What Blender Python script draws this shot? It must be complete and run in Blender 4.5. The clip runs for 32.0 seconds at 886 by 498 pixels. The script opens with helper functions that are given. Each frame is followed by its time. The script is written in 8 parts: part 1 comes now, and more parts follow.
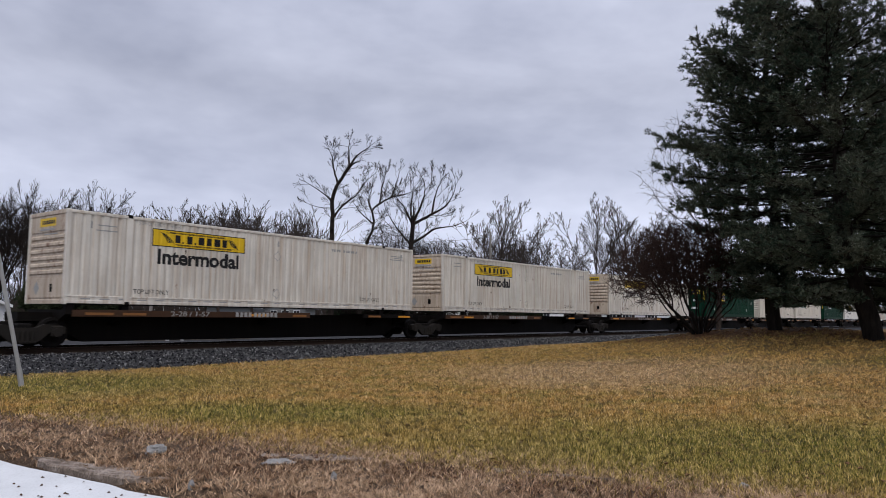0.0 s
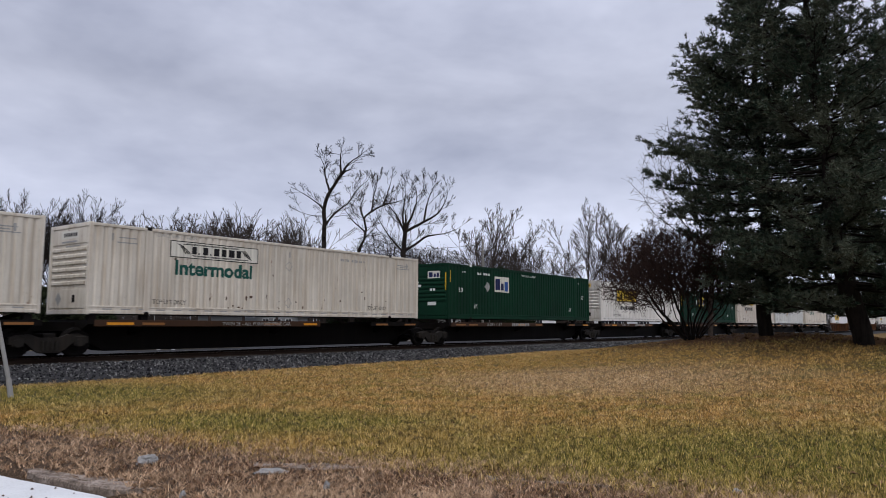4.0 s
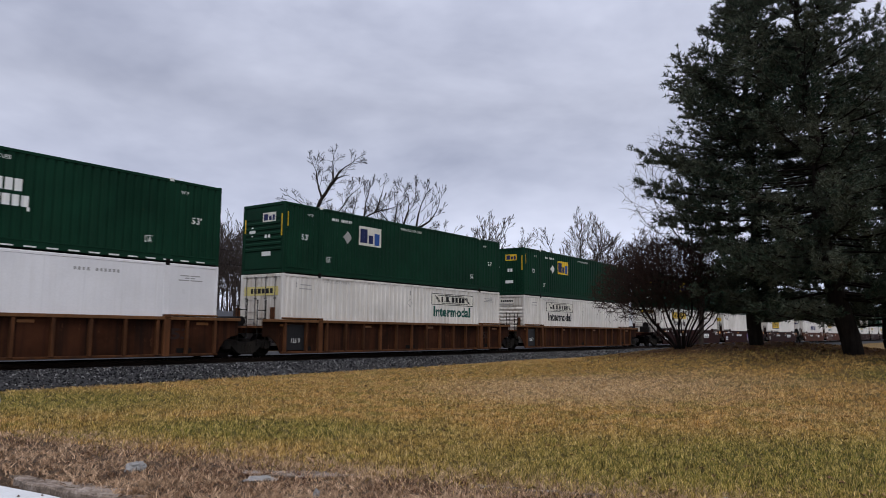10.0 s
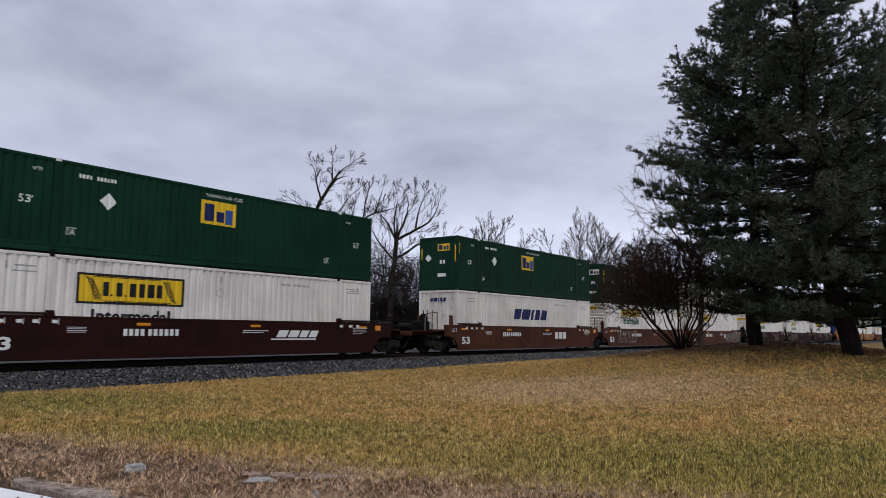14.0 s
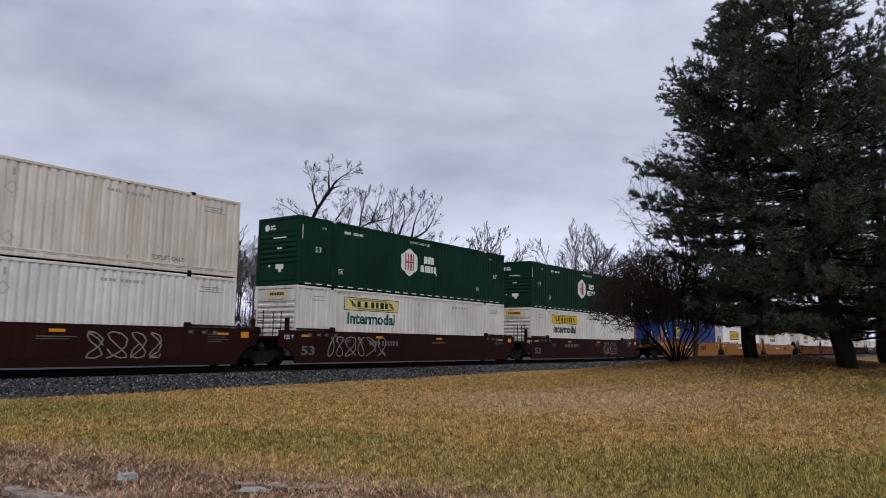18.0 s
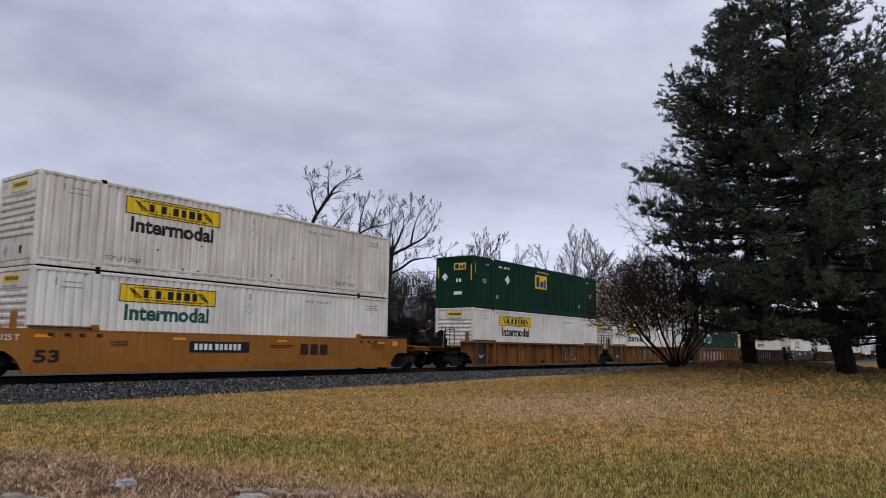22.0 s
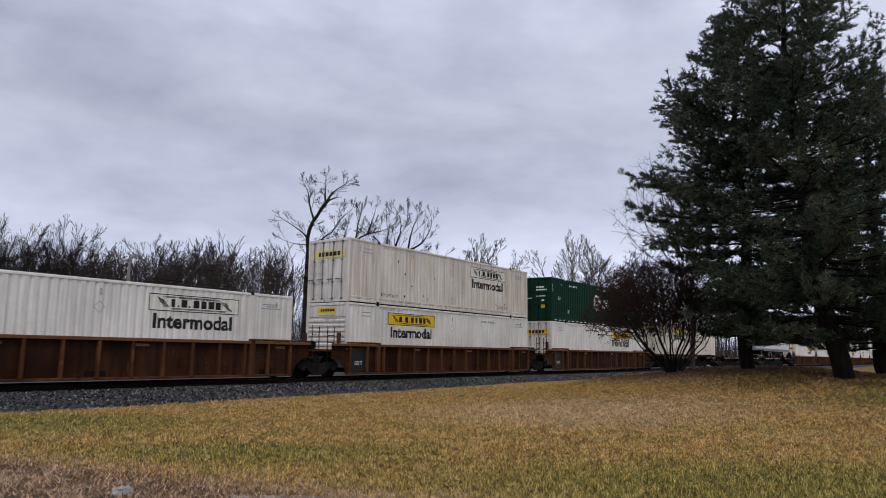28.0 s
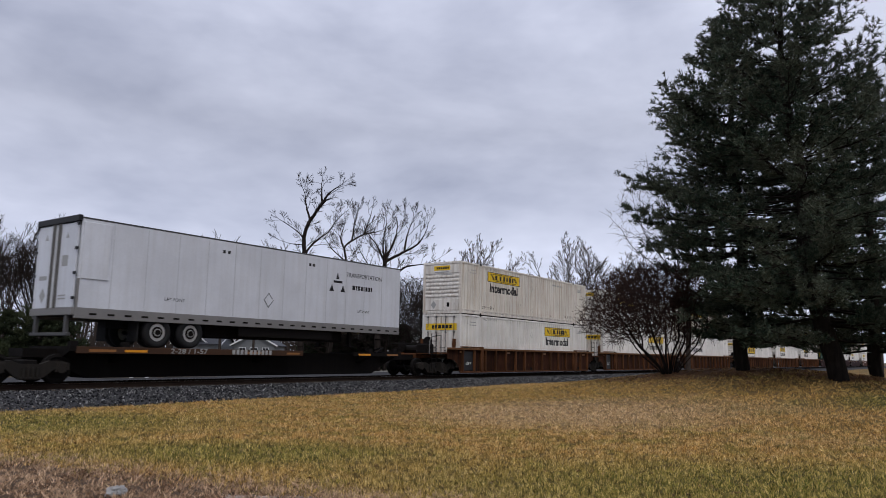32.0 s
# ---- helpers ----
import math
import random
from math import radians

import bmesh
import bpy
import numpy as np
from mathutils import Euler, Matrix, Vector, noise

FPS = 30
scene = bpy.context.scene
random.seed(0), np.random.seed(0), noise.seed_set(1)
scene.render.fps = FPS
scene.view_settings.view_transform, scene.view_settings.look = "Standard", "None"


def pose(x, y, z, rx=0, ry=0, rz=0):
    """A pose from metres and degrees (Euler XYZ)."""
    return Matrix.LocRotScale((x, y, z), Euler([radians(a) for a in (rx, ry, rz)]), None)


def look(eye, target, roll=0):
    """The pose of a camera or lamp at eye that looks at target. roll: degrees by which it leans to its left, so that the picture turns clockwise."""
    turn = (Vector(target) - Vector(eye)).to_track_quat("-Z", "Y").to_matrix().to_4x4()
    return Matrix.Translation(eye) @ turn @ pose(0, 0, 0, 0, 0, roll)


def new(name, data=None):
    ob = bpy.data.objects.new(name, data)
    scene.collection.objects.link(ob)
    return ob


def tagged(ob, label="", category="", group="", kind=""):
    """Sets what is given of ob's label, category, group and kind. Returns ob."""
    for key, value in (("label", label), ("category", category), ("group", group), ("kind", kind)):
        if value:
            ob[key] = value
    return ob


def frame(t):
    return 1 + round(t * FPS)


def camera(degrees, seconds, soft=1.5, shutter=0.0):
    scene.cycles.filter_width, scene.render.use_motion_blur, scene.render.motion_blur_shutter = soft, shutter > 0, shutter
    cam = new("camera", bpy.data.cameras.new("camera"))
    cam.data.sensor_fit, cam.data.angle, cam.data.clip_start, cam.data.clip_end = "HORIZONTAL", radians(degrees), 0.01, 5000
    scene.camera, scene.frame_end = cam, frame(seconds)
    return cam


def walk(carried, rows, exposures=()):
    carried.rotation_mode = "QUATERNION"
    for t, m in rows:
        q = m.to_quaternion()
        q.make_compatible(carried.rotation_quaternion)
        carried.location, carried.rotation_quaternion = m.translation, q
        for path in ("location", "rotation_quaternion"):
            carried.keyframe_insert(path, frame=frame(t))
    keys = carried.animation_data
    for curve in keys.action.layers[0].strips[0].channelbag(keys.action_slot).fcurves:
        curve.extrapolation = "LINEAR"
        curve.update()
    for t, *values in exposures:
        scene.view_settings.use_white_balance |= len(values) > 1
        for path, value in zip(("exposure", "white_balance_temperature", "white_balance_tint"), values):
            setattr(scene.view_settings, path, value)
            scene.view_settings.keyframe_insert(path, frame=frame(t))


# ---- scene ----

# ================= camera =================
# seconds, turn to the left, tilt up, lean, in degrees; the eye stays in one place
PATH = [
    (0, -0.00, 5.29, 0.60), (0.5, -0.05, 5.30, 0.60), (1, -0.10, 5.34, 0.57), (1.5, -0.17, 5.41, 0.51),
    (2, -0.25, 5.50, 0.48), (2.5, -0.34, 5.61, 0.45), (3, -0.43, 5.73, 0.39), (3.5, -0.52, 5.82, 0.30),
    (5.5, -0.86, 6.02, 0.30), (6, -0.90, 6.10, 0.37), (6.5, -0.95, 6.19, 0.45), (7, -1.00, 6.25, 0.50),
    (7.5, -1.05, 6.28, 0.52), (8, -1.09, 6.31, 0.53), (8.5, -1.14, 6.34, 0.55), (9, -1.19, 6.39, 0.58),
    (9.5, -1.24, 6.44, 0.60), (10, -1.25, 6.47, 0.55), (10.5, -1.25, 6.47, 0.46), (11, -1.25, 6.47, 0.42),
    (11.5, -1.27, 6.50, 0.46), (12, -1.29, 6.54, 0.51), (12.5, -1.30, 6.57, 0.53), (13, -1.30, 6.56, 0.49),
    (13.5, -1.29, 6.54, 0.45), (14, -1.30, 6.54, 0.45), (14.5, -1.30, 6.58, 0.50), (16.5, -1.46, 7.03, 0.67),
    (17, -1.52, 7.15, 0.74), (17.5, -1.57, 7.25, 0.81), (18, -1.61, 7.32, 0.88), (18.5, -1.64, 7.35, 0.98),
    (19, -1.65, 7.40, 1.05), (19.5, -1.65, 7.45, 1.05), (20, -1.64, 7.51, 1.00), (20.5, -1.63, 7.57, 0.96),
    (21, -1.64, 7.63, 0.93), (21.5, -1.65, 7.70, 0.89), (22, -1.66, 7.76, 0.84), (22.5, -1.67, 7.82, 0.78),
    (23, -1.68, 7.87, 0.70), (23.5, -1.67, 7.90, 0.63), (24, -1.67, 7.93, 0.59), (24.5, -1.68, 7.95, 0.57),
    (25, -1.71, 7.97, 0.56), (25.5, -1.74, 7.99, 0.53), (27.5, -1.81, 8.18, 0.69), (28, -1.88, 8.23, 0.69),
    (28.5, -1.93, 8.25, 0.70), (29, -1.95, 8.23, 0.74), (29.5, -1.98, 8.23, 0.79), (30, -2.02, 8.25, 0.84),
    (30.5, -2.06, 8.29, 0.87), (31, -2.10, 8.31, 0.88), (31.5, -2.14, 8.31, 0.91), (32, -2.17, 8.30, 0.95),
]
EYE = (0.0, 0.0, 1.6)


def aim(yaw, pitch, roll):
    return pose(*EYE, 0, 0, yaw) @ pose(0, 0, 0, 90 + pitch, 0, 0) @ pose(0, 0, 0, 0, 0, roll)


cam = camera(62.57, 32.0, soft=0.6, shutter=0.07)
walk(cam, [(t, aim(a, b, c)) for t, a, b, c in PATH])

# ================= light =================
scene.view_settings.exposure = 0.0
world = bpy.data.worlds.new("overcast_sky")
scene.world = world
world.use_nodes = True


def sky_nodes(nt):
    nt.nodes.clear()
    N, K = nt.nodes.new, nt.links.new
    out, bg = N("ShaderNodeOutputWorld"), N("ShaderNodeBackground")
    sky = N("ShaderNodeTexSky")
    sky.sky_type, sky.sun_disc = "NISHITA", False
    sky.sun_elevation, sky.sun_rotation = radians(38), radians(200)
    co, mp = N("ShaderNodeTexCoord"), N("ShaderNodeMapping")
    mp.inputs["Scale"].default_value = (1.0, 1.0, 2.4)
    mp.inputs["Location"].default_value = (0.35, 0.2, 0.5)
    K(co.outputs["Generated"], mp.inputs["Vector"])
    n1, n2 = N("ShaderNodeTexNoise"), N("ShaderNodeTexNoise")
    n1.inputs["Scale"].default_value, n1.inputs["Detail"].default_value, n1.inputs["Roughness"].default_value = 2.6, 5, 0.55
    n2.inputs["Scale"].default_value, n2.inputs["Detail"].default_value = 6.5, 6
    n1.inputs["Distortion"].default_value = 0.2
    for n in (n1, n2):
        K(mp.outputs[0], n.inputs["Vector"])
    add = N("ShaderNodeMath")
    add.operation = "MULTIPLY_ADD"
    K(n2.outputs[0], add.inputs[0])
    add.inputs[1].default_value = 0.35
    K(n1.outputs[0], add.inputs[2])
    ramp = N("ShaderNodeValToRGB")
    e = ramp.color_ramp.elements
    e[0].position, e[0].color = 0.42, (0.333, 0.361, 0.478, 1)
    e[1].position, e[1].color = 0.95, (0.68, 0.712, 0.86, 1)
    K(add.outputs[0], ramp.inputs[0])
    # an overcast dome: paler low down, brightest overhead
    sep = N("ShaderNodeSeparateXYZ")
    K(co.outputs["Generated"], sep.inputs[0])
    el = N("ShaderNodeMapRange")
    K(sep.outputs["Z"], el.inputs["Value"])
    el.inputs["From Min"].default_value, el.inputs["From Max"].default_value = 0.30, 1.0
    el.inputs["To Min"].default_value, el.inputs["To Max"].default_value = 1.0, 1.9
    low = N("ShaderNodeMapRange")
    K(sep.outputs["Z"], low.inputs["Value"])
    low.inputs["From Min"].default_value, low.inputs["From Max"].default_value = 0.04, 0.30
    low.inputs["To Min"].default_value, low.inputs["To Max"].default_value = 1.50, 1.0
    mul = N("ShaderNodeMath")
    mul.operation = "MULTIPLY"
    K(el.outputs[0], mul.inputs[0])
    K(low.outputs[0], mul.inputs[1])
    sc = N("ShaderNodeVectorMath")
    sc.operation = "SCALE"
    K(ramp.outputs[0], sc.inputs[0])
    K(mul.outputs[0], sc.inputs["Scale"])
    sk = N("ShaderNodeVectorMath")
    sk.operation = "SCALE"
    K(sky.outputs[0], sk.inputs[0])
    sk.inputs["Scale"].default_value = 0.07
    mix = N("ShaderNodeMix")
    mix.data_type = "RGBA"
    mix.inputs[0].default_value = 0.94
    K(sk.outputs[0], mix.inputs[6])
    K(sc.outputs[0], mix.inputs[7])
    K(mix.outputs[2], bg.inputs["Color"])
    bg.inputs["Strength"].default_value = 1.0
    K(bg.outputs[0], out.inputs[0])


sky_nodes(world.node_tree)
sun = new("sun", bpy.data.lights.new("sun", "SUN"))
sun.data.energy, sun.data.angle, sun.data.color = 1.65, radians(26), (1.0, 0.96, 0.9)
sun.matrix_world = look((0, 0, 60), (-6, 36, 0))

# ================= small mesh helpers =================


def part(name, bm, material, parent, label="", m=None, smooth=False):
    """One mesh object under a thing or a part, from a bmesh or a finished mesh."""
    if isinstance(bm, bmesh.types.BMesh):
        me = bpy.data.meshes.new(name)
        bm.to_mesh(me)
        bm.free()
        if smooth:
            me.shade_smooth()
    else:
        me = bm
    if material and not me.materials:
        me.materials.append(material)
    ob = new(name, me)
    if parent:
        ob.parent = parent
    if m is not None:
        ob.matrix_local = m
    if label:
        ob["label"] = label
    return ob


CACHE = {}


def cached(key, make, material, smooth=False):
    """A mesh that alike parts share."""
    k = (key, material.name)
    if k not in CACHE:
        bm = make()
        me = bpy.data.meshes.new(str(key if isinstance(key, str) else key[0]))
        bm.to_mesh(me)
        bm.free()
        if smooth:
            me.shade_smooth()
        me.materials.append(material)
        CACHE[k] = me
    return CACHE[k]


def thing(name, label, category, group="", kind="", m=None):
    ob = new(name)
    ob.empty_display_size = 0.3
    tagged(ob, label, category, group, kind)
    if m is not None:
        ob.matrix_world = m
    return ob


def box(bm, x0, x1, y0, y1, z0, z1, bevel=0.0, m=None):
    vs = [bm.verts.new(v) for v in ((x0, y0, z0), (x1, y0, z0), (x1, y1, z0), (x0, y1, z0), (x0, y0, z1), (x1, y0, z1), (x1, y1, z1), (x0, y1, z1))]
    fs = [bm.faces.new([vs[i] for i in q]) for q in ((0, 3, 2, 1), (4, 5, 6, 7), (0, 1, 5, 4), (1, 2, 6, 5), (2, 3, 7, 6), (3, 0, 4, 7))]
    if bevel:
        es = list({e for f in fs for e in f.edges})
        r = bmesh.ops.bevel(bm, geom=es, offset=bevel, segments=1, affect="EDGES")
        vs = list({v for f in r["faces"] for v in f.verts})
    if m is not None:
        bmesh.ops.transform(bm, matrix=m, verts=vs)
    return bm


def boxed(*a, **k):
    return box(bmesh.new(), *a, **k)


def prism(bm, outline, y0, y1):
    """An outline in x and z, drawn out from y0 to y1."""
    a = [bm.verts.new((x, y0, z)) for x, z in outline]
    b = [bm.verts.new((x, y1, z)) for x, z in outline]
    n = len(a)
    bm.faces.new(a)
    bm.faces.new(b[::-1])
    for i in range(n):
        bm.faces.new((a[i], b[i], b[(i + 1) % n], a[(i + 1) % n]))
    bmesh.ops.recalc_face_normals(bm, faces=bm.faces)
    return bm


def rod(bm, a, b, r0, r1=None, n=8, caps=True):
    a, b = Vector(a), Vector(b)
    r1 = r0 if r1 is None else r1
    w = (b - a).normalized()
    u = w.orthogonal().normalized()
    v = w.cross(u)
    ra = [bm.verts.new(a + (u * math.cos(2 * math.pi * i / n) + v * math.sin(2 * math.pi * i / n)) * r0) for i in range(n)]
    rb = [bm.verts.new(b + (u * math.cos(2 * math.pi * i / n) + v * math.sin(2 * math.pi * i / n)) * r1) for i in range(n)]
    for i in range(n):
        bm.faces.new((ra[i], ra[(i + 1) % n], rb[(i + 1) % n], rb[i]))
    if caps:
        bm.faces.new(ra[::-1])
        bm.faces.new(rb)
    return bm


def quick_mesh(name, verts, faces, material, smooth=False):
    """A mesh from numpy arrays; all faces have the same number of corners."""
    me = bpy.data.meshes.new(name)
    verts, faces = np.asarray(verts, np.float32), np.asarray(faces, np.int32)
    k = faces.shape[1]
    me.vertices.add(len(verts))
    me.vertices.foreach_set("co", verts.ravel())
    me.loops.add(faces.size)
    me.loops.foreach_set("vertex_index", faces.ravel())
    me.polygons.add(len(faces))
    me.polygons.foreach_set("loop_start", np.arange(0, faces.size, k, dtype=np.int32))
    me.update(calc_edges=True)
    if smooth:
        me.shade_smooth()
    me.materials.append(material)
    return me


# ================= materials =================


def material(name):
    m = bpy.data.materials.new(name)
    m.use_nodes = True
    nt = m.node_tree
    return m, nt, nt.nodes["Principled BSDF"]


def noise_tex(nt, scale, detail=4, rough=0.55, stretch=None, coord="Object", shift=False):
    N, K = nt.nodes.new, nt.links.new
    co = N("ShaderNodeTexCoord")
    mp = N("ShaderNodeMapping")
    mp.inputs["Scale"].default_value = stretch or (1, 1, 1)
    K(co.outputs[coord], mp.inputs["Vector"])
    if shift:
        info, m = N("ShaderNodeObjectInfo"), N("ShaderNodeMath")
        m.operation = "MULTIPLY"
        m.inputs[1].default_value = 97.0
        K(info.outputs["Random"], m.inputs[0])
        c = N("ShaderNodeCombineXYZ")
        K(m.outputs[0], c.inputs[0])
        K(m.outputs[0], c.inputs[2])
        K(c.outputs[0], mp.inputs["Location"])
    n = N("ShaderNodeTexNoise")
    n.inputs["Scale"].default_value, n.inputs["Detail"].default_value, n.inputs["Roughness"].default_value = scale, detail, rough
    K(mp.outputs[0], n.inputs["Vector"])
    return n.outputs[0]


def ramp(nt, fac, stops):
    r = nt.nodes.new("ShaderNodeValToRGB")
    els = r.color_ramp.elements
    while len(els) < len(stops):
        els.new(0.5)
    for e, (p, c) in zip(els, stops):
        e.position, e.color = p, (*c, 1) if len(c) == 3 else c
    nt.links.new(fac, r.inputs[0])
    return r.outputs[0]


def mixed(nt, fac, a, b, mode="MIX"):
    x = nt.nodes.new("ShaderNodeMix")
    x.data_type, x.blend_type = "RGBA", mode
    for v, s in ((fac, 0), (a, 6), (b, 7)):
        if hasattr(v, "is_linked"):
            nt.links.new(v, x.inputs[s])
        else:
            x.inputs[s].default_value = v if s == 0 else (*v, 1)
    return x.outputs[2]


def bumped(nt, bsdf, height, strength=0.3, distance=0.02):
    b = nt.nodes.new("ShaderNodeBump")
    b.inputs["Strength"].default_value, b.inputs["Distance"].default_value = strength, distance
    nt.links.new(height, b.inputs["Height"])
    nt.links.new(b.outputs[0], bsdf.inputs["Normal"])


def steel(name, colour, rust=0.0, grime=0.35, rough=0.5, dust=(0.23, 0.19, 0.15), bump=0.15, shine=0.4, blotch=0.84):
    """Painted steel: blotches, streaks of grime that run down, specks and patches of rust."""
    m, nt, b = material(name)
    K = nt.links.new
    big = noise_tex(nt, 0.5, 5, 0.6, shift=True)
    col = mixed(nt, ramp(nt, big, [(0.36, (0, 0, 0)), (0.62, (1, 1, 1))]), tuple(c * blotch for c in colour), tuple(min(1, c * 1.06) for c in colour))
    streak = noise_tex(nt, 1.0, 5, 0.62, (5.5, 5.5, 0.28), shift=True)
    col = mixed(nt, ramp(nt, streak, [(0.44, (0, 0, 0)), (0.70, (grime, grime, grime))]), col, dust)
    fine = noise_tex(nt, 14, 4, 0.7)
    col = mixed(nt, ramp(nt, fine, [(0.35, (0.12, 0.12, 0.12)), (0.6, (0, 0, 0))]), col, tuple(c * 0.6 for c in colour))
    if rust:
        spots = noise_tex(nt, 2.3, 7, 0.75, (1.6, 1.6, 0.75), shift=True)
        edge = 0.70 - 0.22 * rust
        col = mixed(nt, ramp(nt, spots, [(edge, (0, 0, 0)), (edge + 0.10, (1, 1, 1))]), col, (0.16, 0.065, 0.03))
    K(col, b.inputs["Base Color"])
    K(ramp(nt, big, [(0.2, (rough - 0.1,) * 3), (0.8, (rough + 0.15,) * 3)]), b.inputs["Roughness"])
    b.inputs["Specular IOR Level"].default_value = shine
    bumped(nt, b, fine, bump, 0.006)
    return m


def plain(name, colour, rough=0.6, metal=0.0, var=0.12, scale=8):
    m, nt, b = material(name)
    n = noise_tex(nt, scale, 4, 0.6, shift=True)
    nt.links.new(mixed(nt, n, tuple(c * (1 - var) for c in colour), tuple(min(1, c * (1 + var)) for c in colour)), b.inputs["Base Color"])
    b.inputs["Roughness"].default_value, b.inputs["Metallic"].default_value = rough, metal
    b.inputs["Specular IOR Level"].default_value = 0.2
    return m


WHITE = steel("white_container_paint", (0.68, 0.66, 0.62), 0.06, 0.45, 0.5, (0.38, 0.32, 0.25), shine=0.25)
AGED = steel("streaked_white_container_paint", (0.64, 0.605, 0.54), 0.26, 0.7, 0.5, (0.34, 0.235, 0.15), shine=0.25)
CREAM = steel("aged_cream_container_paint", (0.62, 0.575, 0.495), 0.30, 0.6, 0.5, (0.35, 0.265, 0.175), shine=0.25)
RUSTY = steel("rust_stained_cream_paint", (0.58, 0.54, 0.47), 0.62, 0.68, 0.55, (0.30, 0.19, 0.11))
DIRTY_END = steel("streaked_white_end_paint", (0.64, 0.615, 0.565), 0.40, 0.68, 0.5, (0.28, 0.20, 0.13))
TAN_END = steel("tan_streaked_end_paint", (0.54, 0.45, 0.35), 0.62, 0.68, 0.55, (0.22, 0.13, 0.07))
SMOOTH_WHITE = steel("smooth_white_panel_paint", (0.70, 0.70, 0.71), 0.0, 0.16, 0.35, (0.48, 0.45, 0.41), blotch=0.94)
GREY_WHITE = steel("pale_grey_container_paint", (0.55, 0.56, 0.535), 0.12, 0.5, 0.45, (0.33, 0.29, 0.25))
GREEN = steel("dark_green_container_paint", (0.006, 0.033, 0.018), 0.06, 0.18, 0.55, (0.014, 0.034, 0.022), shine=0.05, blotch=0.7)
GREEN2 = steel("forest_green_container_paint", (0.007, 0.031, 0.019), 0.12, 0.2, 0.55, (0.025, 0.042, 0.03), shine=0.05, blotch=0.7)
BLUE = steel("blue_container_paint", (0.013, 0.040, 0.160), 0.06, 0.2, 0.5, (0.04, 0.06, 0.12), shine=0.1)
BLUE2 = plain("darker_blue_repaint_patch", (0.008, 0.022, 0.15), 0.4)
ORANGE = steel("orange_post_paint", (0.55, 0.16, 0.07), 0.05, 0.2)
MAROON = steel("maroon_freight_car_paint", (0.027, 0.0088, 0.0072), 0.06, 0.5, 0.7, (0.010, 0.006, 0.005), shine=0.05, blotch=0.6)
BROWN = steel("faded_brown_freight_car_paint", (0.085, 0.032, 0.018), 0.30, 0.6, 0.75, (0.024, 0.015, 0.011), shine=0.06, blotch=0.6)
YELLOW = steel("weathered_yellow_freight_car_paint", (0.27, 0.110, 0.024), 0.06, 0.4, 0.65, (0.13, 0.055, 0.02), shine=0.06, blotch=0.8)
RUST = steel("rusted_brown_freight_car_paint", (0.105, 0.043, 0.019), 0.45, 0.8, 0.8, (0.014, 0.010, 0.008), shine=0.06, blotch=0.45)
RUST2 = steel("orange_brown_rusted_paint", (0.19, 0.080, 0.027), 0.45, 0.75, 0.8, (0.030, 0.018, 0.012), shine=0.06, blotch=0.5)
# rusty panels darker than the ribs: the recess shade is in this colour
PANEL = steel("shaded_rust_panel_paint", (0.052, 0.020, 0.010), 0.38, 0.9, 0.85, (0.010, 0.007, 0.006), shine=0.05, blotch=0.35)
CHORD = steel("rubbed_orange_rust_edge", (0.14, 0.066, 0.028), 0.3, 0.6, 0.75, (0.06, 0.036, 0.02), shine=0.1)
DARKCAR = steel("sooty_dark_brown_paint", (0.032, 0.018, 0.015), 0.2, 0.35, 0.7, (0.02, 0.016, 0.014), shine=0.1)
SPINE = steel("sooty_black_spine_paint", (0.006, 0.005, 0.0045), 0.0, 0.3, 0.7, (0.016, 0.012, 0.009), shine=0.06)
LEDGE = steel("rust_brown_ledge_paint", (0.052, 0.027, 0.016), 0.35, 0.4, 0.7, (0.03, 0.02, 0.015), shine=0.1)
GRIME = steel("black_truck_grime", (0.007, 0.006, 0.0055), 0.0, 0.25, 0.75, (0.016, 0.012, 0.010), shine=0.08)
CAST = steel("dusty_cast_steel", (0.018, 0.016, 0.014), 0.1, 0.4, 0.75, (0.035, 0.027, 0.021), shine=0.08)
TREAD = plain("worn_wheel_steel", (0.16, 0.15, 0.14), 0.45, 0.9)
RAILTOP = plain("polished_rail_steel", (0.32, 0.31, 0.30), 0.3, 0.95)
BLACK = plain("black_marking_paint", (0.012, 0.012, 0.013), 0.5)
DKGREEN = plain("green_lettering_paint", (0.010, 0.075, 0.060), 0.5)
LOGO_Y = plain("yellow_sign_paint", (0.66, 0.43, 0.018), 0.45, var=0.10, scale=3)
FADED_Y = plain("faded_yellow_sign_paint", (0.60, 0.52, 0.20), 0.5, var=0.2, scale=3)
PALE = plain("pale_sign_paint", (0.62, 0.60, 0.53), 0.5, var=0.15, scale=3)
MARK_W = plain("white_marking_paint", (0.66, 0.67, 0.65), 0.5)
MARK_D = plain("sooty_marking_paint", (0.11, 0.105, 0.10), 0.6)
MARK_G = plain("grey_marking_paint", (0.30, 0.30, 0.29), 0.55)
NAVY = plain("navy_sign_paint", (0.010, 0.016, 0.075), 0.5)
SIGNBLUE = plain("mid_blue_sign_paint", (0.022, 0.075, 0.27), 0.5)
RED = plain("dark_red_sign_paint", (0.30, 0.018, 0.020), 0.5)
REFLECT = plain("orange_reflective_tape", (0.62, 0.25, 0.02), 0.3)
DULLTAPE = plain("dull_orange_tape", (0.22, 0.095, 0.03), 0.4)
SPRAY_P = plain("purple_spray_paint", (0.10, 0.05, 0.20), 0.5)
SPRAY_L = plain("lime_spray_paint", (0.22, 0.30, 0.06), 0.5)
SPRAY_D = plain("drab_spray_paint", (0.12, 0.095, 0.078), 0.6, var=0.25, scale=3)
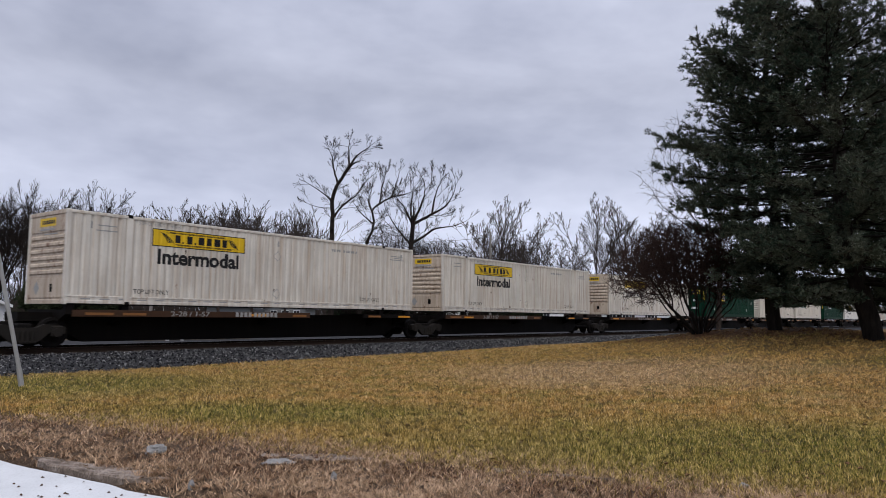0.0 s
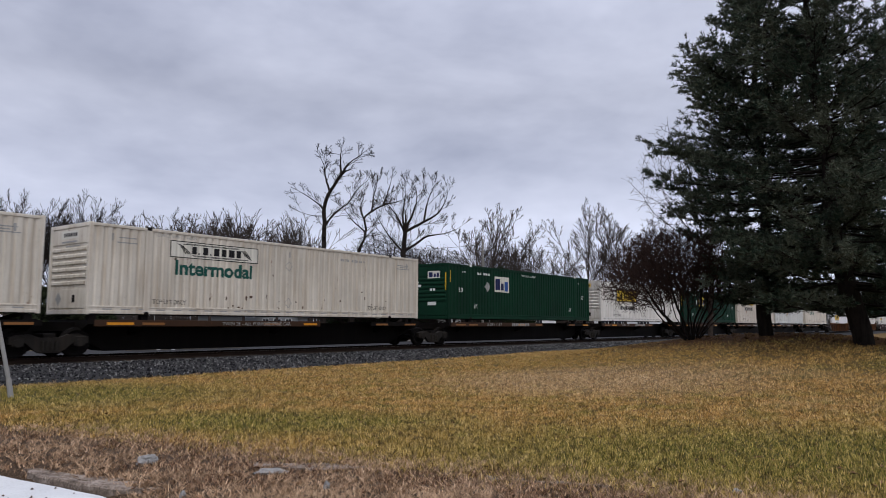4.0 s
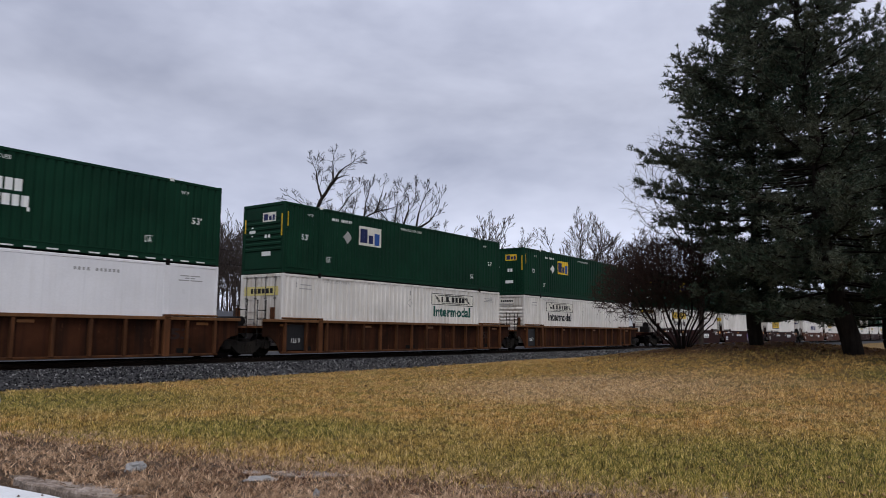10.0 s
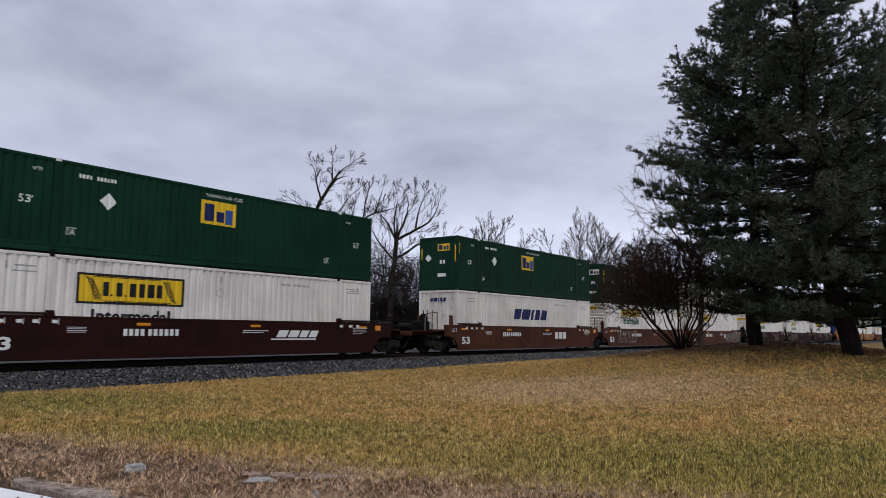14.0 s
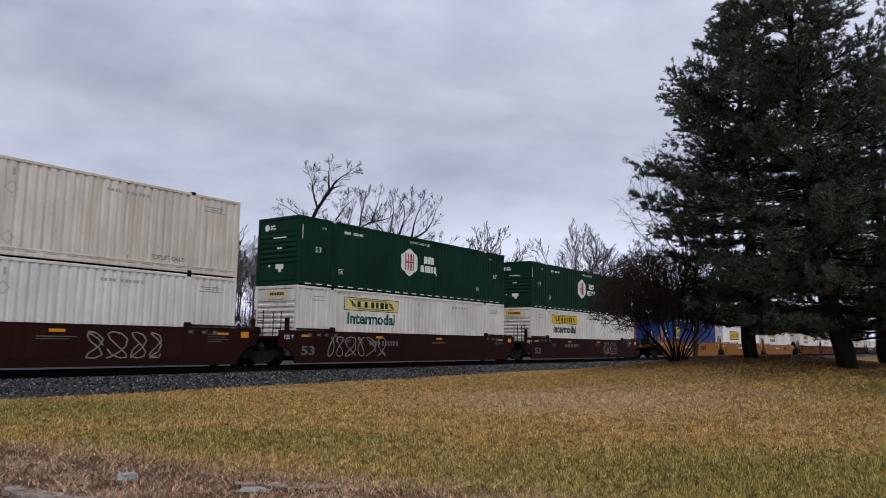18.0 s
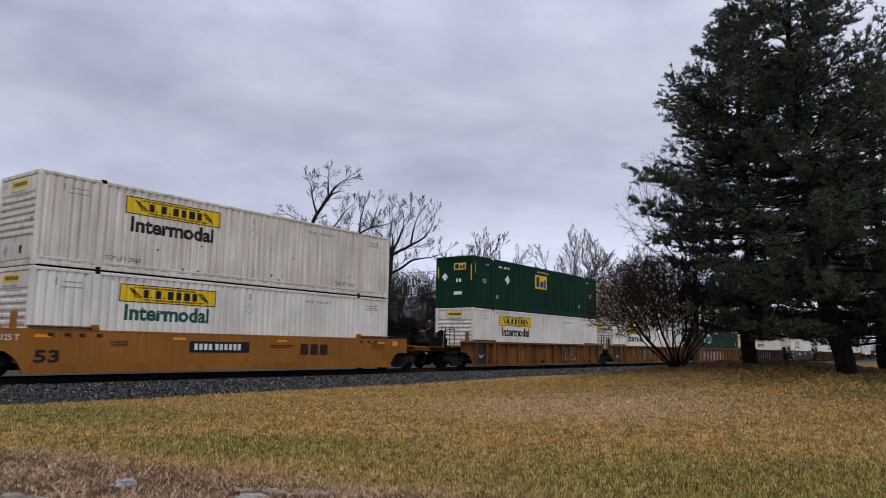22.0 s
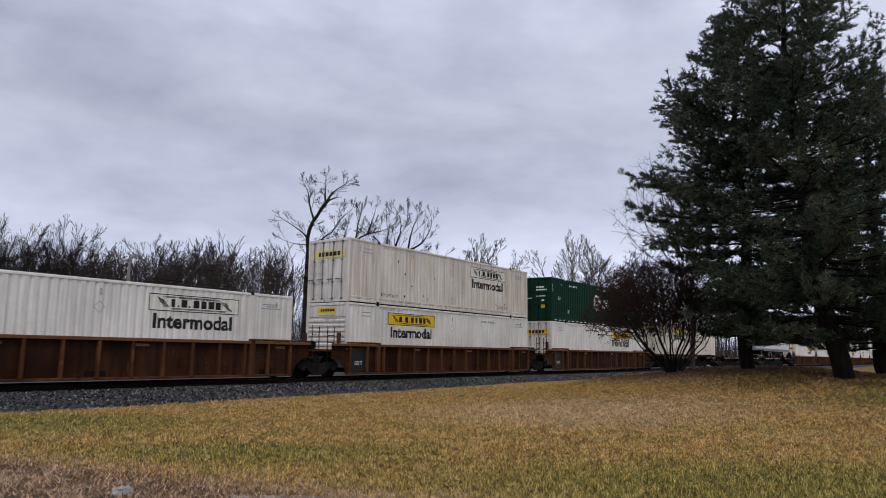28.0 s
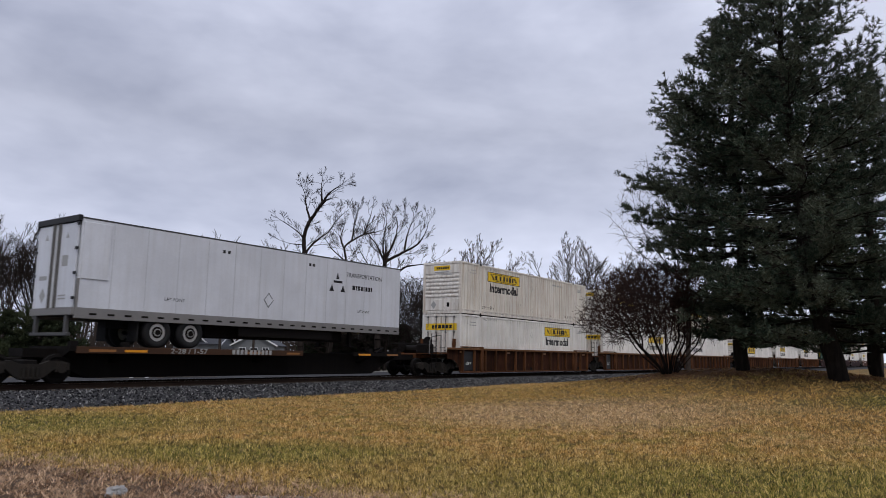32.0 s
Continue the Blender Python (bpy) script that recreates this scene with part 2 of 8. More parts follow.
SPRAY_W = plain("pale_spray_paint", (0.25, 0.225, 0.20), 0.6, var=0.5, scale=2.5)
RUBBER = plain("black_rubber", (0.012, 0.012, 0.0125), 0.9)
HUB = plain("dull_aluminium", (0.52, 0.52, 0.51), 0.4, 0.7)
RUSTSPOT = plain("dark_rust_spot", (0.055, 0.026, 0.014), 0.85)
GLASSBLK = plain("dark_grille", (0.010, 0.012, 0.018), 0.35)

# ================= ground =================
TURF_X, TURF_Y = (0.93, -0.37), (0.37, 0.93)


def verge(x, y):
    """How far a spot lies on the lawn's side of the worn roadside verge, in metres."""
    return (x + 5.7) * 0.44 + (y - 11.0) * 0.90


def ground_z(x, y):
    """Height of the ground: a flat lawn, a low mound under the conifers, a bank down to the road."""
    z = 1.25 * math.exp(-((x - 13.6) ** 2) / 46.0 - ((y - 29.5) ** 2) / 90.0)
    z += 0.35 * math.exp(-((x - 23.0) ** 2) / 60.0 - ((y - 24.0) ** 2) / 60.0)
    road = (x + 4.68) * 0.537 + (y - 8.35) * 0.843
    k = min(1.0, max(0.0, (0.30 - road) / 0.45))
    z -= 0.17 * k * k * (3 - 2 * k)
    return z + 0.015 * noise.noise((x * 0.7, y * 0.7, 0)) + 0.05 * noise.noise((x * 0.12, y * 0.12, 5))


def spaced(fine, coarse, near, far):
    """Grid lines: fine steps out to near, growing to far."""
    out, v, step = [], 0.0, fine
    while v < far:
        out.append(v)
        step = fine * 0.5 if v < 11 else fine if v < near else step * coarse
        v += step
    return [-a for a in out[:0:-1]] + out


def lawn_zone(nt, cx, cy, rx, ry, wobble, weight=0.55):
    """1 inside an uneven oval of the lawn, 0 outside."""
    K = nt.links.new
    co, mp, ds = nt.nodes.new("ShaderNodeTexCoord"), nt.nodes.new("ShaderNodeMapping"), nt.nodes.new("ShaderNodeVectorMath")
    mp.inputs["Scale"].default_value = (1 / rx, 1 / ry, 0)
    mp.inputs["Location"].default_value = (-cx / rx, -cy / ry, 0)
    K(co.outputs["Object"], mp.inputs[0])
    ds.operation = "LENGTH"
    K(mp.outputs[0], ds.inputs[0])
    m1, r = nt.nodes.new("ShaderNodeMath"), nt.nodes.new("ShaderNodeMapRange")
    m1.operation = "MULTIPLY_ADD"
    K(wobble, m1.inputs[0])
    m1.inputs[1].default_value = 1.5
    K(ds.outputs["Value"], m1.inputs[2])
    K(m1.outputs[0], r.inputs[0])
    r.inputs[1].default_value, r.inputs[2].default_value = 1.25, 2.05
    r.inputs[3].default_value, r.inputs[4].default_value = weight, 0.0
    return r.outputs[0]


GREENER = [(5.5, 9.0, 6.5, 2.6), (14.0, 20.0, 2.4, 1.4), (-8.5, 16.5, 4.0, 3.0), (-2.5, 12.0, 3.0, 1.4)]


def turf_material():
    m, nt, b = material("winter_lawn")
    K = nt.links.new
    big = noise_tex(nt, 0.16, 4, 0.6, coord="Object")
    mid = noise_tex(nt, 1.3, 5, 0.65, coord="Object")
    fine = noise_tex(nt, 38, 4, 0.7, coord="Object")
    col = ramp(nt, big, [(0.36, (0.115, 0.076, 0.028)), (0.5, (0.19, 0.108, 0.038)), (0.66, (0.23, 0.148, 0.062))])
    col = mixed(nt, ramp(nt, mid, [(0.4, (0, 0, 0)), (0.7, (0.7, 0.7, 0.7))]), col, (0.080, 0.072, 0.020))
    col = mixed(nt, lawn_zone(nt, 4.4, 20.3, 3.8, 4.4, mid, 0.7), col, (0.27, 0.178, 0.098))
    for g in GREENER:
        col = mixed(nt, lawn_zone(nt, *g, mid, 0.7), col, (0.058, 0.064, 0.020))
    col = mixed(nt, ramp(nt, fine, [(0.35, (0.75, 0.75, 0.75)), (0.6, (0, 0, 0))]), col, (0.03, 0.022, 0.011))
    # the worn brown verge by the road, and fallen needles on the mound
    co, sep = nt.nodes.new("ShaderNodeTexCoord"), nt.nodes.new("ShaderNodeSeparateXYZ")
    K(co.outputs["Object"], sep.inputs[0])

    def plane(a, bb, c):
        m1, m2 = nt.nodes.new("ShaderNodeMath"), nt.nodes.new("ShaderNodeMath")
        m1.operation = m2.operation = "MULTIPLY_ADD"
        K(sep.outputs["X"], m1.inputs[0])
        m1.inputs[1].default_value, m1.inputs[2].default_value = a, c
        K(sep.outputs["Y"], m2.inputs[0])
        m2.inputs[1].default_value = bb
        K(m1.outputs[0], m2.inputs[2])
        return m2.outputs[0]

    def plus(a, n, k):
        m1 = nt.nodes.new("ShaderNodeMath")
        m1.operation = "MULTIPLY_ADD"
        K(n, m1.inputs[0])
        m1.inputs[1].default_value = k
        K(a, m1.inputs[2])
        return m1.outputs[0]

    def step(v, lo, hi):
        r = nt.nodes.new("ShaderNodeMapRange")
        K(v, r.inputs[0])
        r.inputs[1].default_value, r.inputs[2].default_value = lo, hi
        r.inputs[3].default_value, r.inputs[4].default_value = 1, 0
        return r.outputs[0]

    worn = step(plus(plane(0.44, 0.90, 5.7 * 0.44 - 11.0 * 0.90), mid, 1.4), 0.5, 1.1)
    brown = ramp(nt, fine, [(0.3, (0.018, 0.012, 0.008)), (0.55, (0.085, 0.056, 0.037)), (0.75, (0.20, 0.14, 0.10))])
    col = mixed(nt, worn, col, brown)
    dist = nt.nodes.new("ShaderNodeVectorMath")
    dist.operation = "DISTANCE"
    mp = nt.nodes.new("ShaderNodeMapping")
    mp.inputs["Scale"].default_value = (1, 1.15, 0)
    K(co.outputs["Object"], mp.inputs[0])
    K(mp.outputs[0], dist.inputs[0])
    dist.inputs[1].default_value = (13.4, 30.2 * 1.15, 0)
    litter = step(plus(dist.outputs["Value"], mid, 3.5), 5.4, 7.2)
    needles = ramp(nt, fine, [(0.3, (0.030, 0.016, 0.008)), (0.6, (0.15, 0.068, 0.027)), (0.8, (0.25, 0.14, 0.06))])
    col = mixed(nt, litter, col, needles)
    col = mixed(nt, lawn_zone(nt, 18.5, 25.8, 6.0, 2.6, mid, 1.0), col, needles)
    # bare drab yards beyond the line
    yard = step(plus(plane(0.790, -0.613, 43.0), mid, 2.0), -0.5, 1.5)
    col = mixed(nt, yard, col, ramp(nt, fine, [(0.3, (0.05, 0.042, 0.028)), (0.7, (0.15, 0.125, 0.085))]))
    K(col, b.inputs["Base Color"])
    b.inputs["Roughness"].default_value = 0.95
    b.inputs["Specular IOR Level"].default_value = 0.1
    bumped(nt, b, fine, 0.9, 0.03)
    return m


TURF = turf_material()


def make_ground():
    xs, ys = spaced(0.5, 1.22, 34, 2600), spaced(0.5, 1.22, 46, 2600)
    ys = [y for y in ys if y > -400]
    v = [(x, y, ground_z(x, y)) for y in ys for x in xs]
    n = len(xs)
    f = [(j * n + i, j * n + i + 1, (j + 1) * n + i + 1, (j + 1) * n + i) for j in range(len(ys) - 1) for i in range(n - 1)]
    ob = new("ground", quick_mesh("ground", v, f, TURF, True))
    tagged(ob, "dry winter lawn, straw and green, rising to a low mound", "lawn", kind="structure")


make_ground()


def stone_material(name, dark, pale, scale):
    m, nt, b = material(name)
    isl = nt.nodes.new("ShaderNodeNewGeometry").outputs["Random Per Island"]
    n = noise_tex(nt, scale, 5, 0.7)
    col = mixed(nt, ramp(nt, isl, [(0.25, (0, 0, 0)), (0.8, (0.35, 0.35, 0.35)), (1.0, (1, 1, 1))]), dark, pale)
    col = mixed(nt, ramp(nt, n, [(0.3, (0.5, 0.5, 0.5)), (0.7, (0, 0, 0))]), col, tuple(c * 0.4 for c in dark))
    nt.links.new(col, b.inputs["Base Color"])
    b.inputs["Roughness"].default_value = 0.9
    b.inputs["Specular IOR Level"].default_value = 0.1
    bumped(nt, b, n, 0.5, 0.01)
    return m


BALLAST = stone_material("grey_crushed_stone", (0.012, 0.012, 0.014), (0.32, 0.315, 0.315), 30)
BALLAST_BED = stone_material("grey_ballast_bed", (0.012, 0.012, 0.013), (0.05, 0.05, 0.054), 45)
TIE = plain("weathered_tie_wood", (0.055, 0.042, 0.033), 0.9, var=0.4, scale=6)

# ================= the line and its train =================
# The line is straight: it runs at HEAD from the view's y axis, its near rolling-stock face NEAR metres from the eye.
HEAD, NEAR = radians(37.79), 22.32
RAIL = 0.55
ALONG = Vector((math.sin(HEAD), math.cos(HEAD), 0))
AWAY = Vector((-math.cos(HEAD), math.sin(HEAD), 0))
CENTRE = AWAY * (NEAR + 1.2955)


def on_line(s, away=0.0, z=0.0):
    """The pose, in the world, of a point s metres along the line, away metres behind its centre."""
    p = CENTRE + ALONG * s + AWAY * away
    return pose(p.x, p.y, z, 0, 0, 90 - math.degrees(HEAD))


def travelled(t):
    return 22.8 * t + 3.1 * (1 - math.exp(-t / 2.4))


LEN, WID, HI = 16.154, 2.591, 2.896
HALF = WID / 2
PITCH, DEPTH = 0.285, 0.034


def groove(x):
    """How far the corrugated side lies behind its outer face at x."""
    f = (x / PITCH) % 1.0
    if f < 0.52:
        return 0.0
    if f < 0.66:
        return DEPTH * (f - 0.52) / 0.14
    if f < 0.86:
        return DEPTH
    return DEPTH * (1 - (f - 0.86) / 0.14)


def breaks(x0, x1):
    xs = [x0, x1]
    for i in range(int(x0 / PITCH) - 1, int(x1 / PITCH) + 2):
        for f in (0.0, 0.52, 0.66, 0.86):
            x = (i + f) * PITCH
            if x0 + 1e-4 < x < x1 - 1e-4:
                xs.append(x)
    return sorted(xs)


def corrugated():
    """The pressed side sheet with its thickness."""
    bm = bmesh.new()
    xs = breaks(0.11, LEN - 0.11)
    z0, z1 = 0.27, HI - 0.10
    cols = []
    for x in xs:
        y = -HALF + 0.012 + groove(x)
        cols.append([bm.verts.new(v) for v in ((x, y, z0), (x, y, z1), (x, -HALF + 0.09, z1), (x, -HALF + 0.09, z0))])
    for a, b in zip(cols, cols[1:]):
        for i in range(4):
            bm.faces.new((a[i], b[i], b[(i + 1) % 4], a[(i + 1) % 4]))
    bm.faces.new(cols[0])
    bm.faces.new(cols[-1][::-1])
    bmesh.ops.recalc_face_normals(bm, faces=bm.faces)
    return bm


def smooth_side():
    bm = boxed(0.11, LEN - 0.11, -HALF + 0.010, -HALF + 0.07, 0.17, HI - 0.10)
    return bm


# ---- lettering, made once from the built-in font ----
WORDS = {}


def lettering(body, width, height, bold=0.0):
    key = (body, width, height)
    if key not in WORDS:
        cu = bpy.data.curves.new("lettering", "FONT")
        cu.body, cu.size, cu.offset, cu.resolution_u = body, 1.0, bold, 3
        ob = new("lettering", cu)
        dg = bpy.context.evaluated_depsgraph_get()
        me = bpy.data.meshes.new_from_object(ob.evaluated_get(dg))
        bpy.data.objects.remove(ob)
        bpy.data.curves.remove(cu)
        xs = [v.co.x for v in me.vertices]
        ys = [v.co.y for v in me.vertices]
        sx, sy = width / (max(xs) - min(xs)), height / (max(ys) - min(ys))
        x0, y0 = min(xs), min(ys)
        for v in me.vertices:
            v.co = ((v.co.x - x0) * sx, 0, (v.co.y - y0) * sy)
        WORDS[key] = me
    return WORDS[key]


for args in (("Intermodal", 3.25, 0.52, 0.034), ("Intermodal", 2.75, 0.42, 0.034), ("TOP LIFT ONLY", 1.25, 0.15, 0.0), ("53'", 0.42, 0.24, 0.012), ("53'", 0.42, 0.3, 0.012), ("WTP", 0.3, 0.11, 0.0),
             ("DA", 0.26, 0.18, 0.0), ("WARNING HIGH CUBE", 1.65, 0.12, 0.0), ("STACK LIMIT 3 HIGH", 1.5, 0.11, 0.0), ("TRANSPORTATION", 2.4, 0.2, 0.006), ("LIFT POINT", 0.8, 0.12, 0.0),
             ("53", 0.75, 0.38, 0.03), ("125 T", 0.48, 0.17, 0.01), ("110", 0.36, 0.2, 0.01), ("TWIN 28 - ALL PURPOSE SPINE CAR", 3.2, 0.13, 0.0), ("CAUTION", 0.5, 0.09, 0.0),
             ("2-28 / 1-57", 1.5, 0.17, 0.006)):
    lettering(*args)


def word_bm(body, width, height, x, z):
    bm = bmesh.new()
    bm.from_mesh(WORDS[(body, width, height)])
    bmesh.ops.translate(bm, verts=bm.verts, vec=(x, 0, z))
    return bm


def patch(rects):
    """Flat shapes in x and z: each a list of corners."""
    bm = bmesh.new()
    for r in rects:
        if len(r) == 4 and not isinstance(r[0], tuple):
            r = [(r[0], r[2]), (r[1], r[2]), (r[1], r[3]), (r[0], r[3])]
        bm.faces.new([bm.verts.new((x, 0, z)) for x, z in r])
    return bm


def drape(bm, lift=0.004, flat=False, y=None):
    """Lays flat paint onto the near side: follows the corrugation, or a plain sheet."""
    if not flat:
        xs = [v.co.x for v in bm.verts]
        for x in breaks(min(xs), max(xs))[1:-1]:
            bmesh.ops.bisect_plane(bm, geom=[*bm.verts, *bm.edges, *bm.faces], dist=1e-5, plane_co=(x, 0, 0), plane_no=(1, 0, 0))
    for v in bm.verts:
        v.co.y = (y if y is not None else -HALF + 0.012) - lift + (0 if flat else groove(v.co.x))
    for f in bm.faces:
        f.normal_update()
        if f.normal.y > 0:
            f.normal_flip()
    return bm


def paint(name, key, make, mat, parent, lift=0.004, flat=False, label="", y=None):
    me = cached((name, key, lift, flat, y), lambda: drape(make(), lift, flat, y), mat)
    return part(name, me, mat, parent, label)


def ring(x0, x1, z0, z1, w):
    return [(x0, x1, z0, z0 + w), (x0, x1, z1 - w, z1), (x0, x0 + w, z0 + w, z1 - w), (x1 - w, x1, z0 + w, z1 - w)]


def blocks(x, z, h, widths, gap, slant=0.0):
    """A row of plain blocks where a maker's name stands."""
    out = []
    for w in widths:
        out.append([(x, z), (x + w, z), (x + w + slant, z + h), (x + slant, z + h)])
        x += w + gap
    return out


def sign_marks(x, z, h):
    """Plain blocks and dots where the maker's name stands on a sign."""
    out = []
    for w, tall in ((0.17, 1), (0.06, 0), (0.21, 1), (0.06, 0), (0.24, 1), (0.22, 1), (0.25, 1), (0.2, 1)):
        out.append((x, x + w, z, z + (h if tall else 0.06)))
        x += w + (0.085 if tall else 0.11)
    return out


def end_blocks(name, rects, mat, parent, x=-0.006, label=""):
    """Flat shapes on the leading end; their first axis runs from the far side to the near one."""
    bm = patch(rects)
    for v in bm.verts:
        v.co = (x, -v.co.x, v.co.z)
    return part(name, bm, mat, parent, label)


def louvred_end():
    bm = boxed(0.035, 0.09, -HALF + 0.1, HALF - 0.1, 0.12, HI - 0.1)
    box(bm, 0.012, 0.035, -HALF + 0.16, HALF - 0.16, 0.20, 0.80, 0.004)
    box(bm, 0.012, 0.035, -HALF + 0.16, HALF - 0.16, 2.25, HI - 0.16, 0.004)
    return bm


def pressed_end():
    bm = bmesh.new()
    n = 9
    xs = []
    w = WID - 0.2
    for i in range(n):
        for f, d in ((0.0, 0.03), (0.12, 0.0), (0.5, 0.0), (0.62, 0.03)):
            xs.append((-HALF + 0.1 + (i + f) * w / n, d))
    xs.append((HALF - 0.1, 0.03))
    lo = [bm.verts.new((0.012 + d, y, 0.14)) for y, d in xs]
    hi = [bm.verts.new((0.012 + d, y, HI - 0.1)) for y, d in xs]
    for i in range(len(xs) - 1):
        bm.faces.new((lo[i], hi[i], hi[i + 1], lo[i + 1]))
    box(bm, 0.05, 0.1, -HALF + 0.1, HALF - 0.1, 0.12, HI - 0.1)
    return bm


def door_leaf():
    bm = boxed(0.02, 0.07, 0.012, HALF - 0.1, 0.16, HI - 0.12, 0.006)
    for i in range(5):
        z = 0.35 + i * 0.5
        box(bm, 0.006, 0.02, 0.1, HALF - 0.2, z, z + 0.32, 0.004)
    return bm


def lock_rod():
    bm = bmesh.new()
    rod(bm, (-0.03, 0, 0.12), (-0.03, 0, HI - 0.1), 0.019, n=6)
    for z in (0.16, 0.9, 1.9, HI - 0.16):
        box(bm, -0.052, 0.0, -0.05, 0.05, z - 0.03, z + 0.03)
    box(bm, -0.055, -0.03, -0.02, 0.36, 1.02, 1.06)
    return bm


def corner_block():
    return boxed(-0.09, 0.09, -0.085, 0.085, -0.06, 0.06, 0.012)


TONES = {"white": WHITE, "aged": AGED, "cream": CREAM, "rusty": RUSTY, "smooth": SMOOTH_WHITE, "dirty": DIRTY_END, "tan": TAN_END, "grey": GREY_WHITE, "green": GREEN, "green2": GREEN2, "blue": BLUE}


def small_lines(c, mat, flat=False):
    """Rows of illegible small lettering near the top edge of a side."""
    paint("number_marks", "nm", lambda: patch([(10.9 + i * 0.14, 10.98 + i * 0.14, 2.42, 2.52) for i in range(11) if i != 4]), mat, c, flat=flat)
    paint("notice_marks", "no", lambda: patch([(0.95, 1.55, 2.46, 2.50), (0.9, 1.6, 2.30, 2.34), (14.6, 15.4, 2.46, 2.50), (14.55, 15.5, 2.30, 2.34), (14.8, 15.2, 2.38, 2.42)]), mat, c, flat=flat)


def spots(c, seed, n):
    """Rust spots and runs on a side."""
    r = random.Random(seed)
    rects = []
    for _ in range(n):
        x, z = r.uniform(2.5, 14), r.choice((r.uniform(0.25, 0.8), r.uniform(0.25, 2.4)))
        w, h = r.uniform(0.02, 0.06), r.uniform(0.03, 0.12)
        rects.append([(x - w, z), (x - w * 0.3, z - h), (x + w * 0.6, z - h * 0.8), (x + w, z + h * 0.2), (x, z + h * 0.6)])
    part("rust_spots", drape(patch(rects), 0.003), RUSTSPOT, c)


def box_shell(name, label, tone, end="louvre", end_tone=None, flat=False, posts=None, group="containers on the train", rail_dashes=None, side_tone=None):
    mat = TONES[tone]
    pm = posts or mat
    c = thing(name, label, "shipping container", group)
    side = cached(("side_wall", flat), smooth_side if flat else corrugated, mat)
    part("side_wall", side, mat, c)
    if flat:
        for i in range(1, 13):
            part("panel_seam", cached("smooth_seam", lambda: boxed(-0.02, 0.02, -HALF + 0.005, -HALF + 0.0115, 0.18, HI - 0.11), mat), mat, c, m=pose(0.11 + i * 1.24, 0, 0))
    part("side_wall", cached("side_wall_far", lambda: boxed(0.11, LEN - 0.11, HALF - 0.08, HALF - 0.012, 0.17, HI - 0.10), mat), mat, c)
    part("roof", cached("roof", lambda: boxed(0.05, LEN - 0.05, -HALF + 0.05, HALF - 0.05, HI - 0.10, HI - 0.03, 0.01), mat), mat, c)
    part("underframe", cached("underframe", lambda: boxed(0.1, LEN - 0.1, -HALF + 0.08, HALF - 0.08, 0.02, 0.16), GRIME), GRIME, c)
    tr = cached("top_rail", lambda: boxed(0.08, LEN - 0.08, -HALF, -HALF + 0.09, HI - 0.115, HI - 0.015, 0.012), mat)
    br = cached("bottom_rail", lambda: box(box(boxed(0.1, LEN - 0.1, -HALF - 0.002, -HALF + 0.1, 0.03, 0.13, 0.01), 0.1, LEN - 0.1, -HALF + 0.008, -HALF + 0.1, 0.13, 0.225), 0.1, LEN - 0.1, -HALF - 0.001, -HALF + 0.1, 0.225, 0.275, 0.008), mat)
    for me, n in ((tr, "top_rail"), (br, "bottom_rail")):
        part(n, me, mat, c)
        part(n, me, mat, c, m=pose(LEN, 0, 0, 0, 0, 180))
    cp = cached("corner_post", lambda: boxed(-0.004, 0.115, -HALF - 0.004, -HALF + 0.13, 0.0, HI, 0.014), pm)
    for mm in (pose(0, 0, 0), pose(LEN, 0, 0, 0, 0, 180)):
        part("corner_post", cp, pm, c, m=mm)
    cp2 = cached("corner_post_far", lambda: boxed(-0.004, 0.115, HALF - 0.13, HALF + 0.004, 0.0, HI, 0.014), pm)
    for mm in (pose(0, 0, 0), pose(LEN, 0, 0, 0, 0, 180)):
        part("corner_post", cp2, pm, c, m=mm)
    lp = cached("lifting_post", lambda: boxed(-0.11, 0.11, -HALF - 0.003, -HALF + 0.06, 0.02, HI - 0.02, 0.008), mat)
    cb = cached("lifting_block", corner_block, GRIME if tone not in ("green", "green2") else MARK_W)
    lb = cached("lifting_block", corner_block, GRIME)
    for x in (2.0, LEN - 2.06):
        part("lifting_post", lp, mat, c, m=pose(x, 0, 0))
        part("lifting_block", cb, None, c, m=pose(x, -HALF + 0.075, HI - 0.04))
        part("lifting_block", lb, None, c, m=pose(x, -HALF + 0.075, 0.055))
    et = TONES[end_tone] if end_tone else DIRTY_END if tone in ("white", "aged") else mat
    makers = {"louvre": louvred_end, "pressed": pressed_end}
    if end in makers:
        part("end_wall", cached(("end_wall", end), makers[end], et), et, c)
        part("end_wall", cached(("end_wall", "pressed"), pressed_end, et), et, c, m=pose(LEN, 0, 0, 0, 0, 180))
    elif end == "door":
        leaf = cached("door", door_leaf, et)
        rd = cached("lock_rod", lock_rod, GRIME if tone in ("green", "green2") else MARK_D)
        for flip in (0, 1):
            m = Matrix.Diagonal((1, -1, 1, 1)) if flip else None
            d = part("door", leaf, et, c)
            if flip:
                d.matrix_local = pose(0.092, 0, 0, 0, 0, 180)
            for y in (0.32, 0.88):
                part("lock_rod", rd, None, c, m=pose(0, -y if flip else y, 0))
        part("end_wall", cached(("end_wall", "pressed"), pressed_end, et), et, c, m=pose(LEN, 0, 0, 0, 0, 180))
    hd = cached("end_header", lambda: boxed(-0.002, 0.10, -HALF + 0.12, HALF - 0.12, HI - 0.13, HI - 0.005, 0.01), et)
    sl = cached("end_sill", lambda: boxed(-0.002, 0.10, -HALF + 0.12, HALF - 0.12, 0.01, 0.15, 0.01), et)
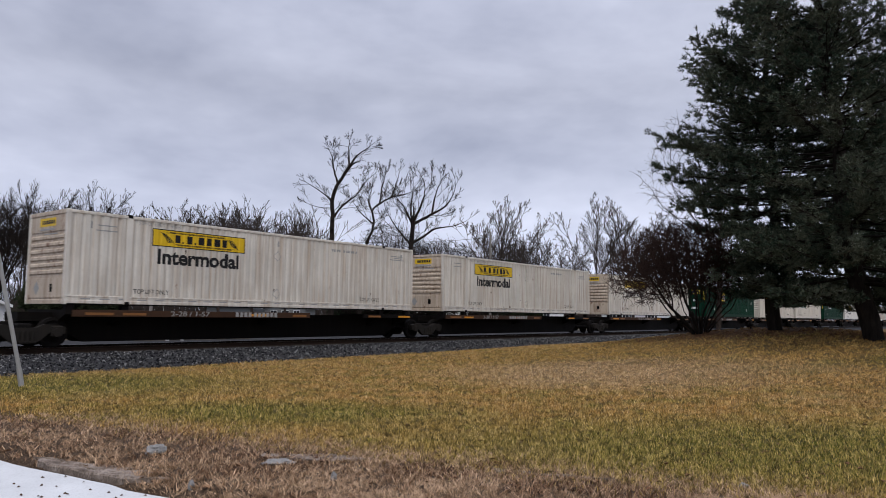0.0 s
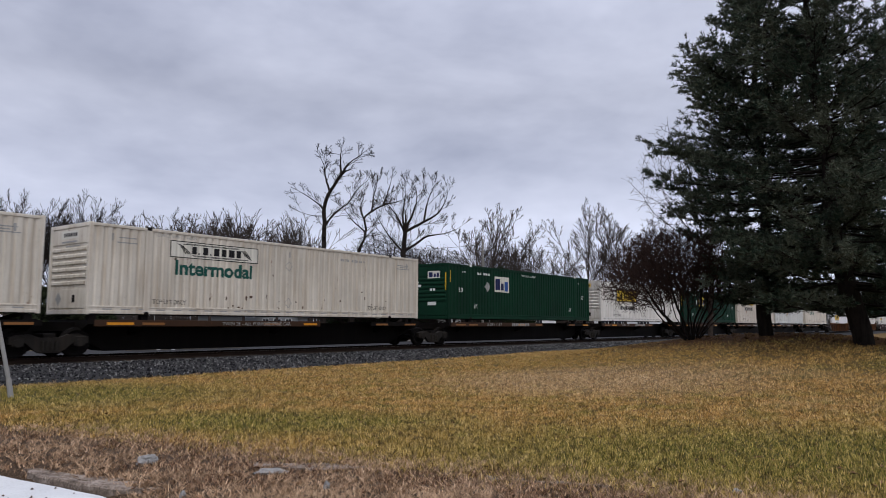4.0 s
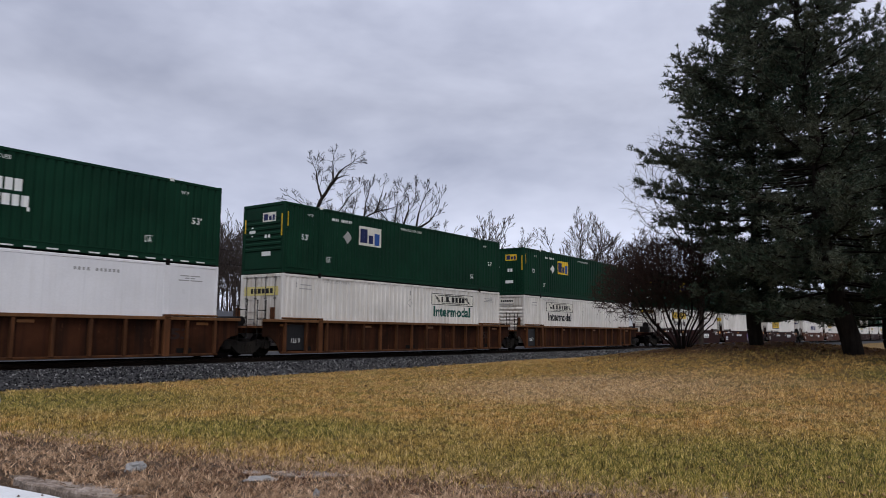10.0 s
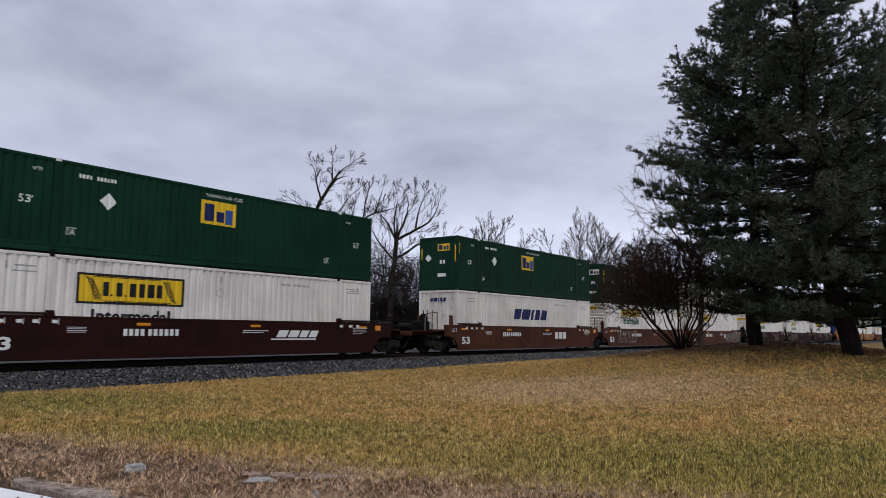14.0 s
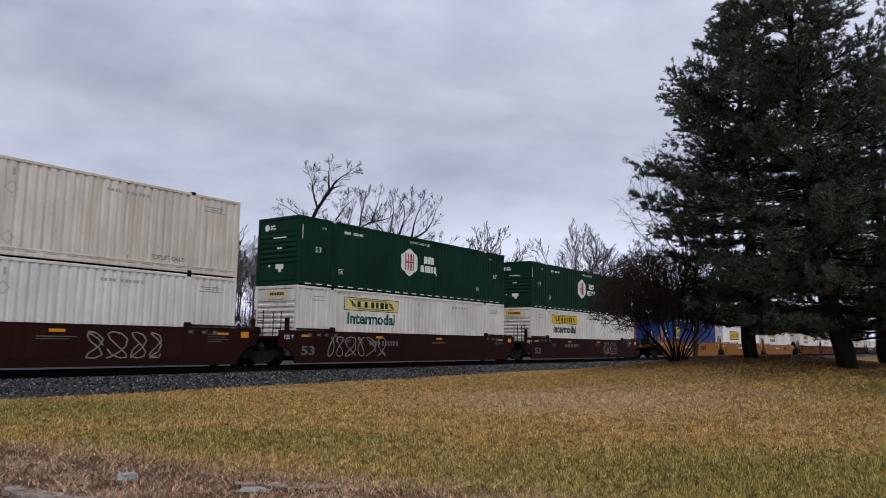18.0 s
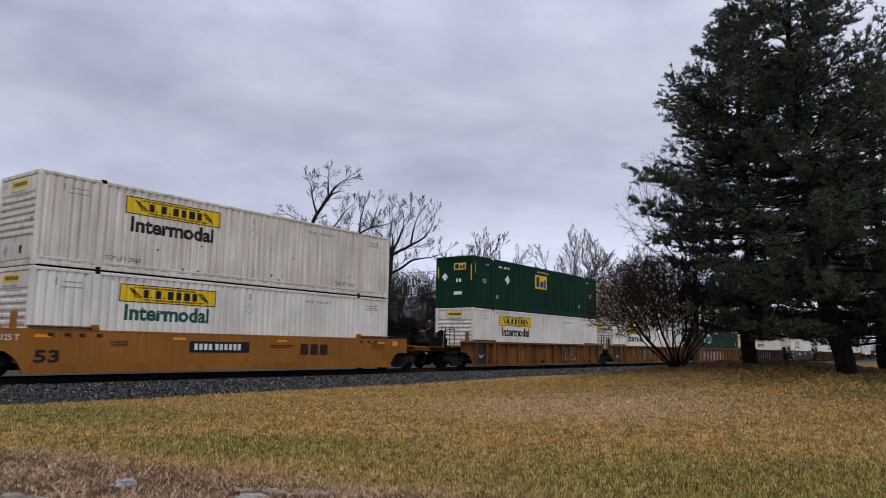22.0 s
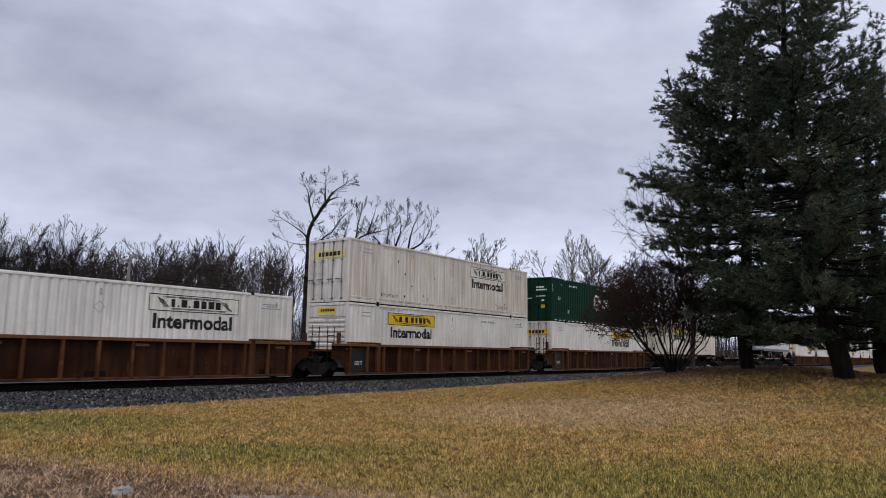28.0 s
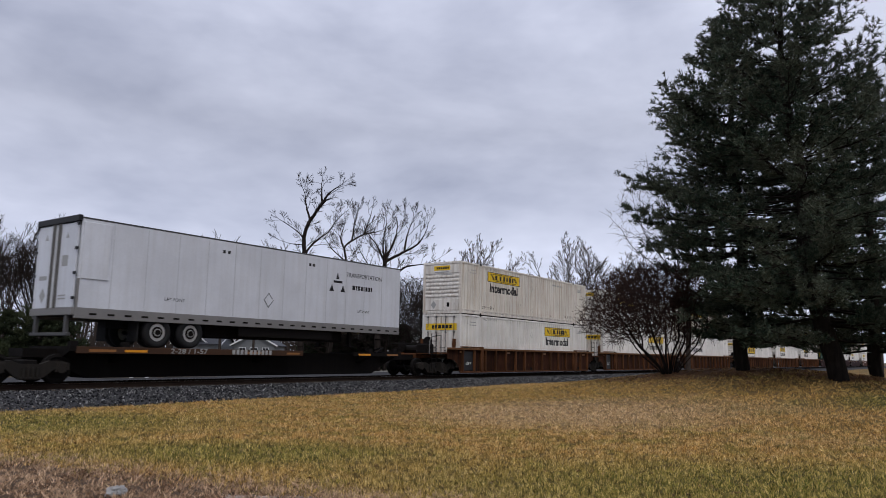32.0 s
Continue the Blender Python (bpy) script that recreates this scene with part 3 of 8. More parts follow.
    if end == "louvre":
        lv = cached("louvre", lambda: prism(bmesh.new(), [(0.035, 0), (0.0, 0.035), (0.0, 0.11), (0.035, 0.15)], -HALF + 0.18, HALF - 0.18), et)
        for i in range(6):
            part("louvre", lv, et, c, m=pose(0, 0, 0.92 + i * 0.215))
    part("end_header", hd, et, c)
    part("end_sill", sl, et, c)
    if rail_dashes:
        for i in range(24):
            x = 0.55 + i * 0.645
            part("pocket_strip", cached(("pocket_strip", rail_dashes.name), lambda: boxed(-0.17, 0.17, -HALF - 0.006, -HALF, 0.055, 0.10), rail_dashes), rail_dashes, c, m=pose(x, 0, 0))
    return c


def white_container(tone, logo="yellow", text="black", end="louvre", rear=False, rust=0, seed=0, flat=False, end_tone=None, low=False):
    """White 53-foot container with a yellow sign panel and a one-word lettering below it."""
    state = {"white": "clean white", "aged": "grime-streaked white", "cream": "cream-white weathered", "rusty": "rust-stained off-white", "grey": "pale grey-white", "smooth": "smooth white"}[tone]
    sign = {"yellow": "yellow sign panel", "outline": "faded outlined sign panel", "border": "black-bordered yellow sign panel", "pale": "faded yellow sign panel"}[logo]
    facing = {"louvre": "louvred end first", "door": "double doors first", "pressed": "pressed end first"}[end]
    c = box_shell("shipping_container", f"{state} corrugated container, {sign}, {facing}", tone, end, end_tone, flat)
    x0 = 9.75 if rear else 2.8
    if logo == "border":
        x1, z0, z1 = x0 + 3.75, 1.44, 2.40
        if rear:
            z0, z1 = 1.46, 2.4
        iz, iw, ih, ix = 0.86, 2.75, 0.42, x0 + 0.5
    else:
        x1, z0, z1 = x0 + 3.72, 1.99, 2.57
        iz, iw, ih, ix = 1.39, 3.25, 0.52, x0 + 0.2
    bg = {"yellow": LOGO_Y, "border": LOGO_Y, "pale": FADED_Y, "outline": PALE}[logo]
    h = z1 - z0
    panel = paint("sign_panel", (x0, z0, logo), lambda: patch([(x0, x1, z0, z1)]), bg, c, 0.004, flat, "yellow sign panel" if bg is LOGO_Y else "faded sign panel")
    w = 0.07 if logo == "border" else 0.028
    scroll = []
    for k in range(5):
        d = 0.05 * k
        scroll.append([(x0 + 0.28 + d, z1 - 0.1 - d * 0.35), (x0 + 0.31 + d, z1 - 0.1 - d * 0.35), (x0 + 0.62 + d, z0 + 0.14), (x0 + 0.59 + d, z0 + 0.14)])
        scroll.append([(x1 - 0.62 - d, z1 - 0.14), (x1 - 0.59 - d, z1 - 0.14), (x1 - 0.28 - d, z0 + 0.1 + d * 0.35), (x1 - 0.31 - d, z0 + 0.1 + d * 0.35)])
    scroll += [(x0 + 0.5, x1 - 0.85, z1 - 0.115, z1 - 0.095), (x0 + 0.85, x1 - 0.5, z0 + 0.095, z0 + 0.115), (x0 + 0.6, x1 - 0.9, z1 - 0.085, z1 - 0.07), (x0 + 0.9, x1 - 0.6, z0 + 0.07, z0 + 0.085)]
    paint("sign_border", (x0, z0, logo), lambda: patch(ring(x0, x1, z0, z1, w)), BLACK, c, 0.007, flat)
    paint("sign_scroll", (x0, z0), lambda: patch(scroll), BLACK, c, 0.007, flat)
    lh = h * 0.46
    paint("sign_blocks", (x0, z0), lambda: patch(sign_marks(x0 + 0.85, z0 + h * 0.27, lh)), BLACK, c, 0.008, flat, "row of dark blocks")
    ink = BLACK if text == "black" else DKGREEN
    paint("lettering", (ix, iz, iw), lambda: word_bm("Intermodal", iw, ih, ix, iz), ink, c, 0.004, flat, f"bold {'black' if text == 'black' else 'dark green'} word")
    if not flat:
        for x in (2.22, 12.6):
            paint("notice", x, lambda: word_bm("TOP LIFT ONLY", 1.25, 0.15, x, 0.38), BLACK, c)
    paint("notice", "stack", lambda: word_bm("STACK LIMIT 3 HIGH", 1.5, 0.11, 2.3, 2.64), MARK_G, c, 0.004, flat)
    small_lines(c, MARK_G, flat)
    for z in (2.0, 0.55):
        paint("placard_holder", z, lambda: patch([[(8.05 - 0.2, z), (8.05, z - 0.2), (8.05 + 0.2, z), (8.05 + 0.17, z), (8.05, z - 0.17), (8.05 - 0.17, z)], [(8.05 - 0.2, z), (8.05 - 0.17, z), (8.05, z + 0.17), (8.05 + 0.17, z), (8.05 + 0.2, z), (8.05, z + 0.2)]]), MARK_G, c, 0.005, flat)
    for x in (8.03, 0.72, 15.3):
        paint("door_stop", ("mark", x), lambda: patch([(x, x + 0.07, 2.36, 2.59)]), MARK_G, c, 0.005, flat)
    if not flat:
        slots = paint("drain_slots", "ds", lambda: patch([(0.5 + i * 0.62, 0.82 + i * 0.62, 0.16, 0.195) for i in range(25)]), MARK_G, c, 0.0, True, y=-HALF + 0.005)
        slots["kind"] = "stuff"
    if rust:
        spots(c, seed, rust)
    if end == "louvre":
        end_blocks("end_sign", [(-0.55, 0.55, 2.42, 2.68)], bg if logo != "outline" else PALE, c, 0.008, "small sign panel")
        end_blocks("end_sign_blocks", blocks(-0.38, 2.49, 0.12, (0.09, 0.11, 0.13, 0.12, 0.13, 0.1), 0.035), BLACK, c, 0.005)
        end_blocks("end_marks", [(-0.5, 0.5, 2.30, 2.35), (-0.2, 0.7, 2.15, 2.19)], MARK_G, c, 0.001)
        end_blocks("placard_holder", [[(-0.75, 0.5), (-0.55, 0.28), (-0.35, 0.5), (-0.55, 0.72)]], MARK_G, c, 0.008)
        end_blocks("data_plate", [(0.35, 0.52, 0.38, 0.62)], GRIME, c, 0.008)
    elif end == "door":
        end_blocks("end_sign", [(-1.05, 1.05, 2.02, 2.38)], LOGO_Y if logo != "outline" else FADED_Y, c, -0.002, "yellow sign panel across the doors")
        end_blocks("end_sign_blocks", blocks(-0.62, 2.1, 0.2, (0.14, 0.17, 0.2, 0.19, 0.2, 0.17), 0.055), BLACK, c, -0.005)
    return c


def green_container(sign="box", end="pressed", tone="green", white_box=False, sx=4.35):
    """Dark green 53-foot container; its sign is a square panel or a hexagon."""
    words = {"box": "square two-colour sign", "hexagon": "white hexagon sign"}[sign]
    facing = {"louvre": "louvred end first", "pressed": "pressed end first", "door": "double doors first"}[end]
    c = box_shell("shipping_container", f"dark green corrugated container, {words}, {facing}", tone, end, None, rail_dashes=MARK_W if sign == "hexagon" else None)
    small = MARK_W
    for x in (0.93, 14.95):
        paint("size_mark", x, lambda: word_bm("53'", 0.42, 0.24, x, 1.42), small, c)
    for x in (1.25, 14.5):
        paint("lift_mark", x, lambda: word_bm("WTP", 0.3, 0.11, x, 2.42), small, c)
    for x in (2.36, 13.2):
        paint("load_mark", x, lambda: word_bm("DA", 0.26, 0.18, x, 0.60), small, c)
        paint("load_bar", x, lambda: patch([(x, x + 0.3, 0.81, 0.83)]), small, c)
    paint("notice", "warn", lambda: word_bm("WARNING HIGH CUBE", 1.65, 0.12, 7.25, 2.55), small, c)
    paint("number_marks", "g", lambda: patch([(2.65 + i * 0.115, 2.73 + i * 0.115, 2.42, 2.54) for i in range(11) if i != 4]), small, c, label="white serial marks")
    if sign == "box":
        bg = PALE if white_box else LOGO_Y
        paint("sign_panel", (white_box, sx), lambda: patch([(sx, sx + 1.5, 1.55, 2.42)]), bg, c, 0.004, label="pale square sign panel" if white_box else "yellow square sign panel")
        paint("sign_blocks", ("a", sx), lambda: patch([(sx + 0.12, sx + 0.56, 1.67, 2.30)]), NAVY, c, 0.008, label="dark blue block")
        paint("sign_blocks", ("b", sx), lambda: patch([(sx + 0.64, sx + 0.98, 1.67, 2.05)]), NAVY, c, 0.008, label="dark blue block")
        paint("sign_blocks", ("c", sx), lambda: patch([(sx + 1.05, sx + 1.38, 1.62, 2.16)]), SIGNBLUE, c, 0.008, label="mid blue block")
        paint("placard", "d", lambda: patch([[(3.36, 1.8), (3.64, 1.52), (3.92, 1.8), (3.64, 2.08)]]), MARK_W if not white_box else MARK_G, c, 0.008, label="white diamond placard")
        end_blocks("end_sign", [(-0.05, 0.75, 2.12, 2.5)], bg, c, 0.004)
        end_blocks("end_sign_blocks", [(0.02, 0.28, 2.18, 2.44), (0.34, 0.5, 2.18, 2.36), (0.55, 0.69, 2.16, 2.4)], NAVY, c, 0.001)
        end_blocks("placard", [[(-0.9, 1.75), (-0.68, 1.53), (-0.46, 1.75), (-0.68, 1.97)]], MARK_W, c, 0.004, "white diamond placard")
        end_blocks("end_marks", [(0.1, 0.24, 1.42, 1.62), (0.3, 0.44, 1.42, 1.62), (-0.05, 0.5, 0.72, 0.9)], MARK_W, c, 0.004)
        end_blocks("reflector_strip", [(1.1, 1.16, 1.5, 2.4), (-1.16, -1.1, 1.7, 2.3)], LOGO_Y, c, 0.0)
    else:
        paint("sign_panel", "hex", lambda: patch([[(6.62, 1.3), (7.28, 0.9), (7.94, 1.3), (7.94, 1.92), (7.28, 2.31), (6.62, 1.92)]]), MARK_W, c, 0.004, label="white hexagon sign")
        paint("sign_blocks", "h", lambda: patch([(6.92, 7.04, 1.2, 2.02), (7.12, 7.2, 1.2, 1.56), (7.12, 7.2, 1.66, 2.02), (7.36, 7.44, 1.2, 1.56), (7.36, 7.44, 1.66, 2.02), (7.52, 7.64, 1.2, 2.02), (7.04, 7.52, 1.57, 1.65)]), RED, c, 0.008, label="dark red bars")
        paint("name_blocks", "hub", lambda: patch(blocks(8.47, 1.66, 0.36, (0.26, 0.2, 0.2), 0.06) + blocks(8.2, 1.22, 0.33, (0.27, 0.15, 0.21, 0.2, 0.21), 0.055) + [(9.42, 9.5, 1.1, 1.22)]), MARK_W, c, 0.004, label="two rows of white blocks")
        if end != "door":
            end_blocks("end_sign", [[(-0.86, 2.4), (-0.72, 2.3), (-0.58, 2.4), (-0.58, 2.54), (-0.72, 2.63), (-0.86, 2.54)]], MARK_W, c, 0.004)
            end_blocks("end_sign_blocks", blocks(-0.5, 2.48, 0.08, (0.08, 0.07, 0.07), 0.02) + blocks(-0.5, 2.36, 0.08, (0.08, 0.05, 0.07, 0.07), 0.02), MARK_W, c, 0.004)
            end_blocks("end_marks", [(-0.3, 0.5, 1.98, 2.03), (-0.05, 0.08, 1.52, 1.66), (0.12, 0.25, 1.52, 1.66), (-0.55, -0.45, 0.78, 0.86), (-0.1, 0.38, 0.68, 0.88), (0.08, 0.26, 0.55, 0.68)], MARK_W, c, 0.001)
        else:
            end_blocks("end_sign", [[(-0.86, 2.2), (-0.72, 2.1), (-0.58, 2.2), (-0.58, 2.34), (-0.72, 2.43), (-0.86, 2.34)]], MARK_W, c, -0.002)
            end_blocks("end_marks", [(0.15, 0.75, 2.2, 2.3), (0.15, 0.95, 2.02, 2.12), (0.15, 0.85, 1.62, 1.68), (0.55, 0.75, 1.3, 1.42), (-0.8, -0.2, 1.5, 1.56)], MARK_W, c, -0.002)
            end_blocks("warning_label", [(0.5, 0.8, 0.86, 1.08)], LOGO_Y, c, -0.002)
    paint("reflector_strip", "side", lambda: patch([(0.15, 0.19, 1.9, 2.5)]), LOGO_Y if sign == "box" else MARK_W, c, 0.006, True, y=-HALF)
    return c


def blue_container():
    c = box_shell("shipping_container", "blue corrugated container with orange corner posts and yellow sign", "blue", "pressed", None, posts=ORANGE)
    paint("sign_panel", "blue", lambda: patch([(3.05, 4.75, 1.35, 2.35)]), LOGO_Y, c, 0.004, label="yellow square sign panel")
    paint("sign_blocks", "blue", lambda: patch([(3.18, 3.68, 1.5, 2.22), (3.78, 4.2, 1.5, 1.95), (4.3, 4.64, 1.42, 2.05)]), NAVY, c, 0.008)
    paint("repaint_patch", "b", lambda: patch([(6.1, 10.6, 0.95, 1.75)]), BLUE2, c, 0.004, label="fresher blue repainted rectangle")
    paint("repaint_patch", "c", lambda: patch([(6.3, 6.8, 2.42, 2.56), (7.5, 8.2, 2.42, 2.56), (12.3, 12.9, 2.3, 2.55)]), NAVY, c, 0.004)
    for x in (0.9,):
        paint("size_mark", x, lambda: word_bm("53'", 0.42, 0.3, x, 1.75), MARK_W, c)
        paint("height_label", x, lambda: patch([(x - 0.05, x + 0.55, 1.22, 1.62)]), MARK_W, c, 0.004)
        paint("height_mark", x, lambda: word_bm("110", 0.36, 0.2, x + 0.06, 1.38), BLACK, c, 0.008)
    paint("height_label", "m", lambda: patch([(8.75, 9.2, 2.2, 2.6)]), MARK_W, c, 0.004)
    paint("height_mark", "m2", lambda: word_bm("110", 0.36, 0.2, 8.79, 2.32), BLACK, c, 0.008)
    end_blocks("end_marks", [(-0.05, 0.12, 1.65, 1.95), (0.18, 0.35, 1.65, 1.95), (-0.15, 0.4, 1.15, 1.55)], MARK_W, c, 0.004)
    return c


def shield_container(lower=False):
    tone = "white" if lower else "grey"
    c = box_shell("shipping_container", "pale grey corrugated container with dark slanted name blocks" + ("" if lower else " and shield sign"), tone, "pressed", "rusty" if not lower else None)
    if lower:
        paint("name_blocks", "low", lambda: patch(blocks(5.75, 1.45, 0.62, (0.75, 0.95, 0.3, 0.6, 0.7), 0.16, 0.22)), NAVY, c, 0.004, label="slanted navy blocks")
        end_blocks("end_sign", blocks(-0.55, 2.3, 0.2, (0.18, 0.24, 0.08, 0.16, 0.18), 0.05, 0.06), NAVY, c, 0.001)
        end_blocks("placard", [[(-0.75, 1.0), (-0.5, 0.72), (-0.25, 1.0), (-0.5, 1.28)]], MARK_G, c, 0.001)
    else:
        paint("shield", "a", lambda: patch([[(5.62, 2.2), (5.62, 1.4), (6.27, 0.85), (6.92, 1.4), (6.92, 2.2), (6.27, 2.32)]]), BLACK, c, 0.004, label="black shield sign")
        paint("shield_slash", "w", lambda: patch([[(5.75, 1.3), (6.1, 1.55), (5.95, 1.75), (6.4, 2.2), (6.15, 1.75), (6.35, 1.6), (5.95, 1.15)]]), MARK_W, c, 0.008)
        paint("shield_slash", "y", lambda: patch([[(6.15, 1.05), (6.5, 1.5), (6.4, 1.75), (6.8, 2.1), (6.8, 1.5), (6.3, 1.0)]]), LOGO_Y, c, 0.008)
        paint("name_blocks", "up", lambda: patch(blocks(7.1, 1.38, 0.58, (0.45, 0.65, 0.16, 0.45, 0.5), 0.12, 0.16)), BLACK, c, 0.004, label="slanted black blocks")
        paint("small_name_blocks", "up", lambda: patch(blocks(6.95, 1.12, 0.14, (0.06, 0.14, 0.12, 0.12, 0.12, 0.16, 0.12, 0.12, 0.12, 0.1), 0.13, 0.03)), MARK_G, c, 0.004)
        for i in range(24):
            part("pocket_strip", cached(("pocket_strip", "grime"), lambda: boxed(-0.17, 0.17, -HALF - 0.006, -HALF, 0.055, 0.10), GRIME), GRIME, c, m=pose(0.6 + i * 0.64, 0, 0))
    paint("size_mark", "sw", lambda: word_bm("53'", 0.42, 0.24, 0.75, 0.5), BLACK, c)
    paint("load_mark", "sw", lambda: word_bm("DA", 0.26, 0.18, 2.4, 0.5), BLACK, c)
    small_lines(c, MARK_G)
    return c


def reefer_container():
    """Smooth white container whose leading end is an open frame round a cooling unit."""
    c = box_shell("shipping_container", "smooth white refrigerated container with bordered yellow sign panel", "smooth", "none", None, True)
    x0, x1, z0, z1 = 3.35, 7.4, 1.55, 2.45
    paint("sign_panel", "rf", lambda: patch([(x0, x1, z0, z1)]), LOGO_Y, c, 0.004, True, "bordered yellow sign panel")
    paint("sign_border", "rf", lambda: patch(ring(x0, x1, z0, z1, 0.07)), BLACK, c, 0.007, True)
    paint("sign_scroll", "rf", lambda: patch([(x0 + 0.55, x1 - 0.95, z1 - 0.2, z1 - 0.18), (x0 + 0.95, x1 - 0.55, z0 + 0.18, z0 + 0.2), [(x0 + 0.4, z1 - 0.25), (x0 + 0.45, z1 - 0.25), (x0 + 0.85, z0 + 0.22), (x0 + 0.8, z0 + 0.22)], [(x1 - 0.85, z1 - 0.22), (x1 - 0.8, z1 - 0.22), (x1 - 0.4, z0 + 0.25), (x1 - 0.45, z0 + 0.25)]]), BLACK, c, 0.007, True)
    paint("sign_blocks", "rf", lambda: patch(sign_marks(x0 + 1.0, z0 + 0.27, 0.38)), BLACK, c, 0.008, True, "row of dark blocks")
    paint("lettering", "rf", lambda: word_bm("Intermodal", 2.75, 0.42, x0 + 0.6, 0.98), DKGREEN, c, 0.004, True, "dark green word")
    small_lines(c, MARK_G, True)
    part("frame_bar", boxed(0.0, 0.1, -HALF + 0.1, HALF - 0.1, HI - 0.14, HI - 0.02, 0.01), SMOOTH_WHITE, c)
    part("bulkhead", boxed(1.0, 1.08, -HALF + 0.06, HALF - 0.06, 0.16, HI - 0.1), SMOOTH_WHITE, c)
    part("cooling_unit", boxed(0.22, 0.98, -HALF + 0.5, HALF - 0.28, 0.9, HI - 0.22, 0.07), SMOOTH_WHITE, c, "white cooling unit housing")
    part("grille", boxed(0.19, 0.24, -HALF + 0.62, HALF - 0.5, 1.25, HI - 0.45, 0.02), GLASSBLK, c, "dark cooling grille")
    # no hole here: a dark plate carries the opening's shade as colour
    part("side_opening", boxed(0.16, 0.62, -HALF - 0.004, -HALF + 0.02, 0.6, HI - 0.16, 0.006), GLASSBLK, c, "dark opening beside the cooling unit")
    part("frame_bar", boxed(0.16, 0.62, -HALF - 0.012, -HALF + 0.02, 1.7, 1.78), SMOOTH_WHITE, c)
    return c


# ---- running gear ----
WHEEL_R = 0.45
HITCH = steel("red_brown_hitch_paint", (0.13, 0.035, 0.025), 0.2, 0.3, 0.7, shine=0.1)


def wheel_bm():
    bm = bmesh.new()
    prof = [(0.0, 0.10), (0.09, 0.11), (0.12, 0.07), (0.30, 0.045), (0.37, 0.09), (WHEEL_R, 0.07), (WHEEL_R, -0.05), (WHEEL_R + 0.025, -0.06), (WHEEL_R + 0.02, -0.085), (0.36, -0.08), (0.30, -0.01), (0.12, -0.05), (0.0, -0.06)]
    n = 18
    rings = [[bm.verts.new((r * math.cos(2 * math.pi * i / n), -w, r * math.sin(2 * math.pi * i / n))) for i in range(n)] for r, w in prof[1:-1]]
    for a, b in zip(rings, rings[1:]):
        for i in range(n):
            bm.faces.new((a[i], a[(i + 1) % n], b[(i + 1) % n], b[i]))
    bm.faces.new(rings[0])
    bm.faces.new(rings[-1][::-1])
    bmesh.ops.recalc_face_normals(bm, faces=bm.faces)
    return bm


def side_frame_bm():
    """A cast truck side frame with its two window openings."""
    bm = bmesh.new()
    top = [(-1.15, 0.62), (-0.95, 0.68), (-0.55, 0.70), (-0.3, 0.60), (0.3, 0.60), (0.55, 0.70), (0.95, 0.68), (1.15, 0.62), (1.15, 0.42), (0.98, 0.40), (0.92, 0.52), (0.78, 0.52), (0.45, 0.24), (0.3, 0.16), (-0.3, 0.16), (-0.45, 0.24), (-0.78, 0.52), (-0.92, 0.52), (-0.98, 0.40), (-1.15, 0.42)]
    prism(bm, top, -0.09, 0.09)
    for s in (-1, 1):
        rod(bm, (s * 0.89, -0.14, 0.45), (s * 0.89, 0.1, 0.45), 0.13, n=10)
        box(bm, s * 0.89 - 0.17, s * 0.89 + 0.17, -0.11, 0.1, 0.34, 0.64, 0.02)
    for x in (-0.2, -0.07, 0.07, 0.2):
        rod(bm, (x, -0.1, 0.2), (x, -0.1, 0.5), 0.055, n=8)
    box(bm, -0.3, 0.3, -0.13, 0.1, 0.14, 0.21, 0.015)
    return bm


def truck(parent, x):
    bo = part("truck", cached("truck", lambda: box(boxed(-0.2, 0.2, -1.05, 1.05, 0.46, 0.72, 0.03), -0.5, 0.5, -0.35, 0.35, 0.55, 0.78, 0.03), GRIME), GRIME, parent, "black two-axle truck", pose(x, 0, RAIL))
    sf = cached("side_frame", side_frame_bm, CAST)
    part("side_frame", sf, CAST, bo, m=pose(0, -1.0, 0))
    part("side_frame", sf, CAST, bo, m=pose(0, 1.0, 0, 0, 0, 180))
    wh = cached("wheel", wheel_bm, GRIME)
    td = cached("wheel_tread", lambda: rod(bmesh.new(), (0, -0.055, 0), (0, 0.05, 0), WHEEL_R + 0.002, n=24), TREAD)
    ax = cached("axle", lambda: rod(bmesh.new(), (0, -0.75, 0), (0, 0.75, 0), 0.08, n=8), GRIME)
    for dx in (-0.89, 0.89):
        part("axle", ax, GRIME, bo, m=pose(dx, 0, WHEEL_R))
        for y, r in ((-0.76, 0), (0.76, 180)):
            part("wheel", wh, GRIME, bo, m=pose(dx, y, WHEEL_R, 0, 0, r))
    return bo


def ladder_bm(h=1.0):
    bm = bmesh.new()
    for x in (-0.2, 0.2):
        rod(bm, (x, 0, 0), (x, 0, h), 0.022, n=6)
    for i in range(int(h / 0.3)):
        rod(bm, (-0.2, 0, 0.15 + i * 0.3), (0.2, 0, 0.15 + i * 0.3), 0.016, n=6)
    return bm


def coupler_bm():
    bm = boxed(-0.75, 0.0, -0.09, 0.09, 0.72, 0.92, 0.02)
    box(bm, -0.95, -0.72, -0.16, 0.16, 0.66, 0.98, 0.04)
    return bm


def handrail_bm():
    bm = bmesh.new()
    pts = [(-0.9, 1.12), (-0.88, 1.75), (-0.78, 1.95), (-0.5, 2.02), (0.1, 2.08), (0.12, 1.12)]
    for (a, b), (c, d) in zip(pts, pts[1:]):
        rod(bm, (a, -1.3, b), (c, -1.3, d), 0.03, n=6)
    return bm


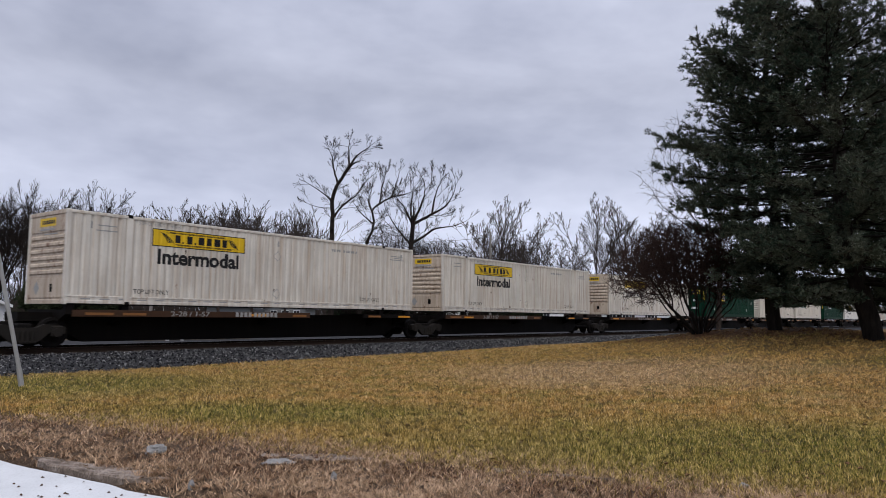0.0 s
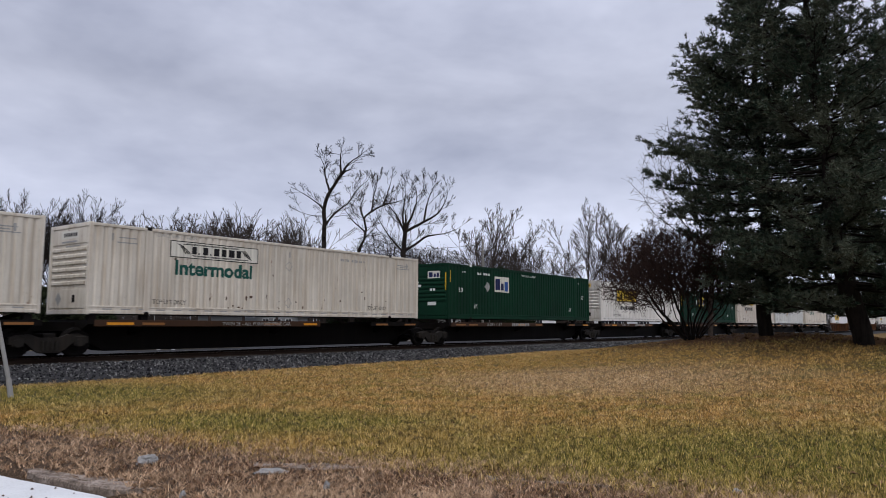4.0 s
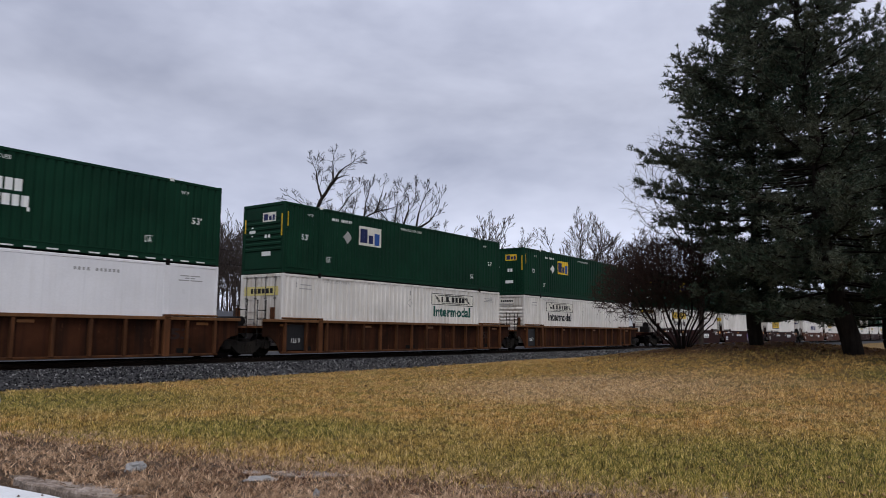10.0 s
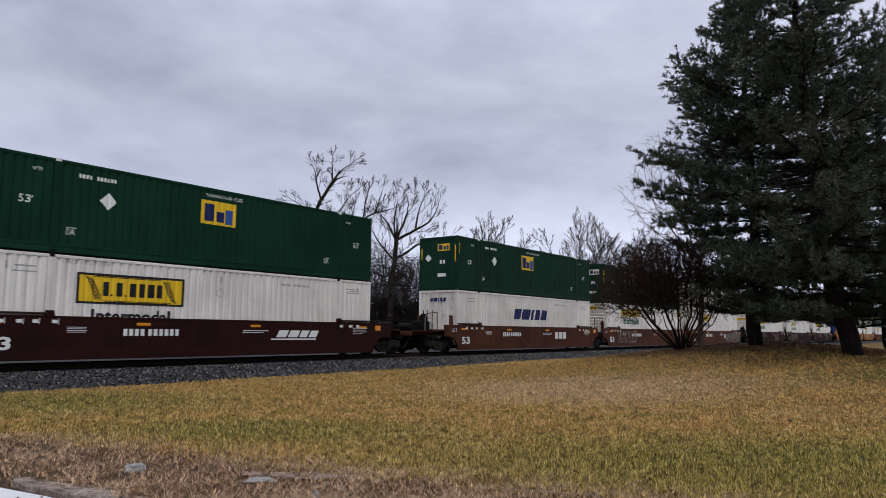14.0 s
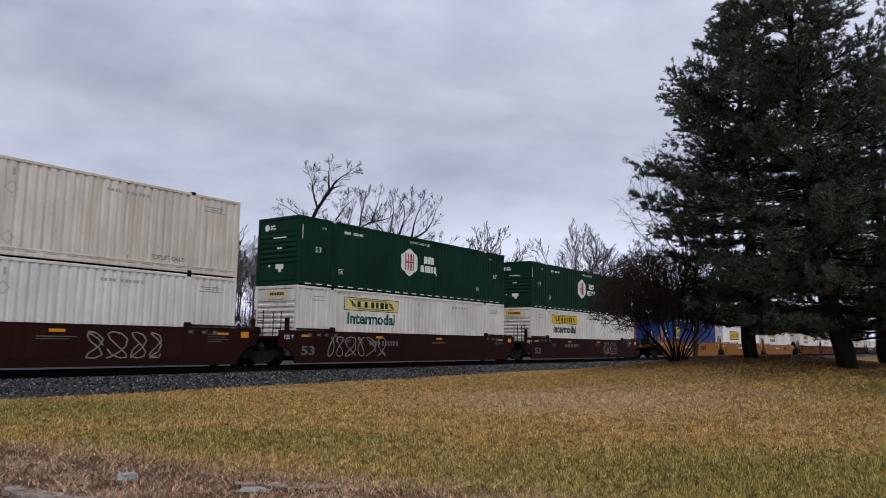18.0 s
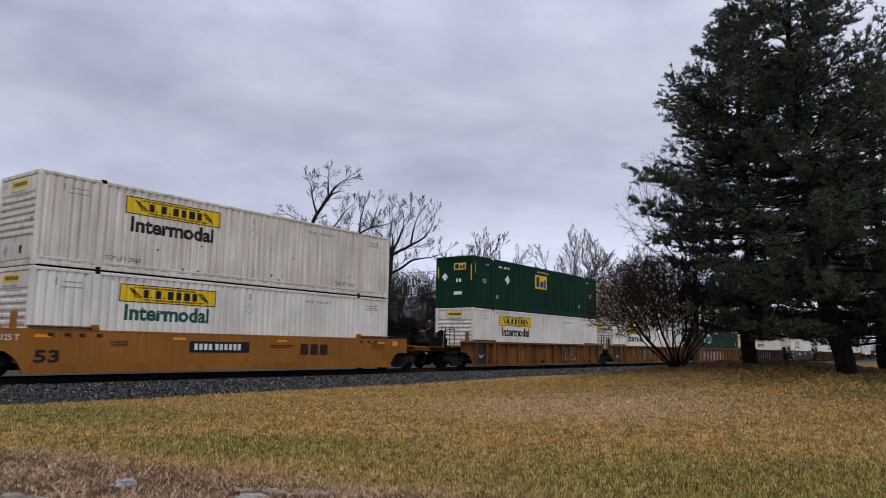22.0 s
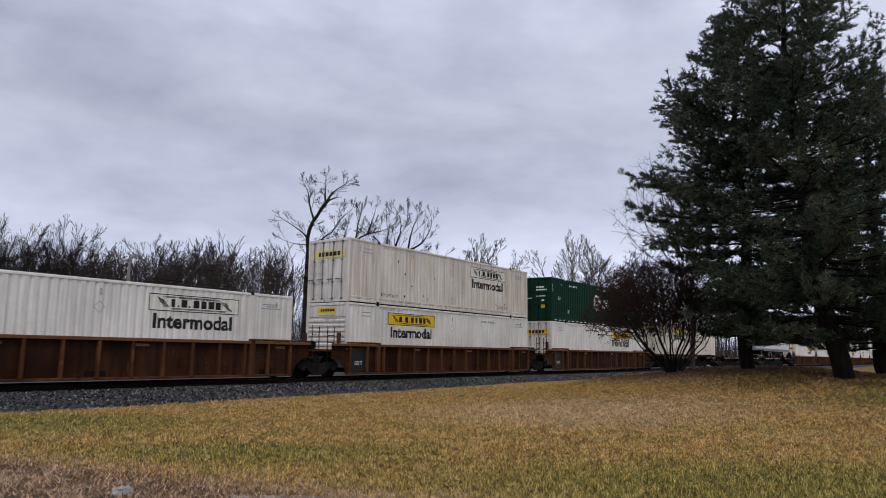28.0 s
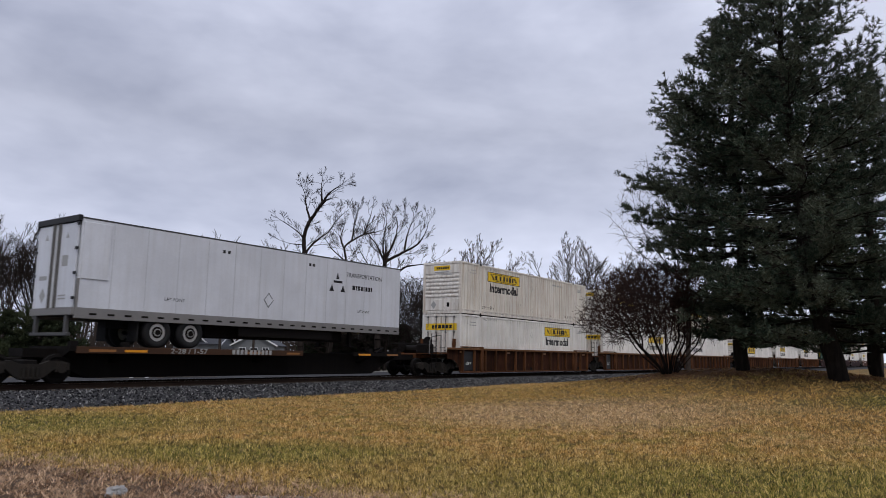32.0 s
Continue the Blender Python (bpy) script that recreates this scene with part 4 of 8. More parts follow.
def hose_bm():
    bm = bmesh.new()
    pts = [(-0.3, 0.62), (-0.45, 0.35), (-0.65, 0.25), (-0.85, 0.35), (-1.0, 0.6)]
    for (a, b), (c, d) in zip(pts, pts[1:]):
        rod(bm, (a, -0.35, b), (c, -0.35, d), 0.025, n=6)
    return bm


FINISH = {"ribbed": (RUST, "rusted brown"), "orange": (RUST2, "orange-brown rusted"), "maroon": (MAROON, "maroon"), "brown": (BROWN, "faded brown"), "yellow": (YELLOW, "weathered yellow"), "dark": (DARKCAR, "sooty dark brown"), "darkribbed": (DARKCAR, "dark maroon")}
WY = HALF + 0.14          # half width of a well car


def sill_outline(lead, tail):
    """The outline of a well car's side in x and z, above the rail."""
    arch = [(-1.0, 0.86), (-0.62, 0.80), (-0.34, 0.62), (-0.16, 0.38), (-0.06, 0.15)]
    arch = [a for a in arch if a[0] > lead + 0.05]
    back = [(LEN - x, z) for x, z in arch[::-1]]
    if tail < LEN + 0.9:
        back = [b for b in back if b[0] < tail - 0.05]
    return [(lead, arch[0][1])] + arch + back + [(tail, back[-1][1]), (tail, 1.40), (lead, 1.40)]


def well_car(finish, first, last, graffiti="", seed=0, bare=False):
    """One unit of a well car: deep sides with the container between them, platforms over the trucks."""
    mat, words = FINISH[finish]
    ribbed = finish in ("ribbed", "orange", "darkribbed")
    how = "ribbed sides" if ribbed else "smooth plate sides"
    spray = " and graffiti" if graffiti else ""
    c = thing("well_car", f"{words} well car unit, {how}{spray}", "freight car", "units of the train")
    lead, tail = (-1.25 if first else -0.95), LEN + (1.3 if last else 0.95)
    key = (first, last)
    for fl in (0, 1):
        mm = pose(0, 0, RAIL) if not fl else None
        # near ribbed panels take the paint with the recess shade in it
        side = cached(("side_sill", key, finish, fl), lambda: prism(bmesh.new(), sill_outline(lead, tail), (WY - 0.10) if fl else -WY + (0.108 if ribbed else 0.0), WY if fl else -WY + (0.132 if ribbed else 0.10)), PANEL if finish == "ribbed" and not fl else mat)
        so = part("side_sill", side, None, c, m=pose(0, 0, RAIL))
        if fl:
            continue
        if ribbed:
            part("top_chord", cached(("top_chord", key), lambda: boxed(lead, tail, -WY - 0.03, -WY + 0.135, 1.36, 1.47, 0.012), CHORD if finish != "darkribbed" else mat), None, so, "rubbed rusty top edge")
            part("bottom_chord", cached("bottom_chord", lambda: boxed(-0.02, LEN + 0.02, -WY + 0.02, -WY + 0.135, 0.13, 0.21, 0.01), mat), mat, so)
            rb = cached("rib", lambda: boxed(-0.05, 0.05, -WY - 0.02, -WY + 0.112, 0.19, 1.365, 0.008), mat)
            for i in range(15):
                part("rib", rb, mat, so, m=pose(0.12 + i * (LEN - 0.24) / 14, 0, 0))
            wide = cached("wide_rib", lambda: boxed(-0.12, 0.12, -WY - 0.03, -WY + 0.112, 0.13, 1.55, 0.01), mat)
            for x in (2.0, LEN - 2.06):
                part("wide_rib", wide, mat, so, m=pose(x, 0, 0))
        else:
            part("top_chord", cached(("top_chord_s", key), lambda: boxed(lead, tail, -WY + 0.01, -WY + 0.14, 1.398, 1.455, 0.01), mat), mat, so)
            part("fold_strip", cached("fold_strip", lambda: prism(bmesh.new(), [(0.15, 0.44), (LEN - 0.15, 0.44), (LEN - 0.05, 0.15), (0.05, 0.15)], -WY - 0.012, -WY - 0.002), mat), mat, so)
            for x in (2.0, LEN - 2.06):
                part("guide", cached("guide", lambda: prism(bmesh.new(), [(-0.14, 1.45), (0.14, 1.45), (0.1, 1.62), (-0.1, 1.62)], -WY + 0.0, -WY + 0.12), mat), mat, so, m=pose(x, 0, 0))
    for x0, x1 in ((0.0, 1.9), (LEN - 1.95, LEN - 0.05)):
        part("end_cover", cached(("end_cover", x0), lambda: boxed(x0, x1, -WY - 0.03, -WY + 0.22, 1.50, 1.555, 0.015), DARKCAR if not ribbed and finish != "yellow" else mat if finish == "darkribbed" else CHORD), None, c, m=pose(0, 0, RAIL))
    part("floor_beam", cached("floor_beam", lambda: box(box(boxed(1.0, 1.6, -WY + 0.1, WY - 0.1, 0.24, 0.40), 7.7, 8.4, -WY + 0.1, WY - 0.1, 0.24, 0.40), LEN - 1.6, LEN - 1.0, -WY + 0.1, WY - 0.1, 0.24, 0.40), GRIME), GRIME, c, m=pose(0, 0, RAIL))
    # platforms over the trucks
    for x0, x1 in ((lead - (0.65 if first else 0.4), 0.02), (LEN - 0.02, tail + (0.6 if last else 0.4))):
        part("end_platform", cached(("end_platform", round(x0, 2), round(x1, 2)), lambda: box(boxed(x0, x1, -0.55, 0.55, 0.92, 1.22, 0.02), x0, x1, -WY + 0.12, WY - 0.12, 1.12, 1.19), mat), mat, c, m=pose(0, 0, RAIL))
    for yy in (-1.065, 1.065):
        part("bulkhead_post", cached("bulkhead_post", lambda: boxed(-0.34, -0.2, -0.085, 0.085, 1.18, 1.95, 0.015), mat), mat, c, m=pose(0, yy, RAIL))
    tx = -1.25 if first else -1.48
    truck(c, tx)
    if last:
        truck(c, LEN + 1.25)
    for flag, x, r in ((first, -1.9, 0), (last, LEN + 1.9, 180)):
        if flag:
            e = part("end_deck", cached("end_deck", lambda: box(boxed(-1.15, 0.05, -0.6, 0.6, 0.88, 1.12, 0.03), -1.1, 0.0, -1.3, 1.3, 1.10, 1.15), mat), mat, c, m=pose(x, 0, RAIL, 0, 0, r))
            part("coupler", cached("coupler", coupler_bm, GRIME), GRIME, e, m=pose(-0.95, 0, 0))
            part("brake_hose", cached("brake_hose", hose_bm, RUBBER), RUBBER, e, m=pose(-0.8, 0, 0))
            part("grab_rail", cached("grab_rail", lambda: rod(rod(rod(bmesh.new(), (-1.0, -1.28, 1.15), (-1.0, -1.28, 2.15), 0.022, n=6), (-1.0, 1.28, 1.15), (-1.0, 1.28, 2.15), 0.022, n=6), (-1.0, -1.28, 1.62), (-1.0, 1.28, 1.62), 0.02, n=6), GRIME), GRIME, e)
            part("handrail", cached("handrail", handrail_bm, MARK_D), MARK_D, e, "bent pipe handrail")
            part("step_ladder", cached("step_ladder", lambda: ladder_bm(1.75), GRIME), GRIME, e, m=pose(-0.55, -1.33, 0.42))
            part("brake_wheel", cached("brake_wheel", lambda: rod(rod(bmesh.new(), (-0.2, -0.7, 1.12), (-0.2, -0.7, 1.75), 0.03, n=6), (-0.24, -0.7, 1.75), (-0.3, -0.7, 1.75), 0.26, n=14), GRIME), GRIME, e)
            part("air_reservoir", cached("air_reservoir", lambda: rod(bmesh.new(), (-0.05, 0.1, 1.35), (-0.05, 0.95, 1.35), 0.2, n=10), GRIME), GRIME, e)
            part("gear_housing", cached("gear_housing", lambda: boxed(-0.75, -0.15, -1.05, -0.35, 1.12, 1.62, 0.05), GRIME), GRIME, e)
    if not first:
        part("step_ladder", cached("step_ladder", lambda: ladder_bm(1.75), GRIME), GRIME, c, m=pose(-1.0, -1.3, RAIL + 0.45))
        part("step_ladder", cached("step_ladder", lambda: ladder_bm(1.75), GRIME), GRIME, c, m=pose(-1.9, -1.3, RAIL + 0.45))
        part("air_tank", cached("air_tank", lambda: rod(bmesh.new(), (-1.5, -0.75, 1.38), (-1.5, 0.75, 1.38), 0.19, n=12), GRIME), GRIME, c, m=pose(0, 0, RAIL))
    # markings
    y = -WY - 0.006
    if ribbed:
        y = -WY + 0.098
    tape = REFLECT if not ribbed else DULLTAPE
    for x in (0.42 if not ribbed else 0.15, 5.0, 9.6, LEN - 0.6):
        part("reflector_tape", cached(("reflector_tape", ribbed), lambda: boxed(-0.24, 0.24, y, y + 0.004, 1.20, 1.29), tape), tape, c, m=pose(x, 0, RAIL))
    worn = finish == "maroon" and seed > 20
    ink = BLACK if finish == "yellow" else MARK_D if worn else (MARK_W if not ribbed else MARK_G)
    paint("size_mark", ("w", finish, y), lambda: word_bm("53", 0.75, 0.38, 0.2 if not ribbed else LEN - 1.85, RAIL + (0.46 if not ribbed else 0.7)), ink if not ribbed else DARKCAR, c, 0.004, True, y=y)
    paint("load_mark", ("w", finish, y), lambda: word_bm("125 T", 0.48, 0.17, -0.72 if not ribbed else 0.5, RAIL + (1.1 if not ribbed else 0.55)), MARK_W, c, 0.012, True, y=y)
    if ribbed:
        paint("data_plate", "r", lambda: patch([(0.24, 1.18, RAIL + 0.26, RAIL + 1.28)]), BLACK, c, 0.006, True, "black data panel", y=y)
    if not ribbed:
        paint("number_blocks", ("w", finish), lambda: patch(blocks(4.3 if finish != "yellow" else 5.6, RAIL + 0.87, 0.22, (0.13, 0.13, 0.13, 0.13, 0.0, 0.13, 0.13, 0.13, 0.13, 0.13, 0.13), 0.07)), MARK_D if worn else MARK_W, c, 0.012, True, "row of pale number blocks", y=y)
        if finish == "yellow":
            paint("number_plate", "y", lambda: patch([(5.4, 8.0, RAIL + 0.79, RAIL + 1.17)]), BLACK, c, 0.006, True, "black number panel", y=y)
        paint("data_lines", ("w", finish), lambda: patch([(2.5, 3.1, RAIL + 1.12 - k * 0.05, RAIL + 1.135 - k * 0.05) for k in range(4)] + [(9.0, 10.2, RAIL + 1.05, RAIL + 1.08), (9.0, 10.0, RAIL + 0.98, RAIL + 1.0), (14.9, 15.8, RAIL + 1.2, RAIL + 1.22), (14.9, 15.7, RAIL + 1.12, RAIL + 1.14), (14.9, 15.8, RAIL + 1.04, RAIL + 1.06), (14.9, 15.5, RAIL + 0.96, RAIL + 0.98)]), ink, c, 0.005, True, y=y)
        for x in (0.55, 1.05, 1.5, 2.05, LEN - 2.06, LEN - 1.5, LEN - 1.05):
            paint("pin_mark", ("p", finish, x), lambda: patch([(x, x + 0.16, RAIL + 1.24, RAIL + 1.34), (x + 0.18, x + 0.2, RAIL + 1.2, RAIL + 1.38)]), ink, c, 0.005, True, y=y)
        paint("end_plate", ("e", finish), lambda: patch([(LEN + 0.2, LEN + 0.56, RAIL + 1.12, RAIL + 1.34)]), REFLECT, c, 0.006, True, y=y)
    if finish == "maroon" and seed in (16, 18):
        paint("slanted_name_blocks", "bn", lambda: patch(blocks(10.6, RAIL + 0.82, 0.27, (0.5, 0.5, 0.42, 0.42), 0.09, 0.16) + [(10.35, 12.7, RAIL + 0.72, RAIL + 0.77)]), MARK_W, c, 0.006, True, "slanted white blocks", y=y)
    if finish == "yellow" or (finish == "brown" and seed % 2):
        paint("name_blocks", ("tt", finish), lambda: patch(blocks(10.6, RAIL + 0.72, 0.42, (0.42, 0.42, 0.45), 0.12)), DARKCAR if finish == "yellow" else MARK_W, c, 0.006, True, y=y)
    if graffiti:
        scribble(c, graffiti, seed, y)
    return c


def scribble(c, kind, seed, y):
    """Spray-painted tags: bent strokes of even width, no letters."""
    r = random.Random(seed * 7 + 1)
    spans = {"tag": (10.4, 13.2), "throw": (8.6, 12.0), "long": (3.2, 10.5), "front": (1.6, 5.5), "tail": (LEN - 5.2, LEN + 0.6), "panels": (1.4, 9.8)}[kind]
    if kind == "throw":
        x0, x1 = spans
        part("spray_fill", drape(patch([[(x0, RAIL + 0.5), (x0 + 0.4, RAIL + 0.36), (x1 - 0.5, RAIL + 0.36), (x1, RAIL + 0.6), (x1 - 0.1, RAIL + 1.1), (x1 - 0.6, RAIL + 1.32), (x0 + 0.5, RAIL + 1.34), (x0 - 0.05, RAIL + 1.1)]]), 0.008, True, y), SPRAY_P, c, "purple spray-painted patch")
    if kind in ("tail", "panels"):
        x = spans[0]
        while x < spans[1] - 0.5:
            w = r.uniform(0.8, 1.15)
            n = 11
            shape = []
            for k in range(n):
                a = 2 * math.pi * k / n
                q = r.uniform(0.72, 1.08)
                shape.append((x + w / 2 + math.cos(a) * w * 0.56 * q, RAIL + min(1.33, max(0.22, 0.78 + math.sin(a) * 0.6 * q))))
            part("spray_fill", drape(patch([shape]), 0.007 + 0.0006 * (x % 3), True, y), SPRAY_D if kind == "tail" else SPRAY_W, c, "bubble-shaped spray paint")
            x += w * 0.96
    rects = []
    x = spans[0] + 0.1
    while x < spans[1] - 0.4:
        w = r.uniform(0.35, 0.7)
        a0, k0 = r.uniform(0, 6), r.uniform(1.2, 2.6)
        pts = [(x + w * (0.5 + 0.5 * math.sin(a0 + k * 0.5 * k0)), RAIL + 0.82 + 0.42 * math.cos(a0 * 2 + k * 0.55)) for k in range(15)]
        for (ax, az), (bx, bz) in zip(pts, pts[1:]):
            d = Vector((bx - ax, bz - az))
            if d.length < 0.02:
                continue
            n = Vector((-d.y, d.x)).normalized() * 0.019
            rects.append([(ax + n.x, az + n.y), (bx + n.x, bz + n.y), (bx - n.x, bz - n.y), (ax - n.x, az - n.y)])
        x += w + 0.12
    part("spray_strokes", drape(patch(rects), 0.013, True, y), SPRAY_L if kind == "throw" else DARKCAR if kind in ("tail", "panels") else SPRAY_W, c, "spray-painted strokes")


def spine_car(first, last, seed=0, words="", raised=False):
    """One unit of a spine car: a deep centre beam with side ledges that carry the container's edges."""
    c = thing("spine_car", "sooty black spine car unit with orange-taped edge ledges", "freight car", "units of the train")
    lead, tail = (-2.6 if first else -0.9), LEN + (2.6 if last else 0.9)
    beam = prism(bmesh.new(), [(lead, 0.80), (-0.2, 0.78), (1.1, 0.14), (LEN - 1.1, 0.14), (LEN + 0.2, 0.78), (tail, 0.80), (tail, 1.06), (lead, 1.06)], -0.45, 0.45)
    part("centre_beam", beam, SPINE, c, m=pose(0, 0, RAIL))
    lo = cached("side_ledge", lambda: box(boxed(0.3, 9.8, -HALF + 0.02, -HALF + 0.10, 0.93, 1.14, 0.008), 0.3, 9.8, -HALF + 0.03, -0.4, 1.08, 1.13), LEDGE)
    lo2 = cached("side_ledge_far", lambda: box(boxed(0.3, 9.8, HALF - 0.10, HALF - 0.02, 0.93, 1.14, 0.008), 0.3, 9.8, 0.4, HALF - 0.03, 1.08, 1.13), SPINE)
    part("side_ledge", lo, LEDGE, c, m=pose(0, 0, RAIL))
    part("side_ledge", lo2, SPINE, c, m=pose(0, 0, RAIL))
    for x in (0.25, 2.0, 8.0, LEN - 2.06, LEN - 0.3):
        part("cross_arm", cached("cross_arm", lambda: prism_y([(-1.27, 1.0), (-1.27, 1.14), (1.27, 1.14), (1.27, 1.0), (0.4, 0.6), (-0.4, 0.6)], -0.16, 0.16), SPINE), SPINE, c, m=pose(x, 0, RAIL))
        if x in (0.25, 2.0, LEN - 2.06, LEN - 0.3):
            for y in (-1.12,):
                part("pedestal", cached("pedestal", lambda: boxed(-0.12, 0.12, -0.1, 0.1, 1.13, 1.30, 0.01), GRIME), GRIME, c, m=pose(x, y, RAIL))
    part("end_arm", cached("end_arm", lambda: boxed(12.9, LEN + 0.1, -HALF + 0.02, -HALF + 0.10, 0.95, 1.12, 0.008), SPINE), SPINE, c, m=pose(0, 0, RAIL))
    y = -HALF + 0.014
    for i, (x0, x1) in enumerate(((0.7, 1.6), (1.9, 2.7), (6.9, 7.7), (8.9, 9.6), (13.2, 14.0), (15.2, 16.0))):
        tp = REFLECT if (i + seed) % 3 == 0 else DULLTAPE
        part("reflector_tape", cached(("tape", i, tp.name), lambda: boxed(x0, x1, y - 0.002, y + 0.004, 0.98, 1.06), tp), tp, c, m=pose(0, 0, RAIL))
    if words == "long":
        paint("lettering", "spine", lambda: word_bm("TWIN 28 - ALL PURPOSE SPINE CAR", 3.2, 0.13, 5.0, RAIL + 0.965), MARK_G, c, 0.004, True, y=y)
    else:
        paint("lettering", "spine2", lambda: word_bm("2-28 / 1-57", 1.5, 0.17, 3.6, RAIL + 0.96), MARK_G, c, 0.004, True, y=y)
        paint("number_blocks", "spine", lambda: patch(blocks(6.2, RAIL + 0.955, 0.17, (0.13, 0.13, 0.13, 0.13, 0.0, 0.13, 0.13, 0.13, 0.13, 0.13, 0.13), 0.06)), MARK_G, c, 0.004, True, y=y)
    truck(c, -2.9 if first else -0.92)
    if last:
        truck(c, LEN + 2.9)
    for flag, x, r in ((first, lead, 0), (last, tail, 180)):
        if flag:
            e = part("end_deck", cached("spine_end", lambda: box(boxed(-1.2, 0.05, -0.5, 0.5, 0.80, 1.08, 0.03), -1.1, 0.0, -1.3, 1.3, 1.06, 1.11), SPINE), SPINE, c, m=pose(x, 0, RAIL, 0, 0, r))
            part("coupler", cached("coupler", coupler_bm, GRIME), GRIME, e, m=pose(-0.95, 0, 0))
            part("brake_hose", cached("brake_hose", hose_bm, RUBBER), RUBBER, e, m=pose(-0.8, 0, 0))
            part("step_ladder", cached("step_ladder_low", lambda: ladder_bm(0.95), GRIME), GRIME, e, m=pose(-0.6, -1.33, 0.45))
            part("brake_wheel", cached("brake_wheel_low", lambda: rod(rod(bmesh.new(), (-0.2, -0.9, 1.06), (-0.2, -0.9, 1.5), 0.03, n=6), (-0.24, -0.9, 1.5), (-0.3, -0.9, 1.5), 0.27, n=14), GRIME), GRIME, e)
    if raised:
        h = part("hitch", cached("hitch_up", lambda: rod(rod(rod(rod(boxed(LEN - 0.35, LEN + 0.35, -0.45, 0.45, 1.98, 2.07, 0.02), (LEN - 1.9, -0.35, 1.1), (LEN, -0.2, 2.0), 0.06, n=6), (LEN - 1.9, 0.35, 1.1), (LEN, 0.2, 2.0), 0.06, n=6), (LEN, -0.3, 1.05), (LEN, -0.3, 2.0), 0.06, n=6), (LEN, 0.3, 1.05), (LEN, 0.3, 2.0), 0.06, n=6), HITCH), HITCH, c, "raised red-brown trailer hitch", m=pose(0, 0, RAIL))
        return c
    part("hitch", cached("hitch", lambda: rod(rod(boxed(LEN - 0.3, LEN + 0.35, -0.35, 0.35, 1.05, 1.16, 0.02), (LEN - 0.6, -0.3, 1.1), (LEN + 0.1, -0.1, 1.35), 0.05, n=6), (LEN - 0.6, 0.3, 1.1), (LEN + 0.1, 0.1, 1.35), 0.05, n=6), SPINE), SPINE, c, m=pose(0, 0, RAIL))
    return c


def prism_y(outline, x0, x1):
    bm = bmesh.new()
    a = [bm.verts.new((x0, y, z)) for y, z in outline]
    b = [bm.verts.new((x1, y, z)) for y, z in outline]
    n = len(a)
    bm.faces.new(a)
    bm.faces.new(b[::-1])
    for i in range(n):
        bm.faces.new((a[i], b[i], b[(i + 1) % n], a[(i + 1) % n]))
    bmesh.ops.recalc_face_normals(bm, faces=bm.faces)
    return bm


def tyre_bm():
    bm = bmesh.new()
    prof = [(0.30, -0.12), (0.44, -0.14), (0.51, -0.11), (0.52, 0.0), (0.51, 0.11), (0.44, 0.14), (0.30, 0.12)]
    n = 28
    rings = [[bm.verts.new((r * math.cos(2 * math.pi * i / n), w, r * math.sin(2 * math.pi * i / n))) for i in range(n)] for r, w in prof]
    rings.append(rings[0])
    for a, b in zip(rings, rings[1:]):
        for i in range(n):
            bm.faces.new((a[i], a[(i + 1) % n], b[(i + 1) % n], b[i]))
    bmesh.ops.recalc_face_normals(bm, faces=bm.faces)
    return bm


def rim_bm():
    bm = bmesh.new()
    rod(bm, (0, -0.09, 0), (0, 0.09, 0), 0.31, n=24)
    rod(bm, (0, -0.13, 0), (0, -0.02, 0), 0.13, n=12)
    for i in range(8):
        a = i * math.pi / 4
        rod(bm, (0.2 * math.cos(a), -0.10, 0.2 * math.sin(a)), (0.2 * math.cos(a), -0.04, 0.2 * math.sin(a)), 0.035, n=6)
    return bm


def hub_bm():
    bm = rod(bmesh.new(), (0, -0.105, 0), (0, -0.06, 0), 0.20, n=16)
    return rod(bm, (0, -0.15, 0), (0, -0.1, 0), 0.10, n=12)


TRAILER = steel("chalky_white_trailer_paint", (0.55, 0.565, 0.60), 0.0, 0.30, 0.45, (0.40, 0.39, 0.38), shine=0.2, blotch=0.93)
SEAM = plain("grey_panel_seam", (0.42, 0.43, 0.45), 0.6)
DULLGREY = plain("dull_grey_metal", (0.17, 0.165, 0.16), 0.6, var=0.2, scale=2)
DARKGREY = plain("dark_grey_metal", (0.06, 0.06, 0.06), 0.6, var=0.2)


